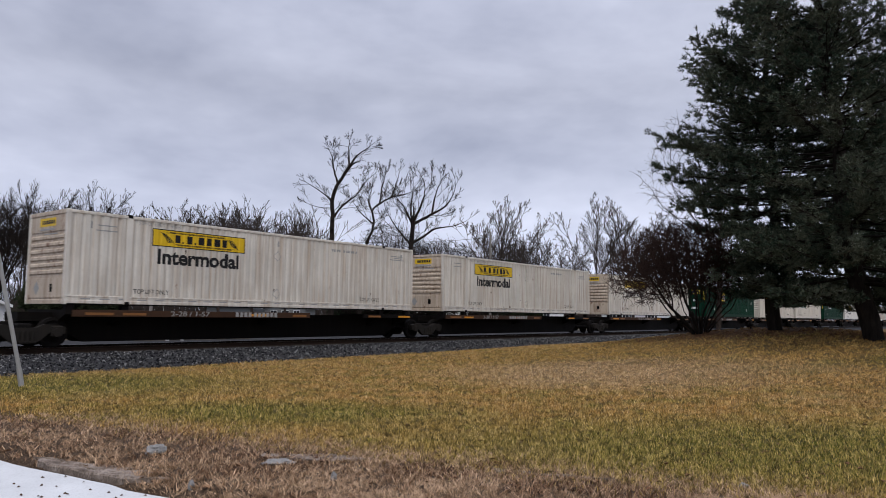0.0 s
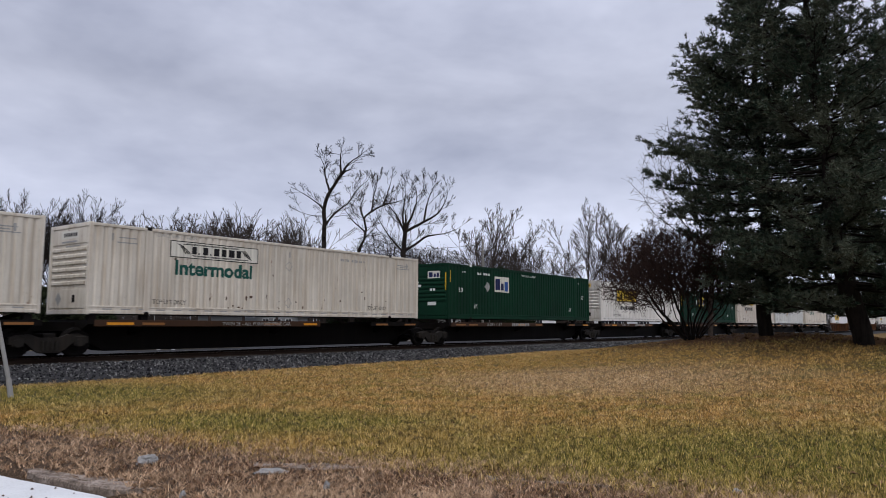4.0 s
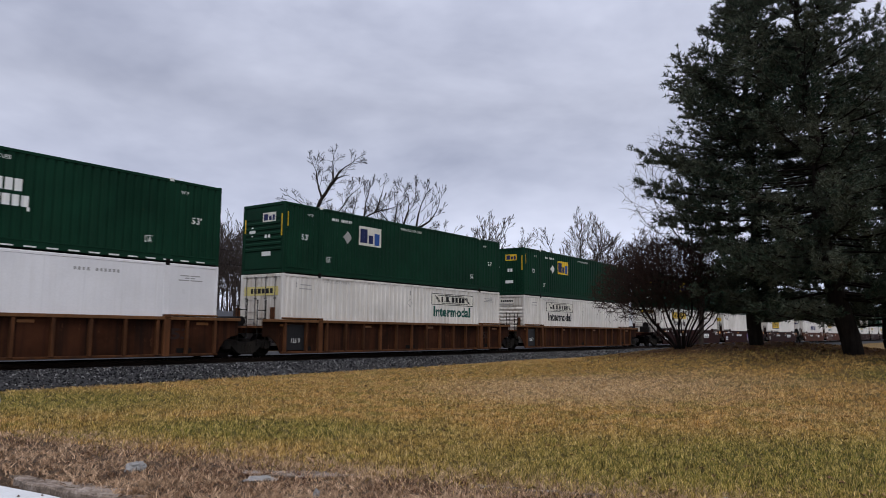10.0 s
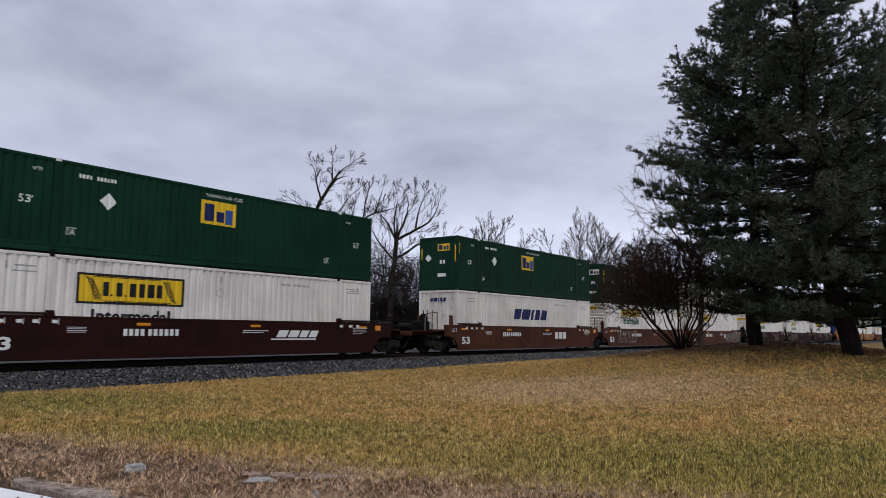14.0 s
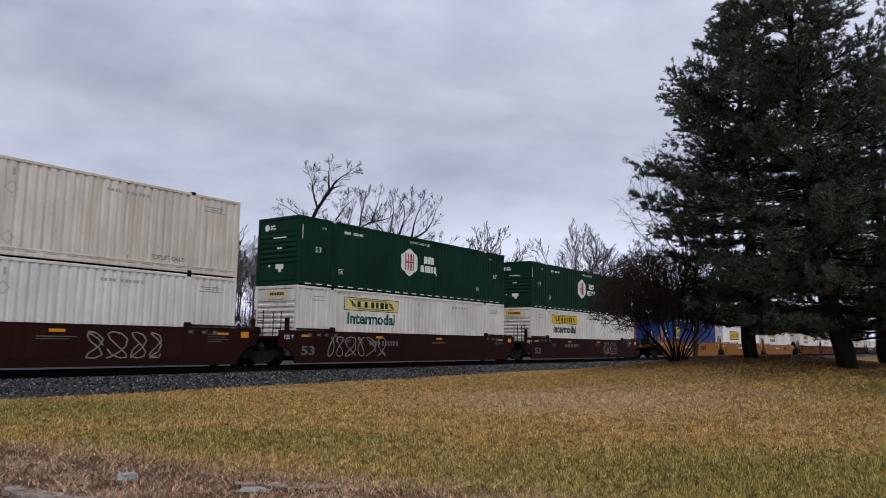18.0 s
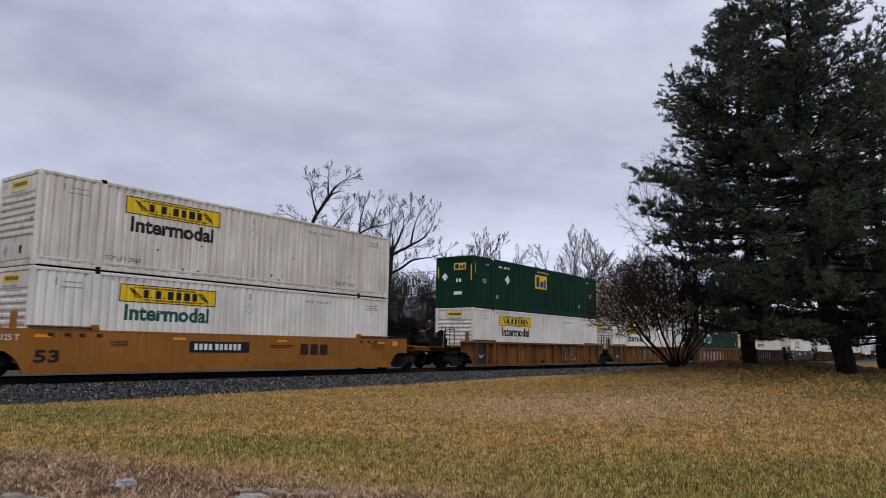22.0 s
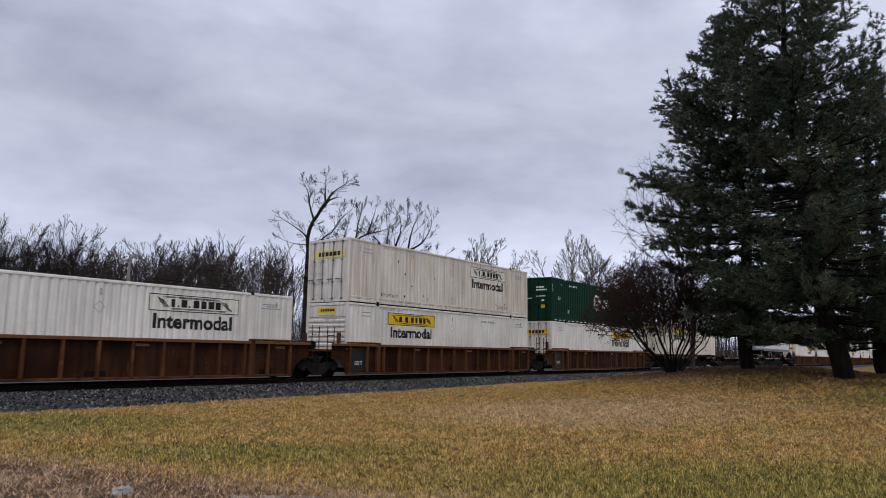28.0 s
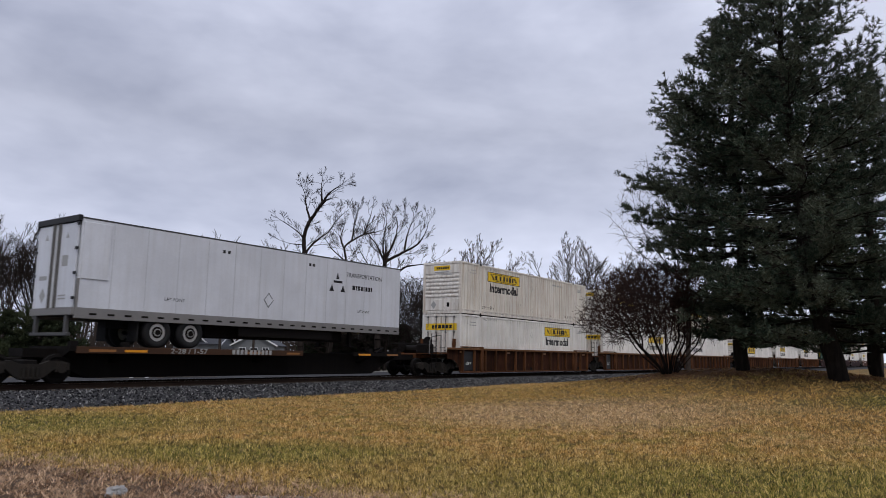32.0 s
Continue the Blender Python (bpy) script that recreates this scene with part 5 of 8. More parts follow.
def road_trailer():
    """A white box trailer on its wheels, doors leading; local z 0 is the deck under its tyres."""
    c = thing("road_trailer", "white smooth-sided box trailer chained on a spine car", "trailer", "")
    L2, T, B = 16.0, 4.05, 1.18
    part("side_wall", boxed(0.12, L2, -HALF + 0.0, -HALF + 0.05, B, T - 0.06), TRAILER, c)
    part("side_wall", boxed(0.12, L2, HALF - 0.05, HALF, B, T - 0.06), TRAILER, c)
    part("roof", boxed(0.1, L2, -HALF, HALF, T - 0.06, T, 0.02), TRAILER, c)
    part("top_rail", boxed(0.1, L2, -HALF - 0.012, -HALF + 0.05, T - 0.05, T - 0.005, 0.008), DARKGREY, c, "dark top rail")
    part("front_wall", boxed(L2 - 0.05, L2 + 0.03, -HALF, HALF, B - 0.1, T - 0.01, 0.03), TRAILER, c)
    part("bottom_rail", boxed(0.1, L2, -HALF - 0.012, -HALF + 0.06, B - 0.32, B + 0.02, 0.01), DULLGREY, c, "grey metal bottom rail")
    part("bottom_rail", boxed(0.1, L2, HALF - 0.06, HALF + 0.012, B - 0.32, B + 0.02, 0.01), DULLGREY, c, "grey metal bottom rail")
    part("floor", boxed(0.1, L2, -HALF + 0.06, HALF - 0.06, B - 0.2, B), GRIME, c)
    part("rear_header", boxed(0.0, 0.14, -HALF - 0.02, HALF + 0.02, T - 0.16, T + 0.05, 0.02), BLACK, c, "dark rear header")
    for y0 in (-HALF, 0.01):
        d = part("door", boxed(0.04, 0.10, y0 + 0.04, y0 + HALF - 0.06, B + 0.02, T - 0.18, 0.01), TRAILER, c)
        yy = y0 + (HALF - 0.14 if y0 < 0 else 0.12)
        part("lock_rod", rod(bmesh.new(), (0.015, yy, B - 0.05), (0.015, yy, T - 0.16), 0.022, n=6), MARK_D, d)
        part("lock_rod", rod(bmesh.new(), (0.015, yy + (0.1 if y0 > 0 else -0.1), B - 0.05), (0.015, yy + (0.1 if y0 > 0 else -0.1), T - 0.16), 0.022, n=6), MARK_D, d)
        for k in range(4):
            z = B + 0.25 + k * 0.78
            ye = y0 + 0.03 if y0 < 0 else y0 + HALF - 0.05
            part("hinge", boxed(0.0, 0.05, ye - 0.07, ye + 0.07, z, z + 0.1, 0.01), BLACK, d)
    part("rear_sill", boxed(0.0, 0.14, -HALF, HALF, B - 0.22, B + 0.01, 0.01), DULLGREY, c)
    part("fairing", boxed(0.2, 1.1, -HALF - 0.03, -HALF + 0.0, 2.1, T - 0.15, 0.01), TRAILER, c)
    for y in (-0.95, 0.95):
        part("bumper_post", boxed(0.02, 0.12, y - 0.07, y + 0.07, 0.38, B - 0.2), DARKGREY, c)
    part("bumper", boxed(0.0, 0.1, -1.2, 1.2, 0.32, 0.42, 0.01), DARKGREY, c)
    ty, rm = cached("tyre", tyre_bm, RUBBER, True), cached("rim", rim_bm, HUB)
    for x in (3.05, 4.35):
        for y, r in ((-1.13, 0), (-0.8, 0), (0.8, 180), (1.13, 180)):
            w = part("tyre", ty, RUBBER, c, m=pose(x, y, 0.52, 0, 0, r))
            if abs(y) > 1:
                part("rim", rm, HUB, w, "bright aluminium wheel rim")
                # dark disc: the shade of the rim's deep dish is put into its colour
                part("hub", cached("hub", hub_bm, GRIME), GRIME, w, "dark greasy hub")
        part("axle", rod(bmesh.new(), (x, -0.8, 0.52), (x, 0.8, 0.52), 0.07, n=8), GRIME, c)
    # solid black box added for the shade under the trailer's floor
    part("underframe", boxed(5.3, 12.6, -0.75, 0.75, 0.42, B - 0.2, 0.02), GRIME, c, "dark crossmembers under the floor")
    part("slider_frame", boxed(2.2, 5.3, -0.55, 0.55, 0.65, B - 0.2, 0.02), GRIME, c)
    part("mud_flap", boxed(2.3, 2.33, -1.25, -0.65, 0.2, 0.95), RUBBER, c)
    part("mud_flap", boxed(2.3, 2.33, 0.65, 1.25, 0.2, 0.95), RUBBER, c)
    for y in (-0.95, 0.95):
        part("landing_leg", boxed(12.8, 12.95, y - 0.08, y + 0.08, 0.25, B - 0.2, 0.01), GRIME, c)
        part("landing_foot", boxed(12.72, 13.03, y - 0.16, y + 0.16, 0.2, 0.26, 0.01), GRIME, c)
    part("side_skirt", boxed(6.5, 11.5, -HALF + 0.1, -HALF + 0.14, 0.5, B - 0.3), GRIME, c)
    for i in range(26):
        part("marker_tape", cached("marker_tape", lambda: boxed(-0.12, 0.12, -HALF - 0.018, -HALF - 0.010, B - 0.2, B - 0.14), GRIME), GRIME, c, m=pose(0.7 + i * 0.6, 0, 0))
    for i in range(1, 13):
        part("panel_seam", cached("panel_seam", lambda: boxed(-0.012, 0.012, -HALF - 0.004, -HALF + 0.002, B + 0.03, T - 0.11), SEAM), SEAM, c, m=pose(i * 1.22, 0, 0))
    part("corner_post", boxed(0.1, 0.19, -HALF - 0.014, -HALF + 0.01, B - 0.3, 2.1, 0.006), DULLGREY, c, "bare metal rear corner post")
    paint("lettering", "tr", lambda: word_bm("TRANSPORTATION", 2.4, 0.2, 12.2, 3.30), BLACK, c, 0.004, True, y=-HALF)
    paint("lettering", "lp", lambda: word_bm("LIFT POINT", 0.8, 0.12, 3.2, 1.6), BLACK, c, 0.004, True, y=-HALF)
    paint("lettering", "lp2", lambda: word_bm("LIFT POINT", 0.8, 0.12, 13.0, 1.75), BLACK, c, 0.004, True, y=-HALF)
    paint("name_blocks", "tr", lambda: patch([[(11.15, 2.6), (11.45, 2.6), (11.3, 2.9)], [(11.55, 3.15), (11.75, 3.15), (11.65, 3.45)], [(11.85, 2.6), (12.15, 2.6), (12.0, 2.9)], (11.4, 11.95, 2.98, 3.08)] + blocks(12.6, 2.75, 0.2, (0.2, 0.08, 0.14, 0.14, 0.08, 0.14, 0.14, 0.08), 0.05)), BLACK, c, 0.004, True, "triangular emblem", y=-HALF)
    paint("placard_holder", "tr", lambda: patch([[(7.55, 1.95), (7.8, 1.65), (8.05, 1.95), (8.01, 1.95), (7.8, 1.70), (7.59, 1.95)], [(7.55, 1.95), (7.59, 1.95), (7.8, 2.20), (8.01, 1.95), (8.05, 1.95), (7.8, 2.25)]]), BLACK, c, 0.004, True, y=-HALF)
    paint("marker_lamp", "tr", lambda: patch([(5.5, 5.62, 3.54, 3.66), (5.72, 5.84, 3.54, 3.66), (9.9, 10.02, 3.54, 3.66), (10.12, 10.24, 3.54, 3.66)]), BLACK, c, 0.004, True, y=-HALF)
    end_blocks("end_marks", [(-0.95, -0.45, 2.1, 2.24), (0.35, 0.8, 1.55, 1.6), (0.35, 0.8, 1.45, 1.5), [(-0.85, 1.6), (-0.65, 1.35), (-0.45, 1.6), (-0.65, 1.85)], [(-0.75, 3.4), (-0.55, 3.4), (-0.65, 3.6)], [(0.55, 3.4), (0.75, 3.4), (0.65, 3.6)]], MARK_G, c, 0.036)
    end_blocks("flag_sticker", [(0.42, 0.78, 2.5, 2.85)], MARK_G, c, 0.036)
    return c


W, Y, O, B_, P = "white", "yellow", "outline", "border", "pale"


def wc(*a, **k):
    return lambda: white_container(*a, **k)


def gc(*a, **k):
    return lambda: green_container(*a, **k)


# place along the train in metres, car, first of its set, last of its set, what it carries from below up
TRAIN = [
    (-8.4, "spine", 0, 0, []),
    (10.3, "spine", 0, 0, [wc("aged", rust=6, seed=1, end_tone="tan")]),
    (28.8, "spine", 0, 0, [wc("aged", rust=7, seed=2, end_tone="tan")]),
    (48.0, "spine", 0, 1, [wc("aged", rust=8, seed=3, end_tone="tan")]),
    (68.85, "spine", 1, 0, [gc("box")]),
    (87.5, "spine", 0, 0, [wc("cream")]),
    (105.0, "spine", 0, 0, [wc("cream", O, "green", rust=26, seed=4)]),
    (123.6, "spine", 0, 0, [gc("box", "louvre", white_box=True)]),
    (141.6, "spine", 0, 1, [wc("white", B_, "black")]),
    (158.7, "spine", 1, 0, [gc("box", "pressed", "green2")]),
    (175.6, "spine", 0, 0, [wc("rusty", Y, "black", rust=8, seed=5)]),
    (192.6, "spine", 0, 0, [shield_container]),
    (210.6, "spine", 0, 1, [wc("cream", O, "green", rust=16, seed=6)]),
    (231.3, "ribbed", 1, 0, [reefer_container, gc("hexagon", "louvre")]),
    (250.5, "ribbed", 0, 0, [wc("white", O, "green", "door", True), gc("box", "louvre", white_box=True)]),
    (269.5, "ribbed", 0, 1, [wc("white", O, "black"), gc("box", "pressed")]),
    (292.8, "maroon", 1, 0, [wc("white"), gc("box", "louvre", sx=5.0)]),
    (311.4, "maroon", 0, 0, [wc("white", Y, "black", "door", True), gc("hexagon", "louvre")]),
    (330.8, "maroon", 0, 1, [wc("white", B_), gc("box", "pressed", sx=7.1)]),
    (353.8, "brown", 1, 0, [lambda: shield_container(True), gc("box", "pressed", "green2", sx=6.7)]),
    (372.8, "brown", 0, 0, [wc("white", Y, "green"), gc("box", "pressed", white_box=True)]),
    (391.8, "brown", 0, 1, [wc("white", Y, "black"), wc("aged", P, "green", rust=9, seed=8, end_tone="rusty")]),
    (414.8, "maroon", 1, 0, [wc("white", Y, "green"), wc("cream", Y, "black", end_tone="rusty")]),
    (434.0, "maroon", 0, 0, [wc("white", P, "green"), gc("hexagon", "louvre")]),
    (453.4, "maroon", 0, 1, [wc("white"), gc("hexagon", "louvre")]),
    (476.7, "yellow", 1, 0, [blue_container, gc("hexagon", "louvre", "green2")]),
    (495.6, "yellow", 0, 0, [wc("smooth", B_), wc("aged", Y, "black", rust=12, seed=9)]),
    (514.8, "yellow", 0, 1, [wc("white", Y, "green"), wc("aged", Y, "black", rust=12, seed=10, end_tone="rusty")]),
    (538.2, "orange", 1, 0, [wc("white"), gc("box", "pressed", sx=7.05)]),
    (557.3, "orange", 0, 0, [wc("white"), wc("cream", P, "green", rust=20, seed=11, end_tone="rusty")]),
    (576.9, "orange", 0, 1, [gc("box", "louvre", "green2", white_box=True), wc("aged", Y, "black", rust=6, seed=12)]),
    (599.7, "darkribbed", 1, 1, [wc("cream", Y, "black"), gc("hexagon", "louvre")]),
    (623.0, "dark", 1, 1, [wc("white", P, "black")]),
    (645.8, "ribbed", 1, 0, [wc("white", O, "black", "door", True)]),
    (665.2, "ribbed", 0, 0, [wc("white"), wc("aged", O, "black", "door", True, rust=12, seed=13)]),
    (684.6, "ribbed", 0, 1, [wc("white", Y, "black", "door", True), gc("hexagon", "door")]),
    (705.7, "spine", 1, 0, [wc("cream", Y, "green", rust=8, seed=14)]),
    (725.0, "spine", 0, 0, []),
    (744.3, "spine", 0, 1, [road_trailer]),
    (765.6, "ribbed", 1, 0, [wc("white", Y, "black", "door", True), wc("aged", Y, "black", rust=5, seed=15)]),
    (784.8, "ribbed", 0, 0, [wc("white", Y, "black", "door", True), wc("white")]),
    (804.0, "ribbed", 0, 1, [wc("white", O, "black"), wc("cream", Y, "black")]),
    (826.8, "ribbed", 1, 0, [wc("white", B_), wc("white")]),
    (846.0, "ribbed", 0, 0, [wc("white", Y), gc("box")]),
    (865.2, "ribbed", 0, 0, [wc("white", Y), wc("white")]),
    (884.4, "maroon", 0, 1, [gc("box"), wc("white")]),
    (907.4, "maroon", 1, 0, [wc("white", Y), gc("hexagon", "louvre")]),
    (926.6, "maroon", 0, 1, [wc("white", Y), wc("cream")]),
    (949.6, "brown", 1, 0, [wc("white", Y), wc("white")]),
    (968.8, "brown", 0, 1, [wc("white", Y), gc("box")]),
]
TAGS = {311.4: "throw", 391.8: "tail", 434.0: "front", 453.4: "tag", 557.3: "long", 576.9: "panels", 372.8: "front", 538.2: "tag", 599.7: "long", 414.8: "tag"}
MOVING = []


def make_train():
    for i, (u, kind, first, last, loads) in enumerate(TRAIN):
        if kind == "spine":
            car = spine_car(first, last, i, "long" if not loads or i % 3 == 0 else "", not loads and u > 0)
            MOVING.append((car, u, 0.0))
            base = [RAIL + 1.30]
        else:
            car = well_car(kind, first, last, TAGS.get(u, ""), i)
            MOVING.append((car, u, 0.0))
            base = [RAIL + 0.42, RAIL + 0.42 + HI + 0.016]
        for make, z in zip(loads, base):
            ob = make()
            if make is road_trailer:
                z = RAIL + 1.14
            MOVING.append((ob, u, z))


def motions():
    """The train rolls past at an even pace."""
    times = [0, 1, 2, 3, 4, 6, 8, 11, 14, 18, 22, 27, 32]
    for ob, u, z in MOVING:
        walk(ob, [(t, on_line(u - travelled(t), 0, z)) for t in times])


make_train()

# ================= track bed =================
S0, S1 = -60.0, 420.0


def bed_section():
    """Across the line, from the near toe to the far side: offset from the centre and height."""
    return [(-3.5, -0.02), (-3.25, 0.06), (-1.75, 0.34), (-1.35, 0.36), (1.35, 0.36), (1.9, 0.32), (3.4, 0.06), (6.5, 0.05), (18.5, 0.05), (19.6, -0.03)]


def make_bed():
    v, f = [], []
    sec = bed_section()
    steps = [S0 + i * 1.5 for i in range(int((S1 - S0) / 1.5) + 1)]
    for s in steps:
        for o, z in sec:
            p = CENTRE + ALONG * s + AWAY * (o + (0.12 * noise.noise((s * 0.6, o, 3)) if o < -3 else 0))
            v.append((p.x, p.y, z + 0.02 * noise.noise((s, o * 2, 1))))
    n = len(sec)
    for j in range(len(steps) - 1):
        for i in range(n - 1):
            f.append((j * n + i, j * n + i + 1, (j + 1) * n + i + 1, (j + 1) * n + i))
    ob = new("ballast_bed", quick_mesh("ballast_bed", v, f, BALLAST_BED, True))
    tagged(ob, "grey crushed-stone ballast bed under the track", "ballast", kind="structure")


def stones(name, count, s_range, o_range, size, seed, label):
    """Loose crushed stones, each an uneven block, as one heap."""
    r = np.random.RandomState(seed)
    base = np.array([(1.2, 0, 0), (0, 1.2, 0), (-1.2, 0, 0), (0, -1.2, 0), (0, 0, 1.1), (0, 0, -1.1)])
    faces = np.array([(0, 1, 4), (1, 2, 4), (2, 3, 4), (3, 0, 4), (1, 0, 5), (2, 1, 5), (3, 2, 5), (0, 3, 5)])
    u = r.rand(count)
    s = s_range[0] + (s_range[1] - s_range[0]) * u ** 1.9
    o = r.uniform(*o_range, count)
    sec = bed_section()
    z = np.interp(o, [a for a, _ in sec], [b for _, b in sec])
    px = CENTRE.x + ALONG.x * s + AWAY.x * o
    py = CENTRE.y + ALONG.y * s + AWAY.y * o
    k = r.uniform(0.55, 1.2, count) * size * (1 + 0.012 * np.clip(s, 0, 120))
    jit = base[None] * r.uniform(0.6, 1.3, (count, 6, 1)) + r.normal(0, 0.18, (count, 6, 3))
    a, b, c = r.uniform(0, 6.3, (3, count))
    ca, sa, cb, sb = np.cos(a), np.sin(a), np.cos(b), np.sin(b)
    rz = np.stack([np.stack([ca, -sa, 0 * a], -1), np.stack([sa, ca, 0 * a], -1), np.stack([0 * a, 0 * a, 1 + 0 * a], -1)], -2)
    rx = np.stack([np.stack([1 + 0 * b, 0 * b, 0 * b], -1), np.stack([0 * b, cb, -sb], -1), np.stack([0 * b, sb, cb], -1)], -2)
    v = np.einsum("nij,nkj->nki", rz @ rx, jit) * k[:, None, None] + np.stack([px, py, z + 0.012], -1)[:, None]
    f = faces[None] + (np.arange(count) * 6)[:, None, None]
    ob = new(name, quick_mesh(name, v.reshape(-1, 3), f.reshape(-1, 3), BALLAST))
    tagged(ob, label, "ballast", kind="stuff")


RAIL_SIDE = steel("brown_rusted_rail", (0.022, 0.014, 0.010), 0.2, 0.3, 0.75, (0.02, 0.014, 0.01), shine=0.08)


def rail_section():
    return [(-0.07, 0.0), (-0.07, 0.015), (-0.012, 0.035), (-0.010, 0.125), (-0.035, 0.135), (-0.036, 0.168), (-0.028, 0.172), (0.028, 0.172), (0.036, 0.168), (0.035, 0.135), (0.010, 0.125), (0.012, 0.035), (0.07, 0.015), (0.07, 0.0)]


def make_rail(o):
    bm = bmesh.new()
    sec = rail_section()
    a = [bm.verts.new((S0, y, z)) for y, z in sec]
    b = [bm.verts.new((S1, y, z)) for y, z in sec]
    for i in range(len(sec)):
        j = (i + 1) % len(sec)
        f = bm.faces.new((a[i], b[i], b[j], a[j]))
        f.material_index = 1 if i == 6 else 0
    bmesh.ops.recalc_face_normals(bm, faces=bm.faces)
    me = bpy.data.meshes.new("rail")
    bm.to_mesh(me)
    me.materials.append(RAIL_SIDE)
    me.materials.append(RAILTOP)
    bm.free()
    ob = new("rail", me)
    ob.matrix_world = on_line(0, o, RAIL - 0.172)
    tagged(ob, "steel running rail, brown web and bright worn head", "rail", "rails of the track", "structure")


def make_ties():
    top = thing("crossties", "dark weathered timber ties set in ballast", "track", kind="structure")
    me = cached("tie", lambda: boxed(-0.11, 0.11, -1.3, 1.3, -0.12, 0.055, 0.012), TIE)
    r = random.Random(5)
    for i in range(230):
        s = -12 + i * 0.52
        t = part("tie", me, TIE, top, m=on_line(s + r.uniform(-0.02, 0.02), r.uniform(-0.05, 0.05), 0.325))


make_bed()
make_rail(-0.755)
make_rail(0.755)
make_ties()
# no stones beside the rail: the bare dark bed stands in for shade
stones("ballast_stones", 40000, (-14, 130), (-3.45, -1.2), 0.028, 3, "loose grey crushed stones on the ballast shoulder")

# ================= trees =================


def bark(name, dark, pale):
    m, nt, b = material(name)
    n = noise_tex(nt, 5, 5, 0.7, (1, 1, 0.25))
    nt.links.new(mixed(nt, ramp(nt, n, [(0.3, (0, 0, 0)), (0.75, (1, 1, 1))]), dark, pale), b.inputs["Base Color"])
    b.inputs["Roughness"].default_value = 0.95
    b.inputs["Specular IOR Level"].default_value = 0.03
    bumped(nt, b, n, 0.6, 0.04)
    return m


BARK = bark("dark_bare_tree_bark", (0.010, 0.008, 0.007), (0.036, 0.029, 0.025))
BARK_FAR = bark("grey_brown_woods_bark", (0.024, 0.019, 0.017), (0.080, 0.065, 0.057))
TWIG = bark("red_brown_shrub_twigs", (0.018, 0.011, 0.009), (0.065, 0.040, 0.032))
PINEBARK = bark("near_black_conifer_bark", (0.007, 0.006, 0.005), (0.030, 0.024, 0.020))


def needle_material(name, dark, mid, warm):
    m, nt, b = material(name)
    isl = nt.nodes.new("ShaderNodeNewGeometry").outputs["Random Per Island"]
    n = noise_tex(nt, 0.55, 4, 0.6)
    col = ramp(nt, isl, [(0.0, dark), (0.6, mid), (1.0, warm)])
    col = mixed(nt, ramp(nt, n, [(0.42, (0, 0, 0)), (0.68, (0.75, 0.75, 0.75))]), col, warm)
    nt.links.new(col, b.inputs["Base Color"])
    b.inputs["Roughness"].default_value = 0.8
    b.inputs["Specular IOR Level"].default_value = 0.15
    return m


NEEDLE = needle_material("dark_green_pine_needles", (0.008, 0.018, 0.011), (0.025, 0.047, 0.029), (0.105, 0.110, 0.076))
CEDAR = needle_material("deep_green_cedar_leaves", (0.007, 0.016, 0.008), (0.014, 0.030, 0.014), (0.032, 0.036, 0.016))
OLIVE = needle_material("olive_green_shrub_leaves", (0.010, 0.017, 0.008), (0.024, 0.034, 0.015), (0.045, 0.05, 0.024))


def tubes(segs, sides=4):
    """Vertices and quads of tapered tubes; segs holds rows of both ends and both radii."""
    a = np.asarray(segs, float)
    p, q, r0, r1 = a[:, 0:3], a[:, 3:6], a[:, 6], a[:, 7]
    w = q - p
    w /= np.linalg.norm(w, axis=1, keepdims=True) + 1e-9
    ref = np.where(np.abs(w[:, 2:3]) < 0.9, [[0, 0, 1.0]], [[1.0, 0, 0]])
    u = np.cross(w, ref)
    u /= np.linalg.norm(u, axis=1, keepdims=True) + 1e-9
    v = np.cross(w, u)
    ang = np.arange(sides) * 2 * np.pi / sides
    ring_ = u[:, None] * np.cos(ang)[None, :, None] + v[:, None] * np.sin(ang)[None, :, None]
    va = p[:, None] + ring_ * r0[:, None, None]
    vb = q[:, None] + ring_ * r1[:, None, None]
    verts = np.concatenate([va, vb], 1).reshape(-1, 3)
    i = np.arange(sides)
    j = (i + 1) % sides
    f = np.stack([i, j, j + sides, i + sides], -1)[None] + (np.arange(len(a)) * 2 * sides)[:, None, None]
    return verts, f.reshape(-1, 4)


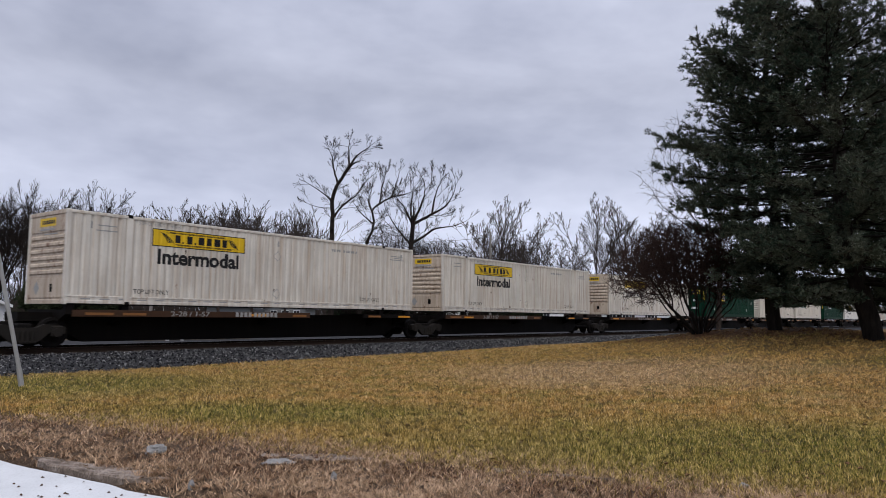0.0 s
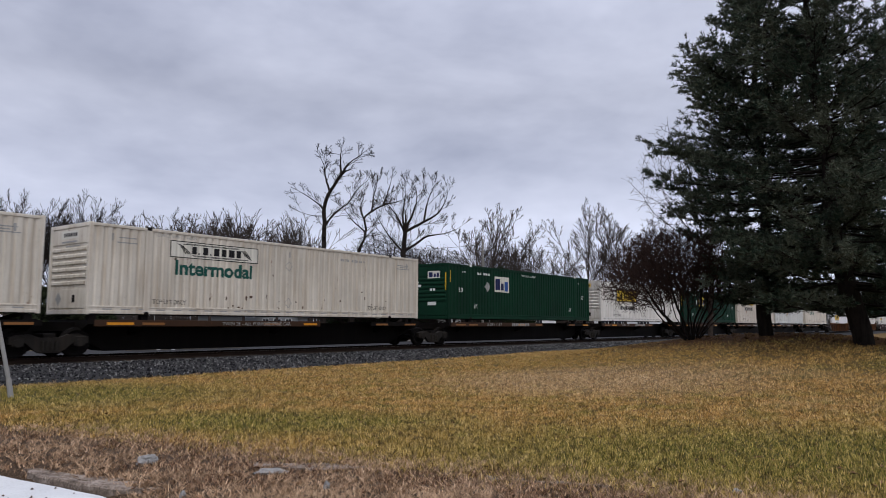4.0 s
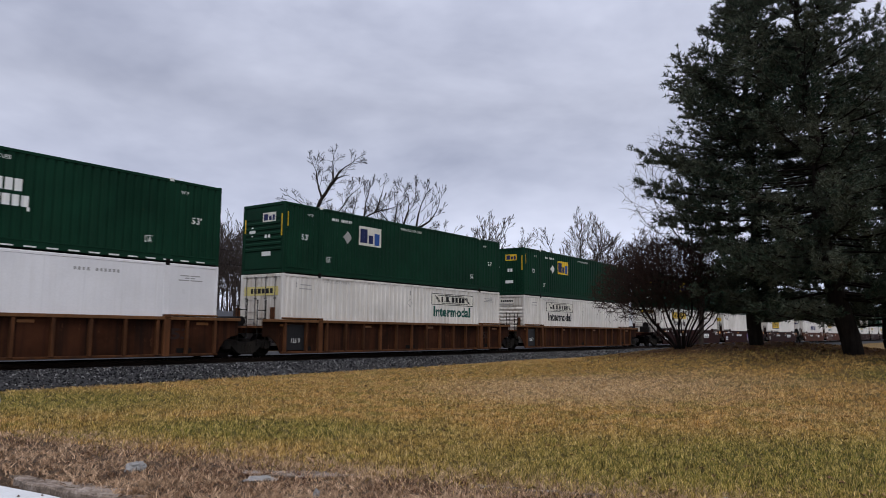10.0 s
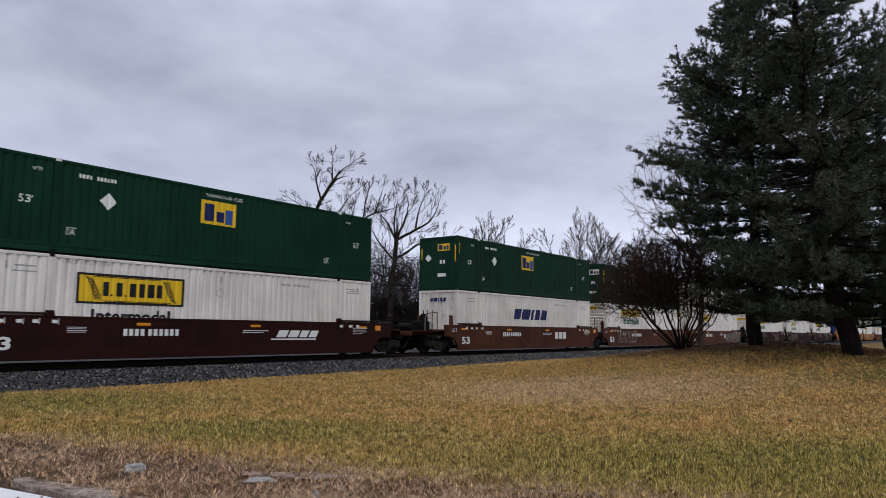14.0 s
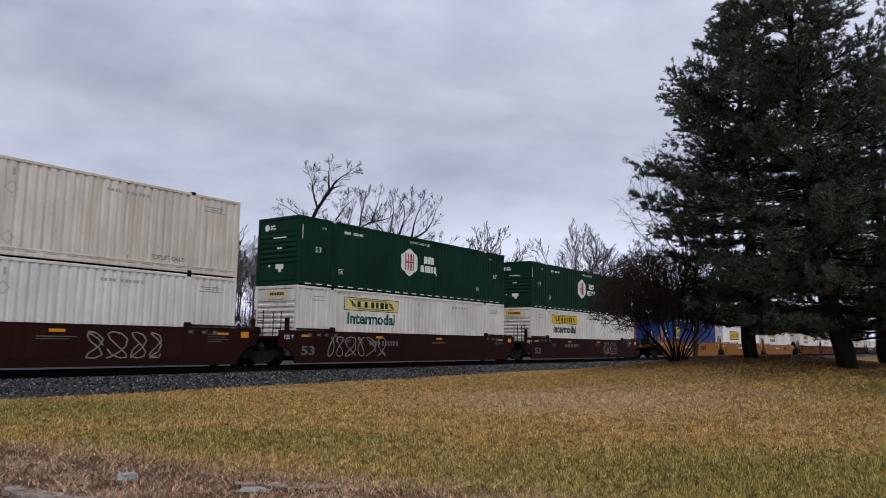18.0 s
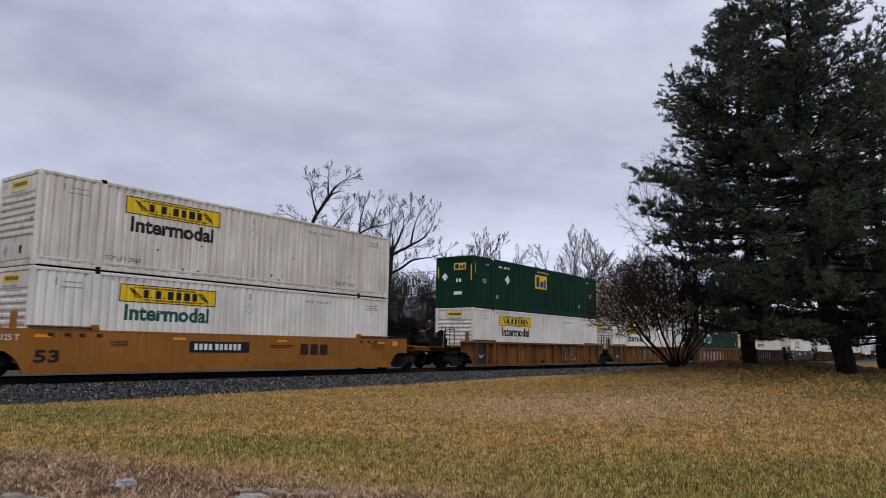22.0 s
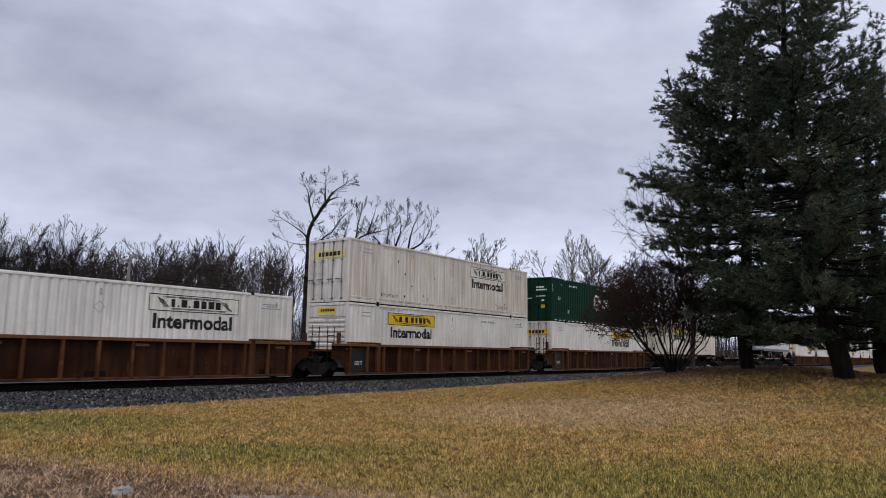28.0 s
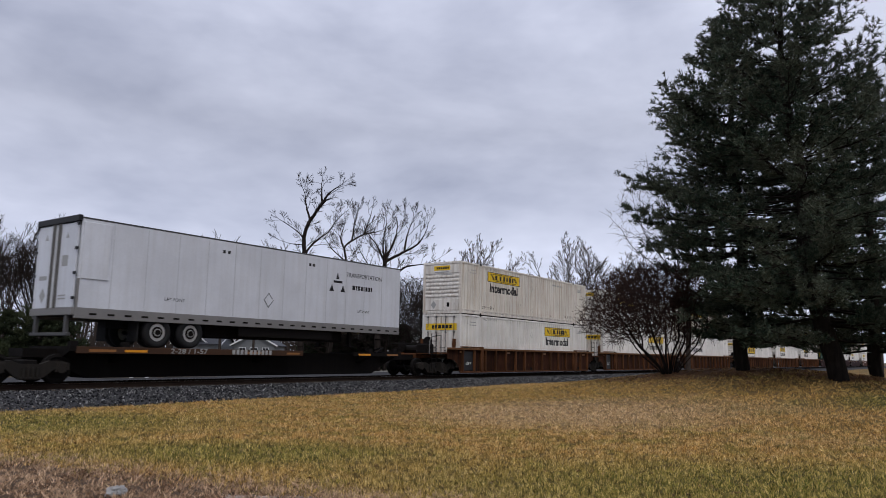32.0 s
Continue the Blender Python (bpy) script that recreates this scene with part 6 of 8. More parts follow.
def colonise(seed, foot, lobes, count, step=0.3, kill=0.5, reach=3.0, lift=0.12, stems=None, wander=0.07):
    """Branches that grow towards scattered points: node places, parents and how many tips each node feeds."""
    r = np.random.RandomState(seed)
    pts = []
    total = sum(l[6] for l in lobes)
    for cx, cy, cz, hx, hy, hz, w in lobes:
        n = int(count * w / total)
        d = r.normal(0, 1, (n, 3))
        d /= np.linalg.norm(d, axis=1, keepdims=True)
        pts.append(d * (r.uniform(0.08, 1, (n, 1)) ** 0.5) * (hx, hy, hz) + (cx, cy, cz))
    a = np.concatenate(pts)
    nodes, parent = [], []
    for path in (stems or [foot]):
        last = -1
        for q in path:
            nodes.append(np.array(q, float))
            parent.append(last)
            last = len(nodes) - 1
    p = np.array(nodes)
    d = np.linalg.norm(a[:, None] - p[None], axis=2)
    near, dist = d.argmin(1), d.min(1)
    kids = np.bincount([q for q in parent if q >= 0], minlength=len(p)) * 0
    for it in range(160):
        act = dist < (reach if it > 3 else 1e9)
        if not act.any() or len(a) == 0:
            break
        who = near[act]
        v = a[act] - p[who]
        v /= np.linalg.norm(v, axis=1, keepdims=True) + 1e-9
        uniq, inv = np.unique(who, return_inverse=True)
        full = kids[uniq] >= 2
        s = np.zeros((len(uniq), 3))
        np.add.at(s, inv, v)
        s /= np.linalg.norm(s, axis=1, keepdims=True) + 1e-9
        s += r.normal(0, wander, s.shape) + (0, 0, lift)
        s /= np.linalg.norm(s, axis=1, keepdims=True) + 1e-9
        # nodes that have forked already let their points go
        dead = np.zeros(len(a), bool)
        dead[np.flatnonzero(act)[full[inv]]] = True
        uniq, s = uniq[~full], s[~full]
        if len(uniq) == 0:
            a, dist, near = a[~dead], dist[~dead], near[~dead]
            if len(a) == 0:
                break
            continue
        kids[uniq] += 1
        kids = np.concatenate([kids, np.zeros(len(uniq), int)])
        q = p[uniq] + s * step
        base = len(p)
        p = np.concatenate([p, q])
        parent += uniq.tolist()
        dn = np.linalg.norm(a[:, None] - q[None], axis=2)
        m, k = dn.min(1), dn.argmin(1)
        better = m < dist
        dist = np.where(better, m, dist)
        near = np.where(better, base + k, near)
        live = (dist > kill) & (~dead | better)
        a, dist, near = a[live], dist[live], near[live]
        if len(p) > 9000:
            break
    return p, np.array(parent)


def branch_rows(p, parent, base_r, tip_r, seed, twigs=1.0, twig_len=0.5, droop=0.0, flare=1.0):
    """Tube rows of a grown tree, with short twigs; thicker the more tips a node feeds."""
    n = len(p)
    kids = np.bincount(parent[parent >= 0], minlength=n)
    feed = np.where(kids == 0, 1.0, 0.0)
    for i in range(n - 1, 0, -1):
        if parent[i] >= 0:
            feed[parent[i]] += feed[i]
    power = math.log(base_r / tip_r) / math.log(max(2.0, feed.max()))
    rad = tip_r * feed ** power
    rad = tip_r + (rad - tip_r) * (1 - 0.62 * np.clip(p[:, 2] / p[:, 2].max(), 0, 1))
    rng = random.Random(seed)
    thick, thin = [], []
    for i in range(n):
        j = parent[i]
        if j < 0:
            continue
        r0 = rad[j] if rad[j] < rad[i] * 1.6 else rad[i] * 1.15
        (thick if rad[i] > base_r * 0.42 else thin).append((*p[j], *p[i], r0, rad[i]))
        if feed[i] < 14 and rng.random() < twigs:
            d = Vector(p[i] - p[j]).normalized()
            for _ in range(3 if kids[i] == 0 else 1):
                e = (d + Vector((rng.gauss(0, 0.55), rng.gauss(0, 0.55), rng.gauss(0.05 - droop, 0.4)))).normalized()
                q = Vector(p[i]) + e * twig_len * rng.uniform(0.5, 1.3)
                thin.append((*p[i], *q, tip_r, tip_r * 0.6))
                if rng.random() < 0.5:
                    e2 = (e + Vector((rng.gauss(0, 0.5), rng.gauss(0, 0.5), rng.gauss(0.1 - droop, 0.3)))).normalized()
                    thin.append((*q, *(q + e2 * twig_len * 0.6), tip_r * 0.7, tip_r * 0.5))
    return thick, thin


def rise_path(points, n=5):
    """A stem that bends through the given places."""
    out = []
    for a, b in zip(points, points[1:]):
        for k in range(n):
            out.append(tuple(u + (v - u) * k / n for u, v in zip(a, b)))
    return out + [points[-1]]


def sprout(rows, rng, p, d, length, r, level, tip, up=0.05, wander=0.12, most=1.0):
    """A branch that tapers and bends up, with side branches and a forked end, down to twigs."""
    n = max(2, math.ceil(length / max(tip * 14, min(0.34 + 0.16 * level, length / (4.5 if level else 2.5)))))
    for i in range(n):
        d = (d + Vector((rng.gauss(0, wander), rng.gauss(0, wander), rng.gauss(0, wander * 0.6) + up))).normalized()
        q = p + d * (length / n)
        r2 = max(tip, r * (1 - 1.3 / (n + 1)))
        rows.append((*p, *q, r, r2))
        if level and i >= (n // 4 if level > 1 else 0) and rng.random() < most:
            fork_off(rows, rng, q, d, length * (1 - 0.6 * i / n) * rng.uniform(0.4, 0.7), max(tip, r2 * 0.62), level - 1, tip, up, wander, most)
        p, r = q, r2
    if level:
        for _ in range(2):
            fork_off(rows, rng, p, d, length * rng.uniform(0.28, 0.42), max(tip, r * 0.8), level - 1, tip, up, wander, most, 14, 34)


def fork_off(rows, rng, p, d, length, r, level, tip, up, wander, most, low=18, high=44):
    side = d.orthogonal().normalized()
    side.rotate(Matrix.Rotation(rng.uniform(0, 6.283), 3, d))
    a = radians(rng.uniform(low, high))
    sprout(rows, rng, p, d * math.cos(a) + side * math.sin(a), max(0.28, length), r, level, tip, up, wander, most)


def bent(points, step=0.3):
    """A smooth path through a few places."""
    pts = [Vector(p) for p in points]
    path = [pts[0]]
    for k in range(len(pts) - 1):
        a, b, c, d = pts[max(0, k - 1)], pts[k], pts[k + 1], pts[min(len(pts) - 1, k + 2)]
        m = max(2, int((c - b).length / step))
        for j in range(1, m + 1):
            t = j / m
            path.append(0.5 * (2 * b + (c - a) * t + (2 * a - 5 * b + 4 * c - d) * t * t + (3 * b - a - 3 * c + d) * t ** 3))
    return [tuple(q) for q in path]


def stand_tree(name, label, x, y, rows, mat, thick=0.07, scale=1.0, turn=0.0, key=None):
    """A bare tree from tube rows: the trunk and heavy limbs, and the crown of thin branches."""
    if key is None or key not in GROWN:
        heavy, fine = [q for q in rows if q[6] > thick], [q for q in rows if q[6] <= thick]
        made = quick_mesh("trunk", *tubes(heavy, 8), mat, True), quick_mesh("crown", *tubes(fine, 3), mat)
        if key is not None:
            GROWN[key] = made
    else:
        made = GROWN[key]
    top = thing(name, label, "tree", "bare trees beyond the track", m=pose(x, y, ground_z(x, y), 0, 0, turn))
    sc = Matrix.Diagonal((scale, scale, scale, 1))
    part("trunk", made[0], None, top, m=sc)
    part("crown", made[1], None, top, "leafless twigs", m=sc)
    return top


def vase_rows(seed, height, limbs=6, fork=0.36, spread=(14, 40), r=0.26, tip=0.028, level=3, up=0.05, wander=0.10, most=0.75):
    """A tall leafless tree: a stem that parts into ascending limbs."""
    rng = random.Random(seed)
    rows = []
    p, d = Vector((0, 0, -0.3)), Vector((rng.gauss(0, 0.03), rng.gauss(0, 0.03), 1)).normalized()
    n, cut = 9, height * fork
    for i in range(n):
        d = (d + Vector((rng.gauss(0, 0.03), rng.gauss(0, 0.03), 0))).normalized()
        q = p + d * (cut / n)
        rows.append((*p, *q, r * (1 - 0.3 * i / n), r * (1 - 0.3 * (i + 1) / n)))
        if i > 5 and rng.random() < 0.6:
            fork_off(rows, rng, q, d, height * rng.uniform(0.18, 0.28), r * 0.3, level - 1, tip, up, wander, most, 40, 62)
        p = q
    for k in range(limbs):
        a = radians(rng.uniform(*spread)) if k else radians(rng.uniform(2, 12))
        t = 6.283 * (k + rng.uniform(-0.3, 0.3)) / limbs
        out = Vector((math.cos(t) * math.sin(a), math.sin(t) * math.sin(a), math.cos(a)))
        sprout(rows, rng, p, out, height * (1 - fork) * rng.uniform(0.62, 0.80), r * rng.uniform(0.4, 0.6), level, tip, up, wander, most)
    top = max(q[5] for q in rows)
    return rows, top


def grown_tree(x, y, seed, stem, lobes, count, base_r, tip_r, label, mat, step=0.3, kill=0.5, twigs=1.0, twig_len=0.5, lift=0.12, droop=0.0, name="bare_tree", scale=1.0, turn=0.0):
    key = (seed, count, step)
    if key not in GROWN:
        p, parent = colonise(seed, None, lobes, count, step, kill, 3.0, lift, [rise_path(q) for q in (stem if isinstance(stem[0], list) else [stem])])
        thick, thin = branch_rows(p, parent, base_r, tip_r, seed, twigs, twig_len, droop)
        GROWN[key] = quick_mesh("trunk", *tubes(thick, 8), mat, True), quick_mesh("crown", *tubes(thin, 3), mat)
    tk, tn = GROWN[key]
    top = thing(name, label, "tree", "bare trees beyond the track", m=pose(x, y, ground_z(x, y), 0, 0, turn))
    sc = Matrix.Diagonal((scale, scale, scale, 1))
    part("trunk", tk, None, top, m=sc)
    part("crown", tn, None, top, "leafless twigs", m=sc)
    return top


GROWN = {}


def tufts(points, dirs, rng, count, length, width):
    """Sprays of narrow leaves: rows of triangles round each point."""
    n = len(points)
    p = np.repeat(points, count, 0)
    d = np.repeat(dirs, count, 0)
    e = rng.normal(0, 1, (n * count, 3))
    e = d * 0.9 + e * 0.62
    e /= np.linalg.norm(e, axis=1, keepdims=True)
    l = rng.uniform(0.7, 1.25, (n * count, 1)) * length
    s = np.cross(e, rng.normal(0, 1, (n * count, 3)))
    s /= np.linalg.norm(s, axis=1, keepdims=True) + 1e-9
    s *= width / 2
    v = np.stack([p + s, p - s, p + e * l], 1).reshape(-1, 3)
    f = np.arange(len(v)).reshape(-1, 3)
    return v, f


def pine(x, y, height, radius, seed, profile, label, needles=10, skirt=0.1, width=0.040, length=0.175, mat=None, name="pine_tree", density=1.0, lean=0.0):
    """A conifer: trunk, whorls of limbs that bend up at the tips, sprays of needles."""
    rng, nr = random.Random(seed), np.random.RandomState(seed)
    bend = lambda g: min(1.0, 2.2 * g) if g < 0.3 else 0.66 + 0.34 * (g - 0.3) / 0.7
    trunk, limbs, pts, dirs = [], [], [], []
    p, r = Vector((0, 0, -0.3)), radius
    n = 24
    spine = [p]
    for i in range(n):
        q = Vector((0.10 * math.sin(i * 0.5 + seed) + lean * bend((i + 1) / n), 0.10 * math.cos(i * 0.4), (i + 1) / n * height))
        r2 = radius * (1 - 0.94 * ((i + 1) / n)) + 0.015
        trunk.append((*p, *q, r, r2))
        p, r = q, r2
        spine.append(p)
    h = height * skirt
    while h < height * 0.985:
        f = h / height
        for k in range(rng.randint(4, 6)):
            reach = np.interp(f, *zip(*profile)) * rng.uniform(0.80, 1.05)
            a = rng.uniform(0, 6.283)
            base = Vector((lean * bend(f), 0, h + rng.uniform(-0.25, 0.25)))
            out = Vector((math.cos(a), math.sin(a), 0))
            droop = -0.12 if f < 0.35 else -0.12 + 1.1 * (f - 0.35)
            steps, q = 7, base
            lr = max(0.015, 0.055 * (1 - f) + 0.012)
            for s in range(steps):
                g = (s + 1) / steps
                d = (out + Vector((rng.gauss(0, 0.10), rng.gauss(0, 0.10), droop + 0.36 * g * g + rng.gauss(0, 0.06)))).normalized()
                q2 = q + d * (reach / steps)
                limbs.append((*q, *q2, lr * (1.05 - g * 0.8), lr * (1.05 - g * 0.9)))
                if g > 0.2:
                    for t in range(max(1, int((11.0 - 6.0 * f - 9.0 * max(0.0, f - 0.55)) * density + rng.random()))):
                        side = Vector((-out.y, out.x, 0)) * rng.choice((-1, 1))
                        sd = (side * rng.uniform(0.4, 1) + out * rng.uniform(0.2, 0.9) + Vector((0, 0, rng.uniform(-0.2, 0.75)))).normalized()
                        sl = rng.uniform(0.25, 0.62) * (0.5 + 0.5 * reach / 3)
                        e = q2 + sd * sl
                        limbs.append((*q2, *e, 0.010, 0.004))
                        for w in (0.4, 0.8, 1.0):
                            pts.append(q2 + (e - q2) * w)
                            dirs.append((sd + Vector((0, 0, 0.5))).normalized())
                q = q2
            pts.append(q)
            dirs.append((d + Vector((0, 0, 0.7))).normalized())
        h += rng.uniform(0.24, 0.42)
    top = thing(name, label, "tree", "conifers", m=pose(x, y, ground_z(x, y)))
    part("trunk", quick_mesh("trunk", *tubes(trunk, 12), PINEBARK, True), None, top)
    part("limb_frame", quick_mesh("limb_frame", *tubes(limbs, 3), PINEBARK), None, top, "dark dead-looking limbs")
    v, f = tufts(np.array([tuple(a) for a in pts]), np.array([tuple(a) for a in dirs]), nr, needles, length, width)
    part("crown", quick_mesh("crown", v, f, mat or NEEDLE), None, top, "dense dark green needles")
    return len(pts)


# the two large pines, and a third at the edge of the view
pine(12.76, 28.0, 14.3, 0.26, 4, [(0.0, 1.8), (0.12, 2.1), (0.24, 2.5), (0.31, 3.5), (0.38, 4.4), (0.48, 4.4), (0.58, 3.8), (0.68, 3.0), (0.8, 2.2), (0.88, 1.5), (0.96, 0.8), (1, 0.5)], "tall dark green pine with drooping lower limbs on the mound", 10, 0.085, 0.033, 0.165, density=1.15)
pine(14.3, 24.2, 14.8, 0.31, 9, [(0.0, 3.6), (0.15, 4.2), (0.4, 4.3), (0.6, 3.8), (0.8, 2.6), (0.95, 1.2), (1, 0.4)], "broad dark green pine with a leaning flared trunk", 10, 0.10, 0.030, 0.155, density=1.1, lean=-1.5)
pine(18.4, 28.5, 12.5, 0.24, 17, [(0.0, 3.2), (0.15, 3.8), (0.4, 3.6), (0.7, 2.4), (1, 0.3)], "dark green pine beside the larger pines", 11, 0.1, 0.03, density=0.8)


def arching_shrub(x, y, seed):
    """A broad leafless shrub: many stems from one foot, arching out into a dome of fine twigs."""
    r = random.Random(seed)
    stems = []
    for k in range(20):
        a = k / 20 * 6.283 + r.uniform(-0.15, 0.15)
        t = r.uniform(0.15, 1.0)
        path, q = [], Vector((0.22 * math.cos(a), 0.22 * math.sin(a), -0.1))
        d = Vector((math.cos(a) * t, math.sin(a) * t, 1.1)).normalized()
        for i in range(r.randint(7, 10)):
            path.append(tuple(q))
            d = (d + Vector((math.cos(a), math.sin(a), 0)) * 0.055 + Vector((r.gauss(0, 0.05), r.gauss(0, 0.05), 0))).normalized()
            q = q + d * 0.19
        stems.append(path)
    p, parent = colonise(seed, None, [(-0.75, 0, 3.0, 2.5, 2.3, 1.55, 3.0), (-1.9, 0, 2.3, 1.9, 1.6, 1.2, 1.0), (0.7, 0, 2.3, 1.6, 1.6, 1.2, 0.7)], 7000, 0.12, 0.125, 0.9, 0.03, stems, 0.08)
    thick, thin = branch_rows(p, parent, 0.06, 0.009, seed, 1.0, 0.28)
    top = thing("bare_shrub", "broad leafless shrub with arching red-brown stems on the mound", "shrub", m=pose(x, y, ground_z(x, y)))
    part("stem_clump", quick_mesh("stem_clump", *tubes(thick, 6), PINEBARK, True), None, top)
    part("twig_crown", quick_mesh("twig_crown", *tubes(thin, 3), TWIG), None, top, "fine red-brown twigs")


arching_shrub(10.55, 30.0, 21)

# trees that stand out against the sky beyond the line
def limbed_tree(label, x, y, seed, limbs, reach, tip, up=0.05, wander=0.13, most=0.9, bare=0.12):
    """A bare tree on great limbs of its own, with side branches that fill the crown."""
    rng, rows = random.Random(seed), []
    for k, (r0, r1, pts) in enumerate(limbs):
        path = [Vector(q) + Vector((rng.gauss(0, 0.02), rng.gauss(0, 0.06), 0)) for q in bent(pts, 0.34)]
        n = len(path) - 1
        for i in range(n):
            f, g = i / n, (i + 1) / n
            ra, rb = r0 + (r1 - r0) * f, r0 + (r1 - r0) * g
            rows.append((*path[i], *path[i + 1], ra, rb))
            if f > (0.62 if k == 0 else bare) and rng.random() < most:
                fork_off(rows, rng, path[i + 1], (path[i + 1] - path[i]).normalized(), reach * (1.25 - 0.5 * f) * rng.uniform(0.45, 1.1), max(tip, min(0.04, rb * 0.5)), 2, tip, up, wander, most, 24, 62)
        sprout(rows, rng, path[-1], (path[-1] - path[-2]).normalized(), reach * 0.6, r1, 2, tip, up, wander, most)
    stand_tree("bare_tree", label, x, y, rows, BARK, 0.075, 0.955)


limbed_tree("tall lone bare tree with forked upper stem", -9.2, 60, 12,
            [(0.30, 0.13, [(0.1, 0, -0.3), (-0.05, 0, 5), (0, 0, 9.9), (-0.05, 0, 11.8), (0.35, 0, 13.0), (0.95, 0, 13.9), (1.4, 0, 14.7)]), (0.11, 0.03, [(1.35, 0, 14.6), (1.3, 0.2, 15.6), (1.25, 0.3, 16.7)]), (0.11, 0.03, [(1.35, 0, 14.6), (2.1, -0.3, 15.6), (3.1, -0.4, 16.3)]),
             (0.10, 0.03, [(0.4, 0, 13.1), (-0.1, 0.4, 14.7), (-0.25, 0.6, 15.6), (-0.5, 0.7, 16.1)]), (0.08, 0.03, [(-0.05, 0, 11.5), (-0.8, -0.4, 12.2), (-1.9, -0.6, 12.9)]), (0.11, 0.03, [(0, 0, 10.0), (0.75, 0.4, 11.2), (1.9, 0.6, 12.2), (2.6, 0.7, 13.3), (3.2, 0.7, 13.9)]), (0.05, 0.02, [(0.1, 0, 11.0), (-0.8, -0.3, 10.9), (-1.7, -0.5, 11.1)])],
            1.55, 0.0115, 0.02, 0.19, 0.85)
limbed_tree("crooked bare tree with a tangle of limbs", -7.4, 70, 31,
            [(0.25, 0.06, [(-0.5, 0, -0.3), (-0.4, 0, 5), (-0.1, 0, 8.5), (0.55, 0, 10.2), (0.7, 0, 11.3), (0.55, 0, 12.3), (1.35, 0, 13.1), (2.5, 0, 13.7), (3.8, 0, 14.0)]), (0.10, 0.03, [(1.3, 0, 13.0), (1.4, 0.3, 14.6), (1.7, 0.4, 15.6)]), (0.10, 0.03, [(2.5, 0, 13.7), (2.9, -0.3, 15.0), (3.2, -0.4, 15.9)]), (0.09, 0.03, [(0.55, 0, 12.2), (0.1, 0.4, 13.3), (0.3, 0.6, 14.4)]), (0.09, 0.03, [(0.65, 0, 11.0), (-0.6, -0.3, 12.0), (-1.3, -0.4, 13.0)])],
            1.9, 0.013, 0.07, 0.14, 0.75)
limbed_tree("spreading bare tree with ascending limbs", -3.4, 70, 33,
            [(0.34, 0.2, [(0, 0, -0.3), (0, 0, 6), (0.3, 0, 8.5), (0.55, 0, 11.2)]), (0.14, 0.03, [(0.5, 0, 10.8), (-0.5, 0.4, 12.8), (-1.4, 0.6, 13.9)]), (0.15, 0.03, [(0.55, 0, 11.2), (1.3, 0.2, 13.0), (1.65, 0.3, 14.6), (1.5, 0.3, 15.6)]), (0.17, 0.03, [(0.55, 0, 11.0), (2.5, -0.3, 12.0), (3.8, -0.4, 12.8), (4.5, -0.5, 13.9), (4.8, -0.5, 14.8)]),
             (0.15, 0.03, [(0.45, 0, 9.0), (1.6, 0.5, 9.8), (2.7, 0.7, 10.6), (4.4, 0.9, 10.9), (5.6, 0.9, 11.3)]), (0.12, 0.03, [(2.4, -0.3, 11.9), (2.7, 0, 13.9), (3.2, 0.1, 15.2)]), (0.13, 0.03, [(0.4, 0, 8.8), (-1.2, -0.4, 10.6), (-2.2, -0.6, 12.3)]), (0.12, 0.03, [(0.5, 0, 10.2), (0.3, -0.8, 12.5), (0.6, -1.2, 14.8)])],
            2.3, 0.013, 0.08, 0.12, 0.75)
for x, y, sc, tn in ((-2.9, 74, 1.0, 0), (-8.6, 75, 0.9, 140), (2.0, 76, 0.85, 250), (-5.8, 78, 1.2, 60), (-0.2, 79, 1.05, 200), (4.6, 80, 0.7, 310)):
    grown_tree(x, y, 35, [(0, 0, -0.3), (0.1, 0, 2.2)], [(0, 0, 5.4, 4.4, 3.0, 4.2, 4), (3.2, 0, 4.8, 3.0, 2.6, 3.6, 1)], 2300, 0.2, 0.018, "low bare tree full of fine hanging twigs", BARK, 0.3, 0.4, 1.0, 0.7, 0.1, 0.25, scale=sc, turn=tn)
# trees of the wood's edge, from a few forms
FORMS = [vase_rows(401, 19.0, 6), vase_rows(405, 19.0, 5, 0.42, (10, 32)), vase_rows(409, 19.0, 7, 0.3, (16, 44))]
for i, (x, y, h) in enumerate(((7.6, 108, 20.3), (12.6, 112, 17.6), (10.2, 116, 15.5), (23.8, 110, 20.6), (29.3, 112, 20.3), (17.2, 118, 15.5), (34.5, 108, 18.5), (39.5, 112, 18.0), (-30.5, 100, 18.2), (-35.8, 101, 17.4), (-26.5, 102, 16.6), (-40.8, 100, 16.0), (-45.5, 103, 16.0), (-22.8, 106, 15.2))):
    rows, top_ = FORMS[i % 3]
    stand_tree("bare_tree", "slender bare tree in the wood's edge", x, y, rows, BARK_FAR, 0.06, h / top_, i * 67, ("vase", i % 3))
DOME = vase_rows(431, 17.0, 20, 0.22, (5, 52), 0.3, 0.020, 3, 0.03, 0.08, 0.75)
for x, y, h, tn in ((-43.0, 84, 16.6, 0), (-50.0, 82, 17.0, 130)):
    stand_tree("bare_tree", "broad bare tree with a dome of fine branches", x, y, DOME[0], BARK, 0.07, h / DOME[1], tn, "dome")
grown_tree(15.6, 41.5, 421, [(0, 0, -0.3), (0.2, 0, 4.0)], [(0, 0, 9.6, 4.4, 3.5, 4.2, 1)], 900, 0.16, 0.009, "pale bare tree half hidden behind a pine", BARK_FAR, 0.28, 0.42, 1.0, 0.45)
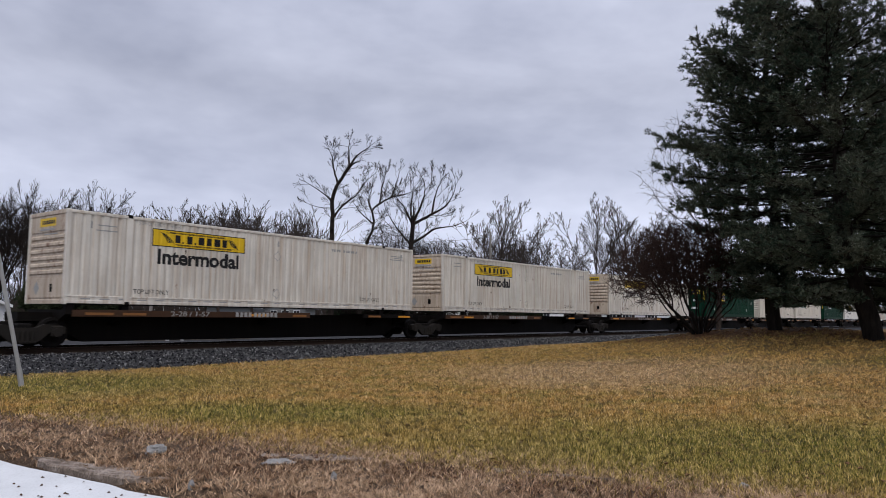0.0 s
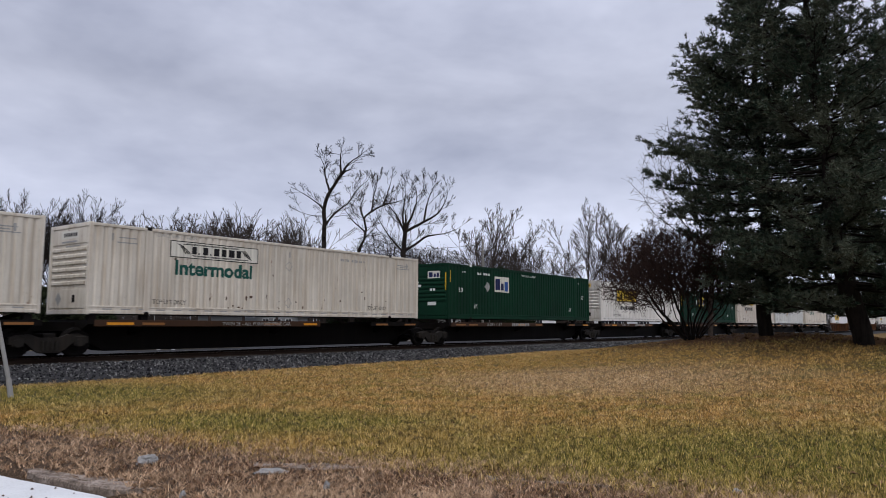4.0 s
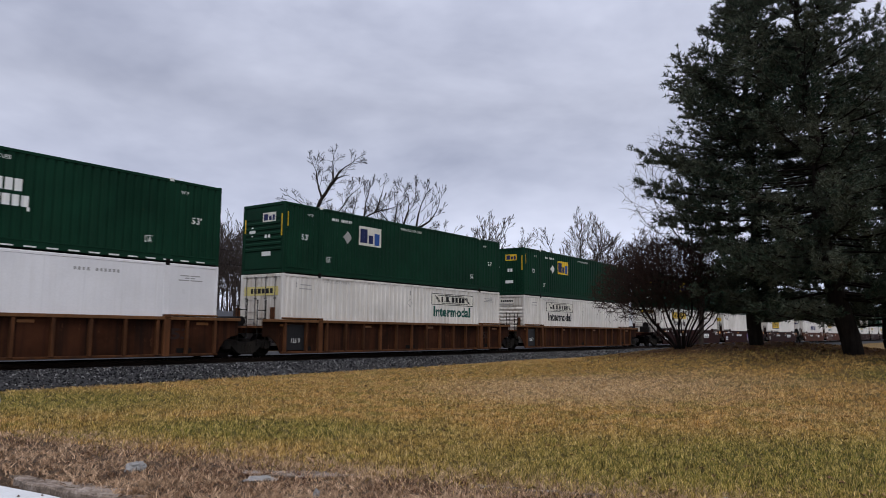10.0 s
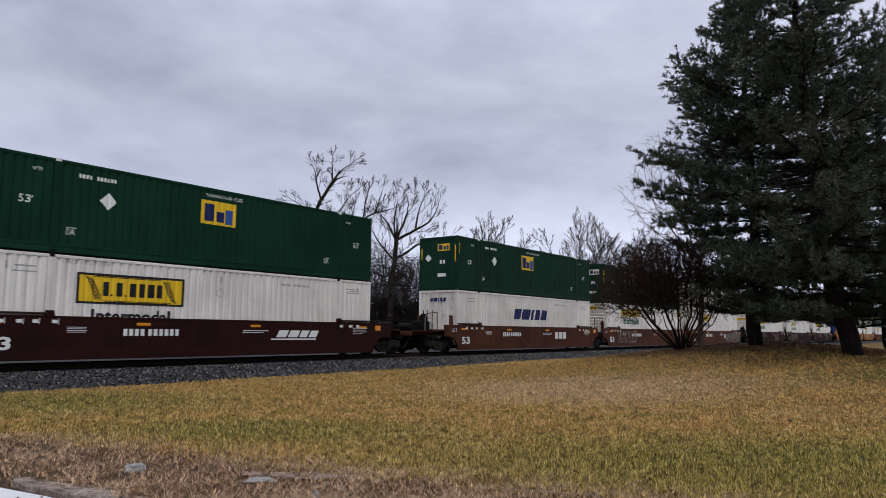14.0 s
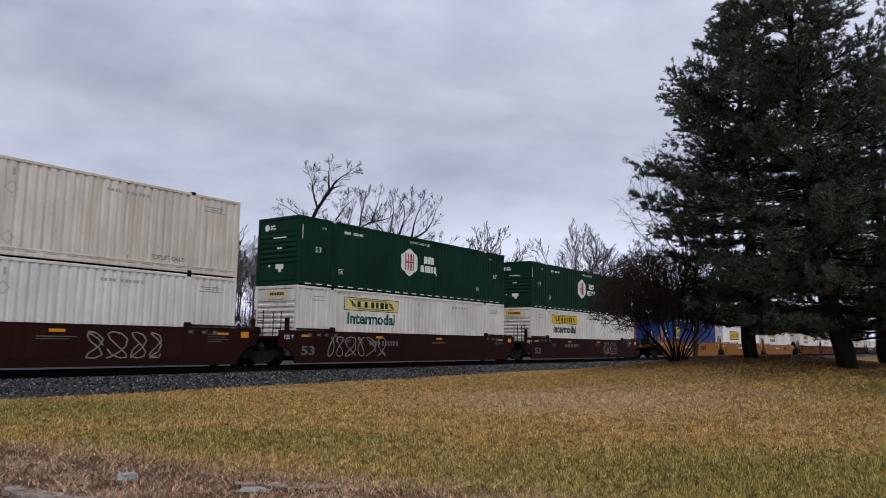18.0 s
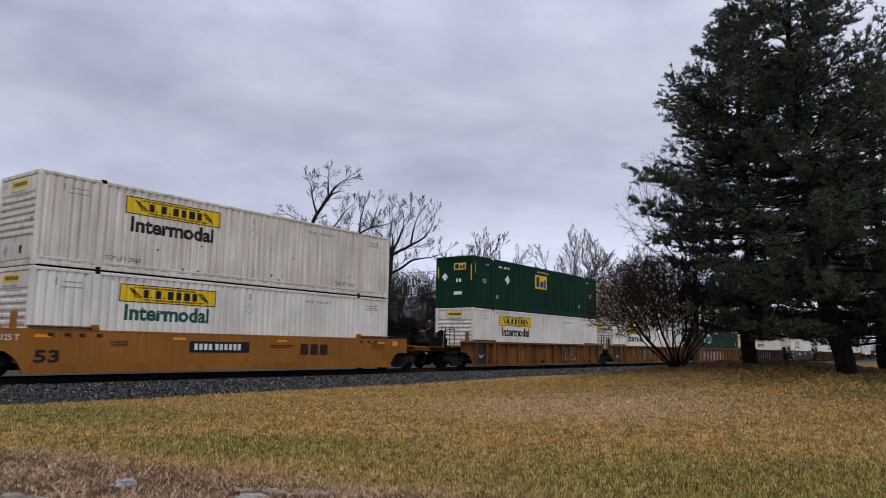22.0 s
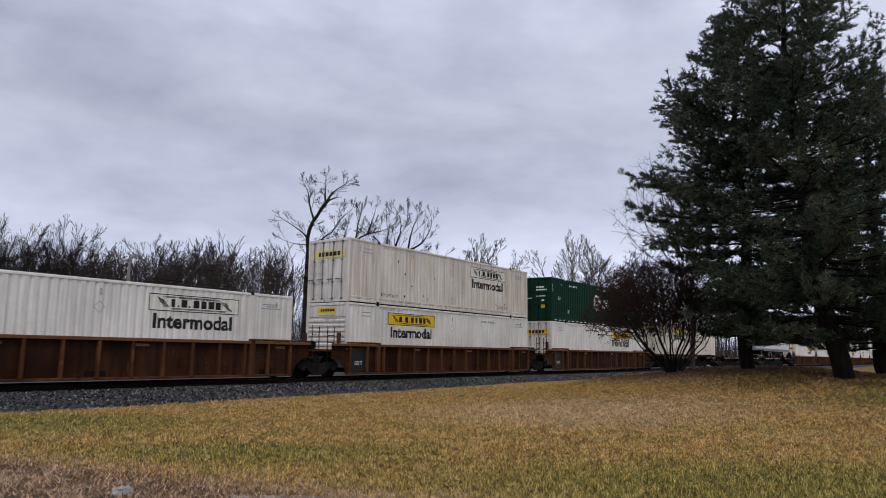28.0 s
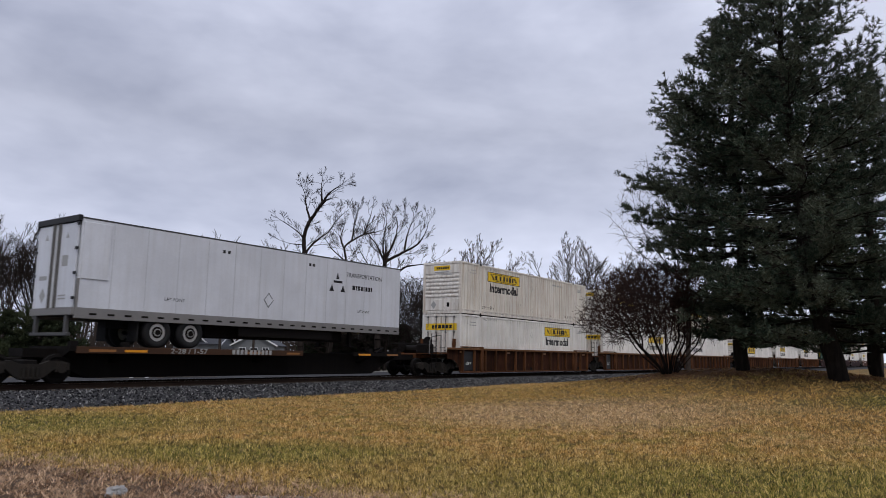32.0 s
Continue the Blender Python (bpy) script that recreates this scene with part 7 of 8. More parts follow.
grown_tree(23.6, 36.5, 422, [(0, 0, -0.3), (0.2, 0, 6.0)], [(0, 0, 12.6, 4.2, 3.5, 5.4, 1)], 900, 0.18, 0.009, "pale bare tree half hidden behind a pine", BARK_FAR, 0.3, 0.44, 1.0, 0.45)


def behind_line(rng, x, y):
    """Keeps a spot of the wood well behind the track: one that falls short moves along the line."""
    if AWAY.x * x + AWAY.y * y > NEAR + 24:
        return x, y
    p = on_line(rng.uniform(110, 400), rng.uniform(26, 62)).translation
    return p.x, p.y


def woods():
    """The far leafless wood as one mass of trunks and twigs."""
    rng = random.Random(77)
    kinds = [tubes(vase_rows(300 + k, 17.5, 3 + k % 3, 0.42 + 0.03 * (k % 4), (8, 30), 0.19, 0.030, 2, 0.05, 0.10, 0.43)[0], 3) for k in range(8)]
    vs, fs, off = [], [], 0
    for i in range(300):
        y = 130 + 70 * (i / 300) ** 1.2
        x, y = behind_line(rng, (rng.uniform(-0.70, -0.16) if i % 5 < 2 else rng.uniform(-0.70, 0.78)) * y, y)
        v, f = kinds[i % 8]
        a = rng.uniform(0, 6.283)
        left = x / y < -0.17
        s = rng.uniform(0.78, 1.08) * (1.0 + 0.006 * (min(y, 200) - 118)) * (1.06 if left else 0.84)
        if -0.17 < x / y < -0.06:
            s *= 0.72
        c, d = math.cos(a), math.sin(a)
        w = np.stack([(v[:, 0] * c - v[:, 1] * d) * s + x, (v[:, 0] * d + v[:, 1] * c) * s + y, v[:, 2] * s], -1)
        vs.append(w)
        fs.append(f + off)
        off += len(v)
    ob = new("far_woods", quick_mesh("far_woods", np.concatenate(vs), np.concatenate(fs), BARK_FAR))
    tagged(ob, "dense leafless grey-brown woods beyond the houses", "woods", kind="stuff")
    # undergrowth at the wood's foot
    vs, fs, off = [], [], 0
    for i in range(1700):
        y = rng.uniform(129, 150) if i < 1200 else rng.uniform(150, 200)
        x, y = behind_line(rng, rng.uniform(-0.72, 0.75) * y, y)
        rows = []
        for k in range(12):
            p = Vector((x + rng.uniform(-1.8, 1.8), y + rng.uniform(-1, 1), 0))
            q = p + Vector((rng.uniform(-1.5, 1.5), rng.uniform(-0.5, 0.5), rng.uniform(1.5, 7.5 if i < 1200 else 11.5)))
            rows.append((*p, *q, 0.042, 0.018))
        v, f = tubes(rows, 3)
        vs.append(v)
        fs.append(f + off)
        off += len(v)
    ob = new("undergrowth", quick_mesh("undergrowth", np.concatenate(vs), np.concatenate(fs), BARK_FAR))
    tagged(ob, "tangled leafless undergrowth at the foot of the woods", "undergrowth", kind="stuff")


woods()

# dark evergreens between the line and the wood
for i, (x, y, h, w, mt, lb) in enumerate(((-10.2, 78, 5.2, 2.0, CEDAR, "dark cedar shrub under bare trees"), (-7.6, 80, 4.6, 1.9, CEDAR, "dark cedar shrub under bare trees"), (-4.0, 79, 4.9, 2.1, CEDAR, "dark cedar shrub under bare trees"), (-1.4, 80, 4.4, 1.8, CEDAR, "dark cedar shrub under bare trees"),
                                          (-29.4, 60, 5.0, 3.0, OLIVE, "rounded olive-green evergreen beside the line"), (-33.2, 61, 4.2, 2.4, OLIVE, "rounded olive-green evergreen beside the line"), (8.0, 92, 8.6, 2.8, CEDAR, "dark cedar tree beside a utility pole"), (11.2, 96, 7.0, 2.4, CEDAR, "dark cedar tree beside a utility pole"))):
    pine(x, y, h, 0.12, 120 + i, [(0.0, w * 0.8), (0.25, w), (0.6, w * 0.8), (0.85, w * 0.45), (1, 0.2)], lb, 5, 0.04, 0.10, 0.36, mt, "evergreen_shrub" if h < 6 else "cedar_tree", 0.5)

# ================= lawn, verge and road =================


def blade_material():
    m, nt, b = material("dry_grass_blades")
    isl = nt.nodes.new("ShaderNodeNewGeometry").outputs["Random Per Island"]
    big = noise_tex(nt, 0.16, 4, 0.6)
    mid = noise_tex(nt, 1.3, 5, 0.65)
    tuft = noise_tex(nt, 9.0, 3, 0.6)
    straw = ramp(nt, isl, [(0.0, (0.07, 0.036, 0.011)), (0.35, (0.47, 0.250, 0.064)), (0.72, (0.79, 0.478, 0.160)), (1.0, (0.93, 0.70, 0.36))])
    green = ramp(nt, isl, [(0.0, (0.022, 0.032, 0.007)), (0.4, (0.160, 0.172, 0.028)), (0.7, (0.43, 0.335, 0.080)), (1.0, (0.84, 0.62, 0.24))])
    pale = ramp(nt, isl, [(0.0, (0.20, 0.115, 0.052)), (0.45, (0.64, 0.415, 0.205)), (1.0, (0.86, 0.65, 0.38))])
    ochre = ramp(nt, isl, [(0.0, (0.18, 0.105, 0.03)), (0.5, (0.52, 0.31, 0.08)), (1.0, (0.70, 0.47, 0.15))])
    col = mixed(nt, ramp(nt, mid, [(0.44, (0, 0, 0)), (0.66, (0.9, 0.9, 0.9))]), straw, green)
    col = mixed(nt, ramp(nt, big, [(0.55, (0, 0, 0)), (0.72, (0.7, 0.7, 0.7))]), col, pale)
    col = mixed(nt, lawn_zone(nt, 9.5, 26.5, 7.0, 5.5, mid, 0.85), col, ochre)
    col = mixed(nt, lawn_zone(nt, 4.4, 20.3, 4.4, 4.0, mid, 0.95), col, pale)
    col = mixed(nt, lawn_zone(nt, 12.0, 17.5, 4.0, 2.2, mid, 0.8), col, straw)
    for g in GREENER:
        col = mixed(nt, lawn_zone(nt, *g, mid, 0.9), col, green)
    col = mixed(nt, ramp(nt, tuft, [(0.37, (0.85, 0.85, 0.85)), (0.5, (0, 0, 0))]), col, (0.06, 0.046, 0.017))
    nt.links.new(col, b.inputs["Base Color"])
    b.inputs["Roughness"].default_value = 0.85
    b.inputs["Specular IOR Level"].default_value = 0.15
    return m


BLADE = blade_material()
DEAD = needle_material("dead_brown_thatch", (0.022, 0.012, 0.008), (0.25, 0.140, 0.080), (0.68, 0.48, 0.31))
LITTER = needle_material("fallen_brown_litter", (0.030, 0.016, 0.008), (0.16, 0.075, 0.03), (0.30, 0.18, 0.085))


def blades(name, count, d0, d1, a0, a1, height, width, mat, keep, seed, label, category, flat=0.6, tuft=7):
    """Grass as single narrow leaves, thicker set towards the eye."""
    r = np.random.RandomState(seed)
    k = max(1, count // tuft)
    d = d0 * (d1 / d0) ** r.rand(k)
    a = np.radians(r.uniform(a0, a1, k))
    away = r.normal(0, flat, (k, 2))
    tall = r.uniform(0.6, 1.35, k)
    x, y = d * np.sin(a), d * np.cos(a)
    wide = np.repeat(0.016 * (1 + 0.06 * (d - d0)), tuft)
    x, y, d, tall = np.repeat(x, tuft) + r.normal(0, 1, k * tuft) * wide, np.repeat(y, tuft) + r.normal(0, 1, k * tuft) * wide, np.repeat(d, tuft), np.repeat(tall, tuft)
    away = np.repeat(away, tuft, 0)
    ok = keep(x, y)
    x, y, d, tall, away = x[ok], y[ok], d[ok], tall[ok], away[ok]
    n = len(x)
    z = np.array([ground_z(p, q) for p, q in zip(x.tolist(), y.tolist())])
    grow_ = 1 + 0.030 * (d - d0)
    h = height * tall * r.uniform(0.55, 1.25, n) * (0.75 + 0.25 * grow_)
    w = width * r.uniform(0.7, 1.3, n) * grow_
    t = r.uniform(0, 6.283, n)
    lean = (away * 0.7 + r.normal(0, flat * 0.6, (n, 2))) * h[:, None]
    p0 = np.stack([x - np.cos(t) * w / 2, y - np.sin(t) * w / 2, z - 0.01], -1)
    p1 = np.stack([x + np.cos(t) * w / 2, y + np.sin(t) * w / 2, z - 0.01], -1)
    p2 = np.stack([x + lean[:, 0], y + lean[:, 1], z + h], -1)
    v = np.stack([p0, p1, p2], 1).reshape(-1, 3)
    ob = new(name, quick_mesh(name, v, np.arange(3 * n).reshape(-1, 3), mat))
    tagged(ob, label, category, kind="stuff")


def away_of(x, y):
    return AWAY.x * x + AWAY.y * y


def on_mound(x, y):
    return np.minimum(np.hypot(x - 13.4, (y - 30.2) * 1.15), 5.4 * np.hypot((x - 18.5) / 5.6, (y - 25.8) / 2.3))


rough = np.random.RandomState(8)
lawn_ok = lambda x, y: (verge(x, y) > 0.15 + rough.normal(0, 0.35, len(x))) & (away_of(x, y) < 20.2) & (on_mound(x, y) > 5.2 + rough.normal(0, 0.9, len(x)))
blades("lawn_grass", 900000, 6.3, 42, -40, 37, 0.050, 0.0085, BLADE, lawn_ok, 41, "short dry lawn grass, straw mixed with green", "grass")
verge_ok = lambda x, y: (verge(x, y) < 0.5 + rough.normal(0, 0.35, len(x))) & ((x + 4.68) * 0.537 + (y - 8.35) * 0.843 > 0.02)
blades("verge_thatch", 170000, 5.6, 13, -42, 30, 0.045, 0.012, DEAD, verge_ok, 43, "matted dead brown grass along the road verge", "grass", 1.1)
litter_ok = lambda x, y: on_mound(x, y) < 6.2 + rough.normal(0, 0.8, len(x))
blades("needle_litter", 30000, 17, 42, 5, 40, 0.05, 0.05, LITTER, litter_ok, 47, "brown fallen needles and leaves under the conifers", "litter", 1.3)
toe_ok = lambda x, y: (away_of(x, y) > 19.6) & (away_of(x, y) < 20.55 + 0.0 * x) & (x < 14)
blades("track_edge_grass", 22000, 18, 60, -42, 25, 0.085, 0.022, DEAD, toe_ok, 48, "dry grass fringe along the ballast", "grass", 0.7)


def fallen_leaves():
    """Curled brown leaves, strewn singly over the lawn and the verge."""
    r = np.random.RandomState(61)
    n = 560
    d = 6.2 * (26 / 6.2) ** r.rand(n)
    a = np.radians(r.uniform(-38, 36, n))
    x, y = d * np.sin(a), d * np.cos(a)
    ok = (away_of(x, y) < 20) & ((x + 4.68) * 0.537 + (y - 8.35) * 0.843 > 0.1)
    x, y = x[ok], y[ok]
    n = len(x)
    z = np.array([ground_z(p, q) for p, q in zip(x.tolist(), y.tolist())]) + r.uniform(0.01, 0.03, n)
    k, t = r.uniform(0.022, 0.048, n), r.uniform(0, 6.283, n)
    base = np.array([(-1.2, 0, 0.1), (0, -0.6, 0.5), (1.2, 0, 0.2), (0, 0.6, 0.45), (0, 0, 0)])
    v = base[None] * r.uniform(0.6, 1.3, (n, 5, 3))
    c, s_ = np.cos(t)[:, None], np.sin(t)[:, None]
    v = np.stack([v[..., 0] * c - v[..., 1] * s_, v[..., 0] * s_ + v[..., 1] * c, v[..., 2]], -1) * k[:, None, None] + np.stack([x, y, z], -1)[:, None]
    f = np.array([(0, 1, 4), (1, 2, 4), (2, 3, 4), (3, 0, 4)])[None] + (np.arange(n) * 5)[:, None, None]
    ob = new("fallen_leaves", quick_mesh("fallen_leaves", v.reshape(-1, 3), f.reshape(-1, 3), LEAF))
    tagged(ob, "curled dead brown leaves strewn over the grass", "leaves", kind="stuff")


LEAF = needle_material("dead_brown_leaves", (0.060, 0.026, 0.014), (0.14, 0.065, 0.032), (0.30, 0.17, 0.09))
fallen_leaves()


def concrete():
    m, nt, b = material("pale_concrete_road")
    n1, n2 = noise_tex(nt, 1.2, 5, 0.6), noise_tex(nt, 45, 4, 0.7)
    col = ramp(nt, n1, [(0.3, (0.52, 0.53, 0.54)), (0.7, (0.64, 0.65, 0.66))])
    col = mixed(nt, ramp(nt, n2, [(0.3, (0.35, 0.35, 0.35)), (0.5, (0, 0, 0))]), col, (0.30, 0.29, 0.28))
    nt.links.new(col, b.inputs["Base Color"])
    b.inputs["Roughness"].default_value = 0.6
    bumped(nt, b, n2, 0.25, 0.006)
    return m


CONCRETE = concrete()


def make_road():
    """The pale road that runs past the near corner of the lawn; its edge is uneven."""
    r = random.Random(3)
    e = Vector((0.843, -0.537, 0))
    nrm = Vector((0.537, 0.843, 0))
    o = Vector((-4.68, 8.35, 0))
    near, far = [], []
    for i in range(-60, 90):
        s = i * 0.35
        k = 0.05 * noise.noise((s * 1.7, 0, 0)) + 0.02 * r.uniform(-1, 1)
        near.append(o + e * s - nrm * (0.10 + k))
        far.append(o + e * s - nrm * 5.6)
    v = [(p.x, p.y, -0.075) for p in near] + [(p.x, p.y, -0.09) for p in far]
    n = len(near)
    f = [(i, i + n, i + n + 1, i + 1) for i in range(n - 1)]
    ob = new("road", quick_mesh("road", v, f, CONCRETE))
    tagged(ob, "pale worn concrete road at the lawn's edge", "road", kind="structure")
    # crumbs of gravel and leaf on the road
    rr = np.random.RandomState(5)
    k = 260
    s, d = rr.uniform(-4, 6, k), rr.uniform(0.05, 2.2, k) ** 1.3
    c = np.array([tuple(o + e * a - nrm * (0.12 + b)) for a, b in zip(s, d)])
    c[:, 2] = -0.068
    q = np.array([(-1, -1, -0.5), (1, -1, -0.5), (1, 1, -0.5), (-1, 1, -0.5), (0, 0, 0.8)]) * 0.011
    vv = (q[None] * rr.uniform(0.5, 1.5, (k, 5, 1)) + c[:, None]).reshape(-1, 3)
    ff = (np.array([(0, 1, 4), (1, 2, 4), (2, 3, 4), (3, 0, 4)])[None] + (np.arange(k) * 5)[:, None, None]).reshape(-1, 3)
    ob = new("road_grit", quick_mesh("road_grit", vv, ff, RUSTSPOT))
    tagged(ob, "dark crumbs of soil and leaf on the road", "grit", kind="stuff")


make_road()


def rock(name, x, y, size, seed, mat, label, flat=1.0, sink=0.25):
    bm = bmesh.new()
    bmesh.ops.create_icosphere(bm, subdivisions=3, radius=1)
    for v in bm.verts:
        d = 1 + 0.42 * noise.noise(v.co * 1.3 + Vector((seed, 0, 0))) + 0.26 * noise.noise(v.co * 3.7 + Vector((0, seed, 0)))
        v.co = Vector((v.co.x * size[0], v.co.y * size[1], v.co.z * size[2])) * d
    ob = part(name, bm, mat, None, m=pose(x, y, ground_z(x, y) + size[2] * (1 - sink) * 0.6, 0, 0, seed * 37))
    tagged(ob, label, "rock")
    return ob


PALEROCK = stone_material("pale_grey_rock", (0.20, 0.195, 0.19), (0.52, 0.505, 0.48), 16)
def worn_slab():
    m, nt, b = material("brown_grey_stone_slab")
    n1, n2 = noise_tex(nt, 3.5, 6, 0.7), noise_tex(nt, 40, 4, 0.7)
    col = ramp(nt, n1, [(0.36, (0.07, 0.048, 0.034)), (0.5, (0.21, 0.16, 0.125)), (0.66, (0.36, 0.30, 0.255))])
    col = mixed(nt, ramp(nt, n2, [(0.34, (0.8, 0.8, 0.8)), (0.52, (0, 0, 0))]), col, (0.05, 0.035, 0.025))
    nt.links.new(col, b.inputs["Base Color"])
    b.inputs["Roughness"].default_value = 0.9
    bumped(nt, b, n2, 0.8, 0.02)
    return m


SLAB = worn_slab()
rock("rock", -3.28, 8.58, (0.13, 0.09, 0.075), 2, PALEROCK, "fist-sized pale grey rock on the dead grass")
rock("rock", -1.75, 8.05, (0.16, 0.12, 0.04), 5, PALEROCK, "flat pale grey rock sunk in the dead grass", sink=0.5)
rock("rock", -1.05, 7.34, (0.045, 0.03, 0.05), 7, PALEROCK, "small pale pebble standing in the dead grass")
rock("rock", -2.35, 7.05, (0.035, 0.03, 0.05), 8, PALEROCK, "small pale pebble near the road edge")
rock("rock", 2.9, 7.15, (0.05, 0.045, 0.03), 9, PALEROCK, "small pale pebble in the grass")


def slab(points, seed, label):
    """A broken flat stone lying in the verge."""
    bm = bmesh.new()
    cx = sum(p[0] for p in points) / len(points)
    cy = sum(p[1] for p in points) / len(points)
    rim = []
    for i, (x, y) in enumerate(points):
        nx, ny = points[(i + 1) % len(points)]
        for k in range(5):
            f = k / 5
            j = 0.05 * noise.noise((i * 3.1 + k * 0.7, seed, 0))
            rim.append((x + (nx - x) * f + j, y + (ny - y) * f + j * 0.7))
    rings = []
    for k, g in enumerate((1.0, 0.93, 0.7, 0.4)):
        rings.append([bm.verts.new(((x - cx) * g, (y - cy) * g, (0.0 if k == 0 else 0.016) + 0.030 * noise.noise((x * g * 4, y * g * 4, seed)) + 0.012 * noise.noise((x * g * 13, y * g * 13, seed)))) for x, y in rim])
    bot = [bm.verts.new((x - cx, y - cy, -0.1)) for x, y in rim]
    bm.faces.new(rings[-1])
    n = len(rim)
    for lo, hi in zip([bot] + rings, rings):
        for i in range(n):
            bm.faces.new((lo[i], lo[(i + 1) % n], hi[(i + 1) % n], hi[i]))
    bmesh.ops.recalc_face_normals(bm, faces=bm.faces)
    ob = part("stone_slab", bm, SLAB, None, m=pose(cx, cy, ground_z(cx, cy) - 0.002))
    tagged(ob, label, "stone slab")


slab([(-4.6, 8.42), (-3.7, 8.05), (-2.45, 7.62), (-2.7, 7.36), (-3.3, 7.45), (-4.2, 8.0)], 1, "broken brown-grey stone slab along the road edge")
slab([(-2.15, 8.62), (-0.85, 8.5), (-0.55, 8.32), (-1.4, 8.2), (-2.0, 8.3)], 2, "thin weathered stone slab sunk in the verge")
slab([(0.5, 7.9), (1.6, 7.45), (1.75, 7.32), (0.55, 7.72)], 3, "narrow weathered kerb stone sunk in the verge")

# a leaning metal post at the lawn's edge
POSTMAT = steel("galvanised_post", (0.26, 0.26, 0.25), 0.25, 0.3, 0.5)
post = thing("leaning_post", "leaning galvanised metal post standing in the lawn", "post", m=pose(-9.08, 15.86, 0))
part("shaft", rod(bmesh.new(), (0, 0, 0.35), (-0.74, 0.05, 3.2), 0.045, 0.045, 12), POSTMAT, post)
part("collar", rod(bmesh.new(), (0.09, -0.01, -0.1), (-0.01, 0, 0.4), 0.06, 0.055, 12), POSTMAT, post, "dented sleeve at the post's foot")

# ================= beyond the line =================
SIDING_W = plain("white_house_siding", (0.70, 0.71, 0.72), 0.6, var=0.06)
SIDING_G = plain("grey_house_siding", (0.20, 0.21, 0.215), 0.6, var=0.08)
ROOF_G = plain("grey_shingle_roof", (0.13, 0.135, 0.15), 0.85, var=0.25, scale=5)
ROOF_D = plain("dark_shingle_roof", (0.05, 0.052, 0.06), 0.85, var=0.25, scale=5)
ROOF_P = plain("pale_metal_roof", (0.42, 0.45, 0.48), 0.45, var=0.08, scale=2)
TRIM = plain("white_house_trim", (0.74, 0.74, 0.74), 0.5, var=0.04)
m_, nt_, b_ = material("dark_window_glass")
b_.inputs["Base Color"].default_value = (0.02, 0.024, 0.03, 1)
b_.inputs["Roughness"].default_value = 0.08
PANE = m_
POLEWOOD = plain("grey_weathered_pole_wood", (0.19, 0.175, 0.16), 0.85, var=0.2, scale=3)


def window(parent, x, z, w, h, y):
    fr = part("window", boxed(x - w / 2, x + w / 2, y - 0.05, y + 0.03, z, z + h, 0.01), TRIM, parent)
    part("pane", boxed(x - w / 2 + 0.08, x + w / 2 - 0.08, y - 0.062, y - 0.04, z + 0.08, z + h - 0.08), PANE, fr)
    part("glazing_bar", boxed(x - 0.02, x + 0.02, y - 0.07, y - 0.055, z + 0.08, z + h - 0.08), TRIM, fr)


def gabled(name, x, y, turn, w, depth, eaves, apex, wall, roof, label, wins=(), shutters=False):
    """A small house: its gable faces the line."""
    c = thing(name, label, "house", m=pose(x, y, 0, 0, 0, turn))
    bm = bmesh.new()
    prism(bm, [(-w / 2, 0), (w / 2, 0), (w / 2, eaves), (0, apex), (-w / 2, eaves)], 0, depth)
    wl = part("wall", bm, wall, c)
    for k in range(int(apex / 0.3)):
        z = 0.3 + k * 0.3
        half = w / 2 if z < eaves else w / 2 * (apex - z) / (apex - eaves)
        if half > 0.2:
            part("clapboard", boxed(-half, half, -0.018, 0.0, z - 0.03, z + 0.012), wall, wl)
    for s in (-1, 1):
        t = 0.14
        o = [(0, apex + t), (s * (w / 2 + 0.35), eaves + t - 0.35 * (apex - eaves) / (w / 2)), (s * (w / 2 + 0.35), eaves - 0.02 - 0.35 * (apex - eaves) / (w / 2)), (0, apex - 0.02)]
        part("roof", prism(bmesh.new(), o, -0.4, depth + 0.4), roof, c)
        o2 = [(0, apex + t + 0.02), (s * (w / 2 + 0.37), eaves + t + 0.02 - 0.35 * (apex - eaves) / (w / 2)), (s * (w / 2 + 0.37), eaves - 0.08 - 0.35 * (apex - eaves) / (w / 2)), (0, apex - 0.1)]
        part("bargeboard", prism(bmesh.new(), o2, -0.44, -0.40), TRIM, c)
    for wx, wz, ww, wh in wins:
        window(c, wx, wz, ww, wh, 0)
        if shutters:
            for s in (-1, 1):
                part("shutter", boxed(wx + s * (ww / 2 + 0.18) - 0.16, wx + s * (ww / 2 + 0.18) + 0.16, -0.05, 0.0, wz, wz + wh), ROOF_D, c)
    return c


gabled("house", 2.0, 120, 0, 4.6, 9, 4.4, 6.5, SIDING_W, ROOF_G, "white clapboard house with grey gabled roof", [(-0.1, 3.0, 1.1, 1.6)], True)
gabled("house", -2.4, 124, 90, 7.0, 8, 3.4, 6.0, SIDING_W, ROOF_G, "white side wing of a clapboard house")
gabled("shed", 16.1, 110, -6, 4.2, 6, 2.9, 4.5, SIDING_W, ROOF_G, "small white shed with grey gabled roof", [(-0.4, 1.3, 1.0, 1.3)])
gabled("house", -33.0, 110, 4, 4.8, 10, 2.9, 4.7, SIDING_G, ROOF_D, "low grey house with dark roof and white bargeboards", [(-1.2, 1.3, 0.8, 1.2), (1.0, 1.3, 0.8, 1.2)])
gabled("house", -23.6, 110, 2, 6.2, 10, 2.7, 4.4, SIDING_G, ROOF_D, "low grey house with white gable vent and windows", [(-1.7, 1.2, 1.0, 1.1), (0, 1.2, 1.2, 1.1), (1.7, 1.2, 1.0, 1.1)])
part_link = gabled("house", -28.6, 114, 90, 9.0, 6, 2.7, 4.3, SIDING_G, ROOF_D, "dark-roofed link between two grey house gables")
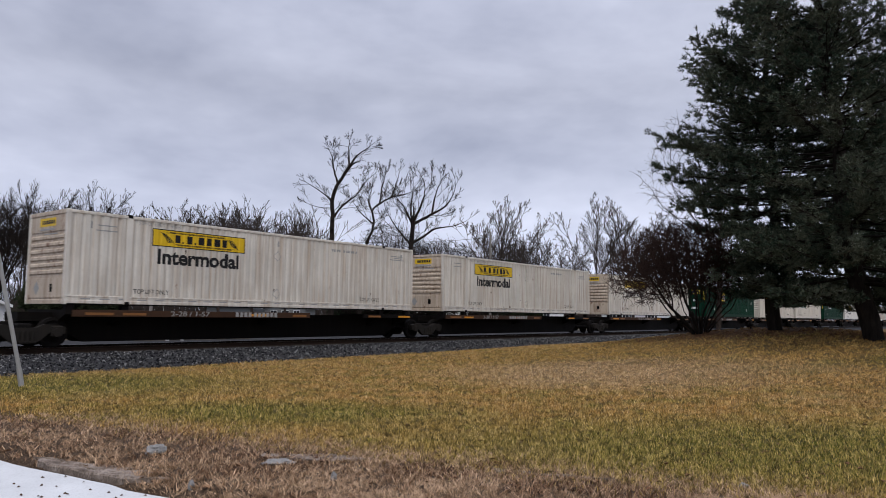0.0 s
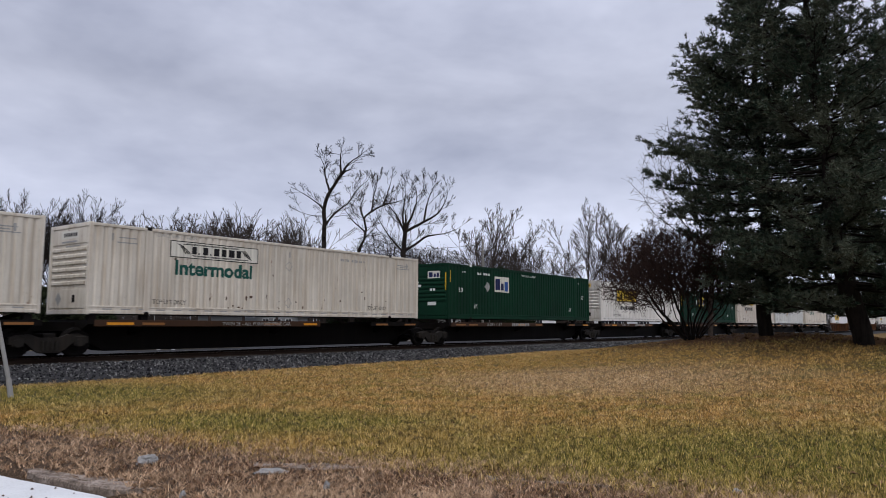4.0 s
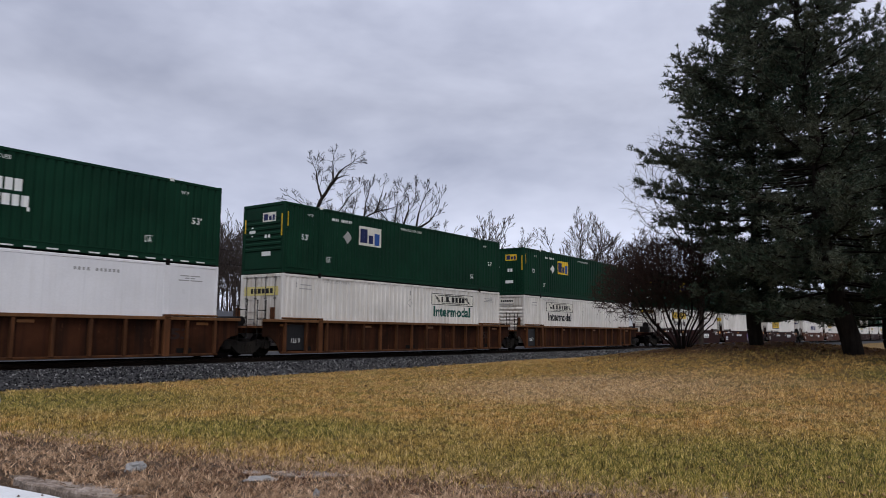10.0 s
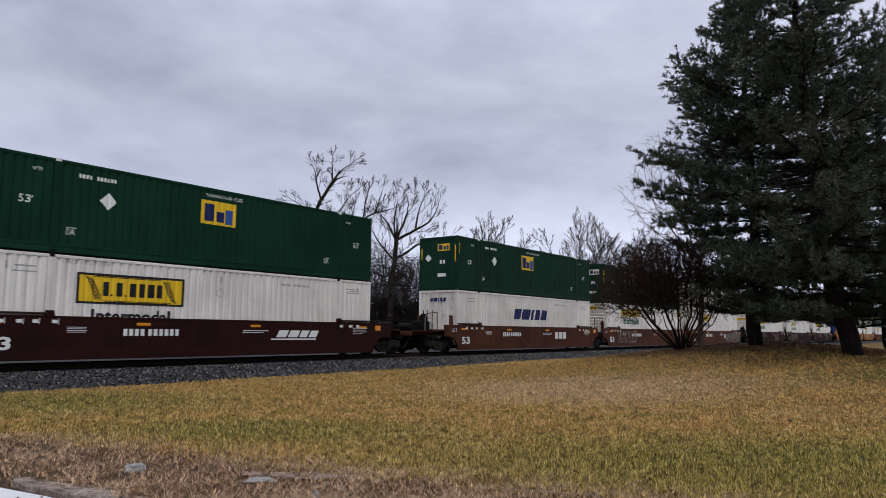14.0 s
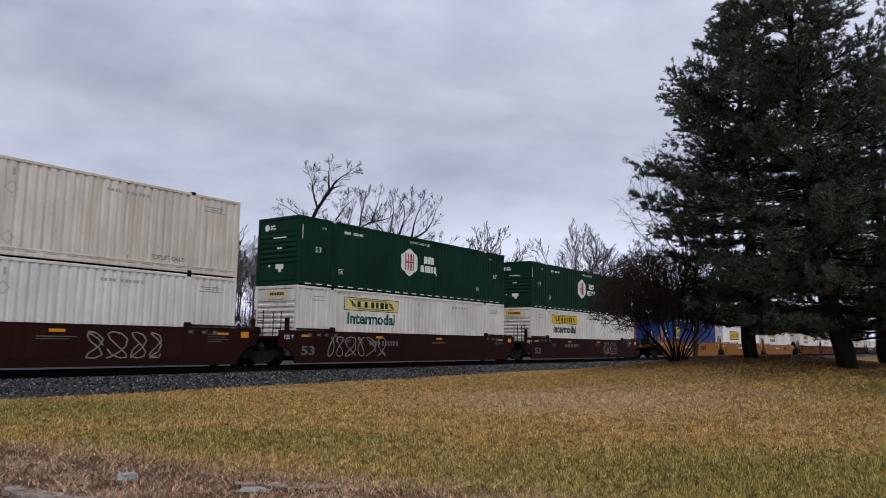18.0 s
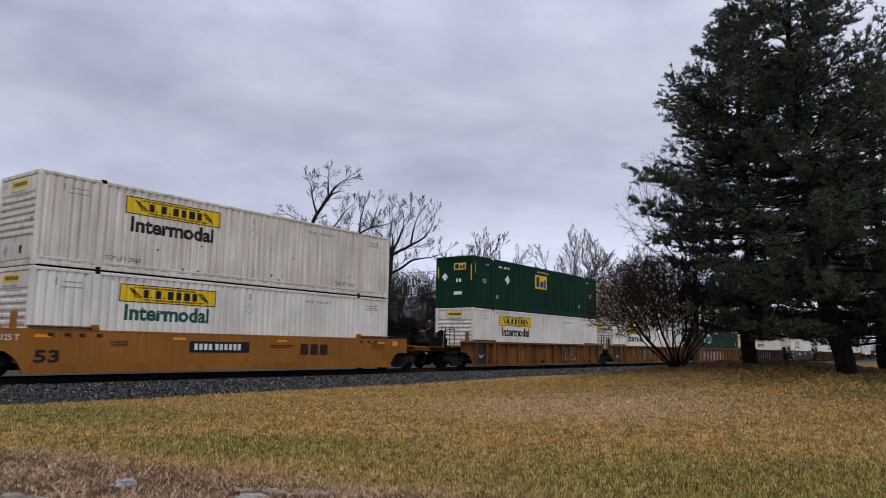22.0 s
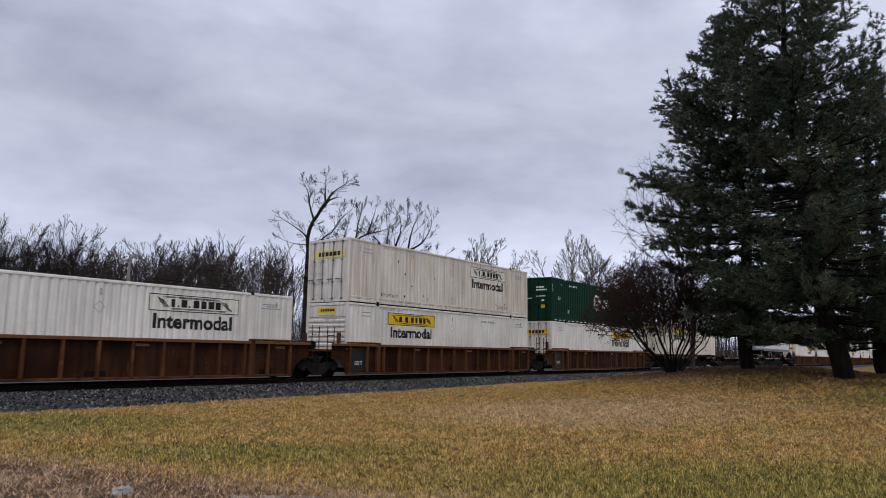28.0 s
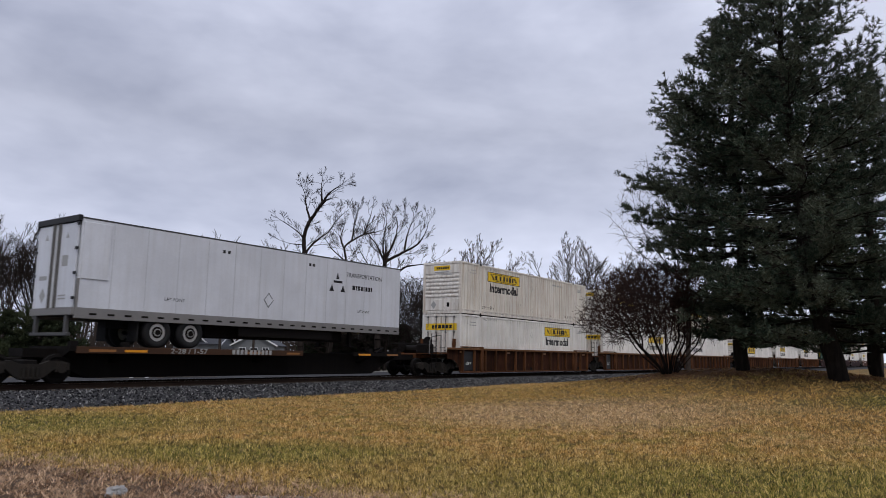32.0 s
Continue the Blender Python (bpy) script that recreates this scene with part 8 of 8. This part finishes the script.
gabled("house", 30.5, 116, -14, 11, 12, 3.2, 6.1, SIDING_W, ROOF_P, "large white house with pale metal roof", [(-3.4, 1.3, 1.1, 1.4), (-1.4, 1.3, 1.1, 1.4), (2.5, 1.3, 1.1, 1.4)], True)
gabled("shed", -40.5, 64, 60, 4.6, 6, 2.2, 3.0, SIDING_W, ROOF_P, "white flat-sided shed beside evergreens")


def utility_pole(x, y, h, lean, label, arm=True):
    c = thing("utility_pole", label, "utility pole", "poles beyond the line", m=pose(x, y, 0))
    part("shaft", rod(bmesh.new(), (0, 0, -0.3), (lean, 0, h), 0.14, 0.09, 10), POLEWOOD, c)
    if arm:
        part("crossarm", boxed(-0.8, 0.8, -0.06, 0.06, -0.06, 0.06, 0.01), POLEWOOD, c, m=pose(lean, -0.1, h - 0.3, 0, -22, 0))
        for s in (-0.8, -0.3, 0.3, 0.8):
            part("insulator", rod(bmesh.new(), (lean + s * 0.9, -0.1, h - 0.24 + s * 0.36), (lean + s * 0.9 - 0.05, -0.1, h - 0.10 + s * 0.36), 0.04, n=8), MARK_G, c)
    part("guy_wire", rod(bmesh.new(), (lean * 0.9, 0, h * 0.92), (lean + 0.9, 0, 0), 0.02, n=5), MARK_G, c)
    return c


utility_pole(-22.0, 55, 8.7, 0.35, "leaning grey timber utility pole with crossarm", True)
utility_pole(4.9, 75, 10.4, 0.0, "straight grey timber utility pole", False)
utility_pole(-2.2, 118, 5.6, -0.1, "short grey pole beside the white house", False)


def cable(a, b, sag, label):
    bm = bmesh.new()
    a, b = Vector(a), Vector(b)
    n = 14
    pts = [a.lerp(b, i / n) - Vector((0, 0, sag * 4 * (i / n) * (1 - i / n))) for i in range(n + 1)]
    rings = [[bm.verts.new(p + Vector((0, 0.018 * math.cos(k * 1.2566), 0.018 * math.sin(k * 1.2566)))) for k in range(5)] for p in pts]
    for u, v in zip(rings, rings[1:]):
        for k in range(5):
            bm.faces.new((u[k], u[(k + 1) % 5], v[(k + 1) % 5], v[k]))
    ob = part("overhead_wire", bm, GRIME, None)
    tagged(ob, label, "wire", "overhead wires")


cable((-21.7, 55, 8.3), (-70, 62, 8.0), 0.8, "thin dark overhead wire from the leaning pole")
cable((-21.7, 55, 8.3), (4.9, 75, 9.8), 0.9, "thin dark overhead wire between two poles")
cable((-21.7, 55, 7.2), (4.9, 75, 8.4), 0.9, "lower thin overhead wire between two poles")
cable((4.9, 75, 9.0), (16.5, 109, 4.2), 0.5, "thin service wire to the white shed")
cable((4.9, 75, 9.8), (60, 90, 9.5), 1.2, "thin dark overhead wire beyond the line")

# the lane and the fence behind the line
LANE = plain("pale_gravel_lane", (0.17, 0.165, 0.155), 0.9, var=0.25, scale=2)


def strip(name, o0, o1, s0, s1, z, mat, label, category):
    pts = [CENTRE + ALONG * s + AWAY * o for s, o in ((s0, o0), (s1, o0), (s1, o1), (s0, o1))]
    ob = new(name, quick_mesh(name, [(p.x, p.y, z) for p in pts], [(0, 1, 2, 3)], mat))
    tagged(ob, label, category, kind="structure")


strip("lane", 20.5, 23.0, 34, 330, 0.02, LANE, "pale gravel lane beyond the line", "road")
FENCEWOOD = plain("grey_fence_boards", (0.13, 0.115, 0.10), 0.9, var=0.3, scale=4)


def fence():
    c = thing("board_fence", "grey weathered board fence with white posts beyond the line", "fence")
    r = random.Random(2)
    bd = cached("board", lambda: boxed(-0.07, 0.07, -0.012, 0.012, 0.05, 1.3, 0.004), FENCEWOOD)
    a, b = on_line(22.0, 15.0).translation, on_line(29.6, 15.0).translation
    d = (b - a)
    ang = math.degrees(math.atan2(d.y, d.x))
    n = 52
    for i in range(n):
        p = a.lerp(b, i / n)
        part("board", bd, FENCEWOOD, c, m=pose(p.x, p.y, r.uniform(-0.03, 0.03), 0, r.uniform(-1, 1), ang))
    pt = cached("fence_post", lambda: boxed(-0.08, 0.08, -0.08, 0.08, -0.1, 1.5, 0.01), TRIM)
    gt = cached("fence_post_grey", lambda: boxed(-0.08, 0.08, -0.08, 0.08, -0.1, 1.4, 0.01), FENCEWOOD)
    for i in range(9):
        p = a.lerp(b, i / 8)
        part("fence_post", pt if i in (2, 3) else gt, None, c, m=pose(p.x, p.y - 0.12, 0.03, 0, 0, ang))
    for z in (0.35, 1.05):
        part("rail_board", rod(bmesh.new(), a + Vector((0, 0.05, z)), b + Vector((0, 0.05, z)), 0.04, n=4), FENCEWOOD, c)


fence()

motions()
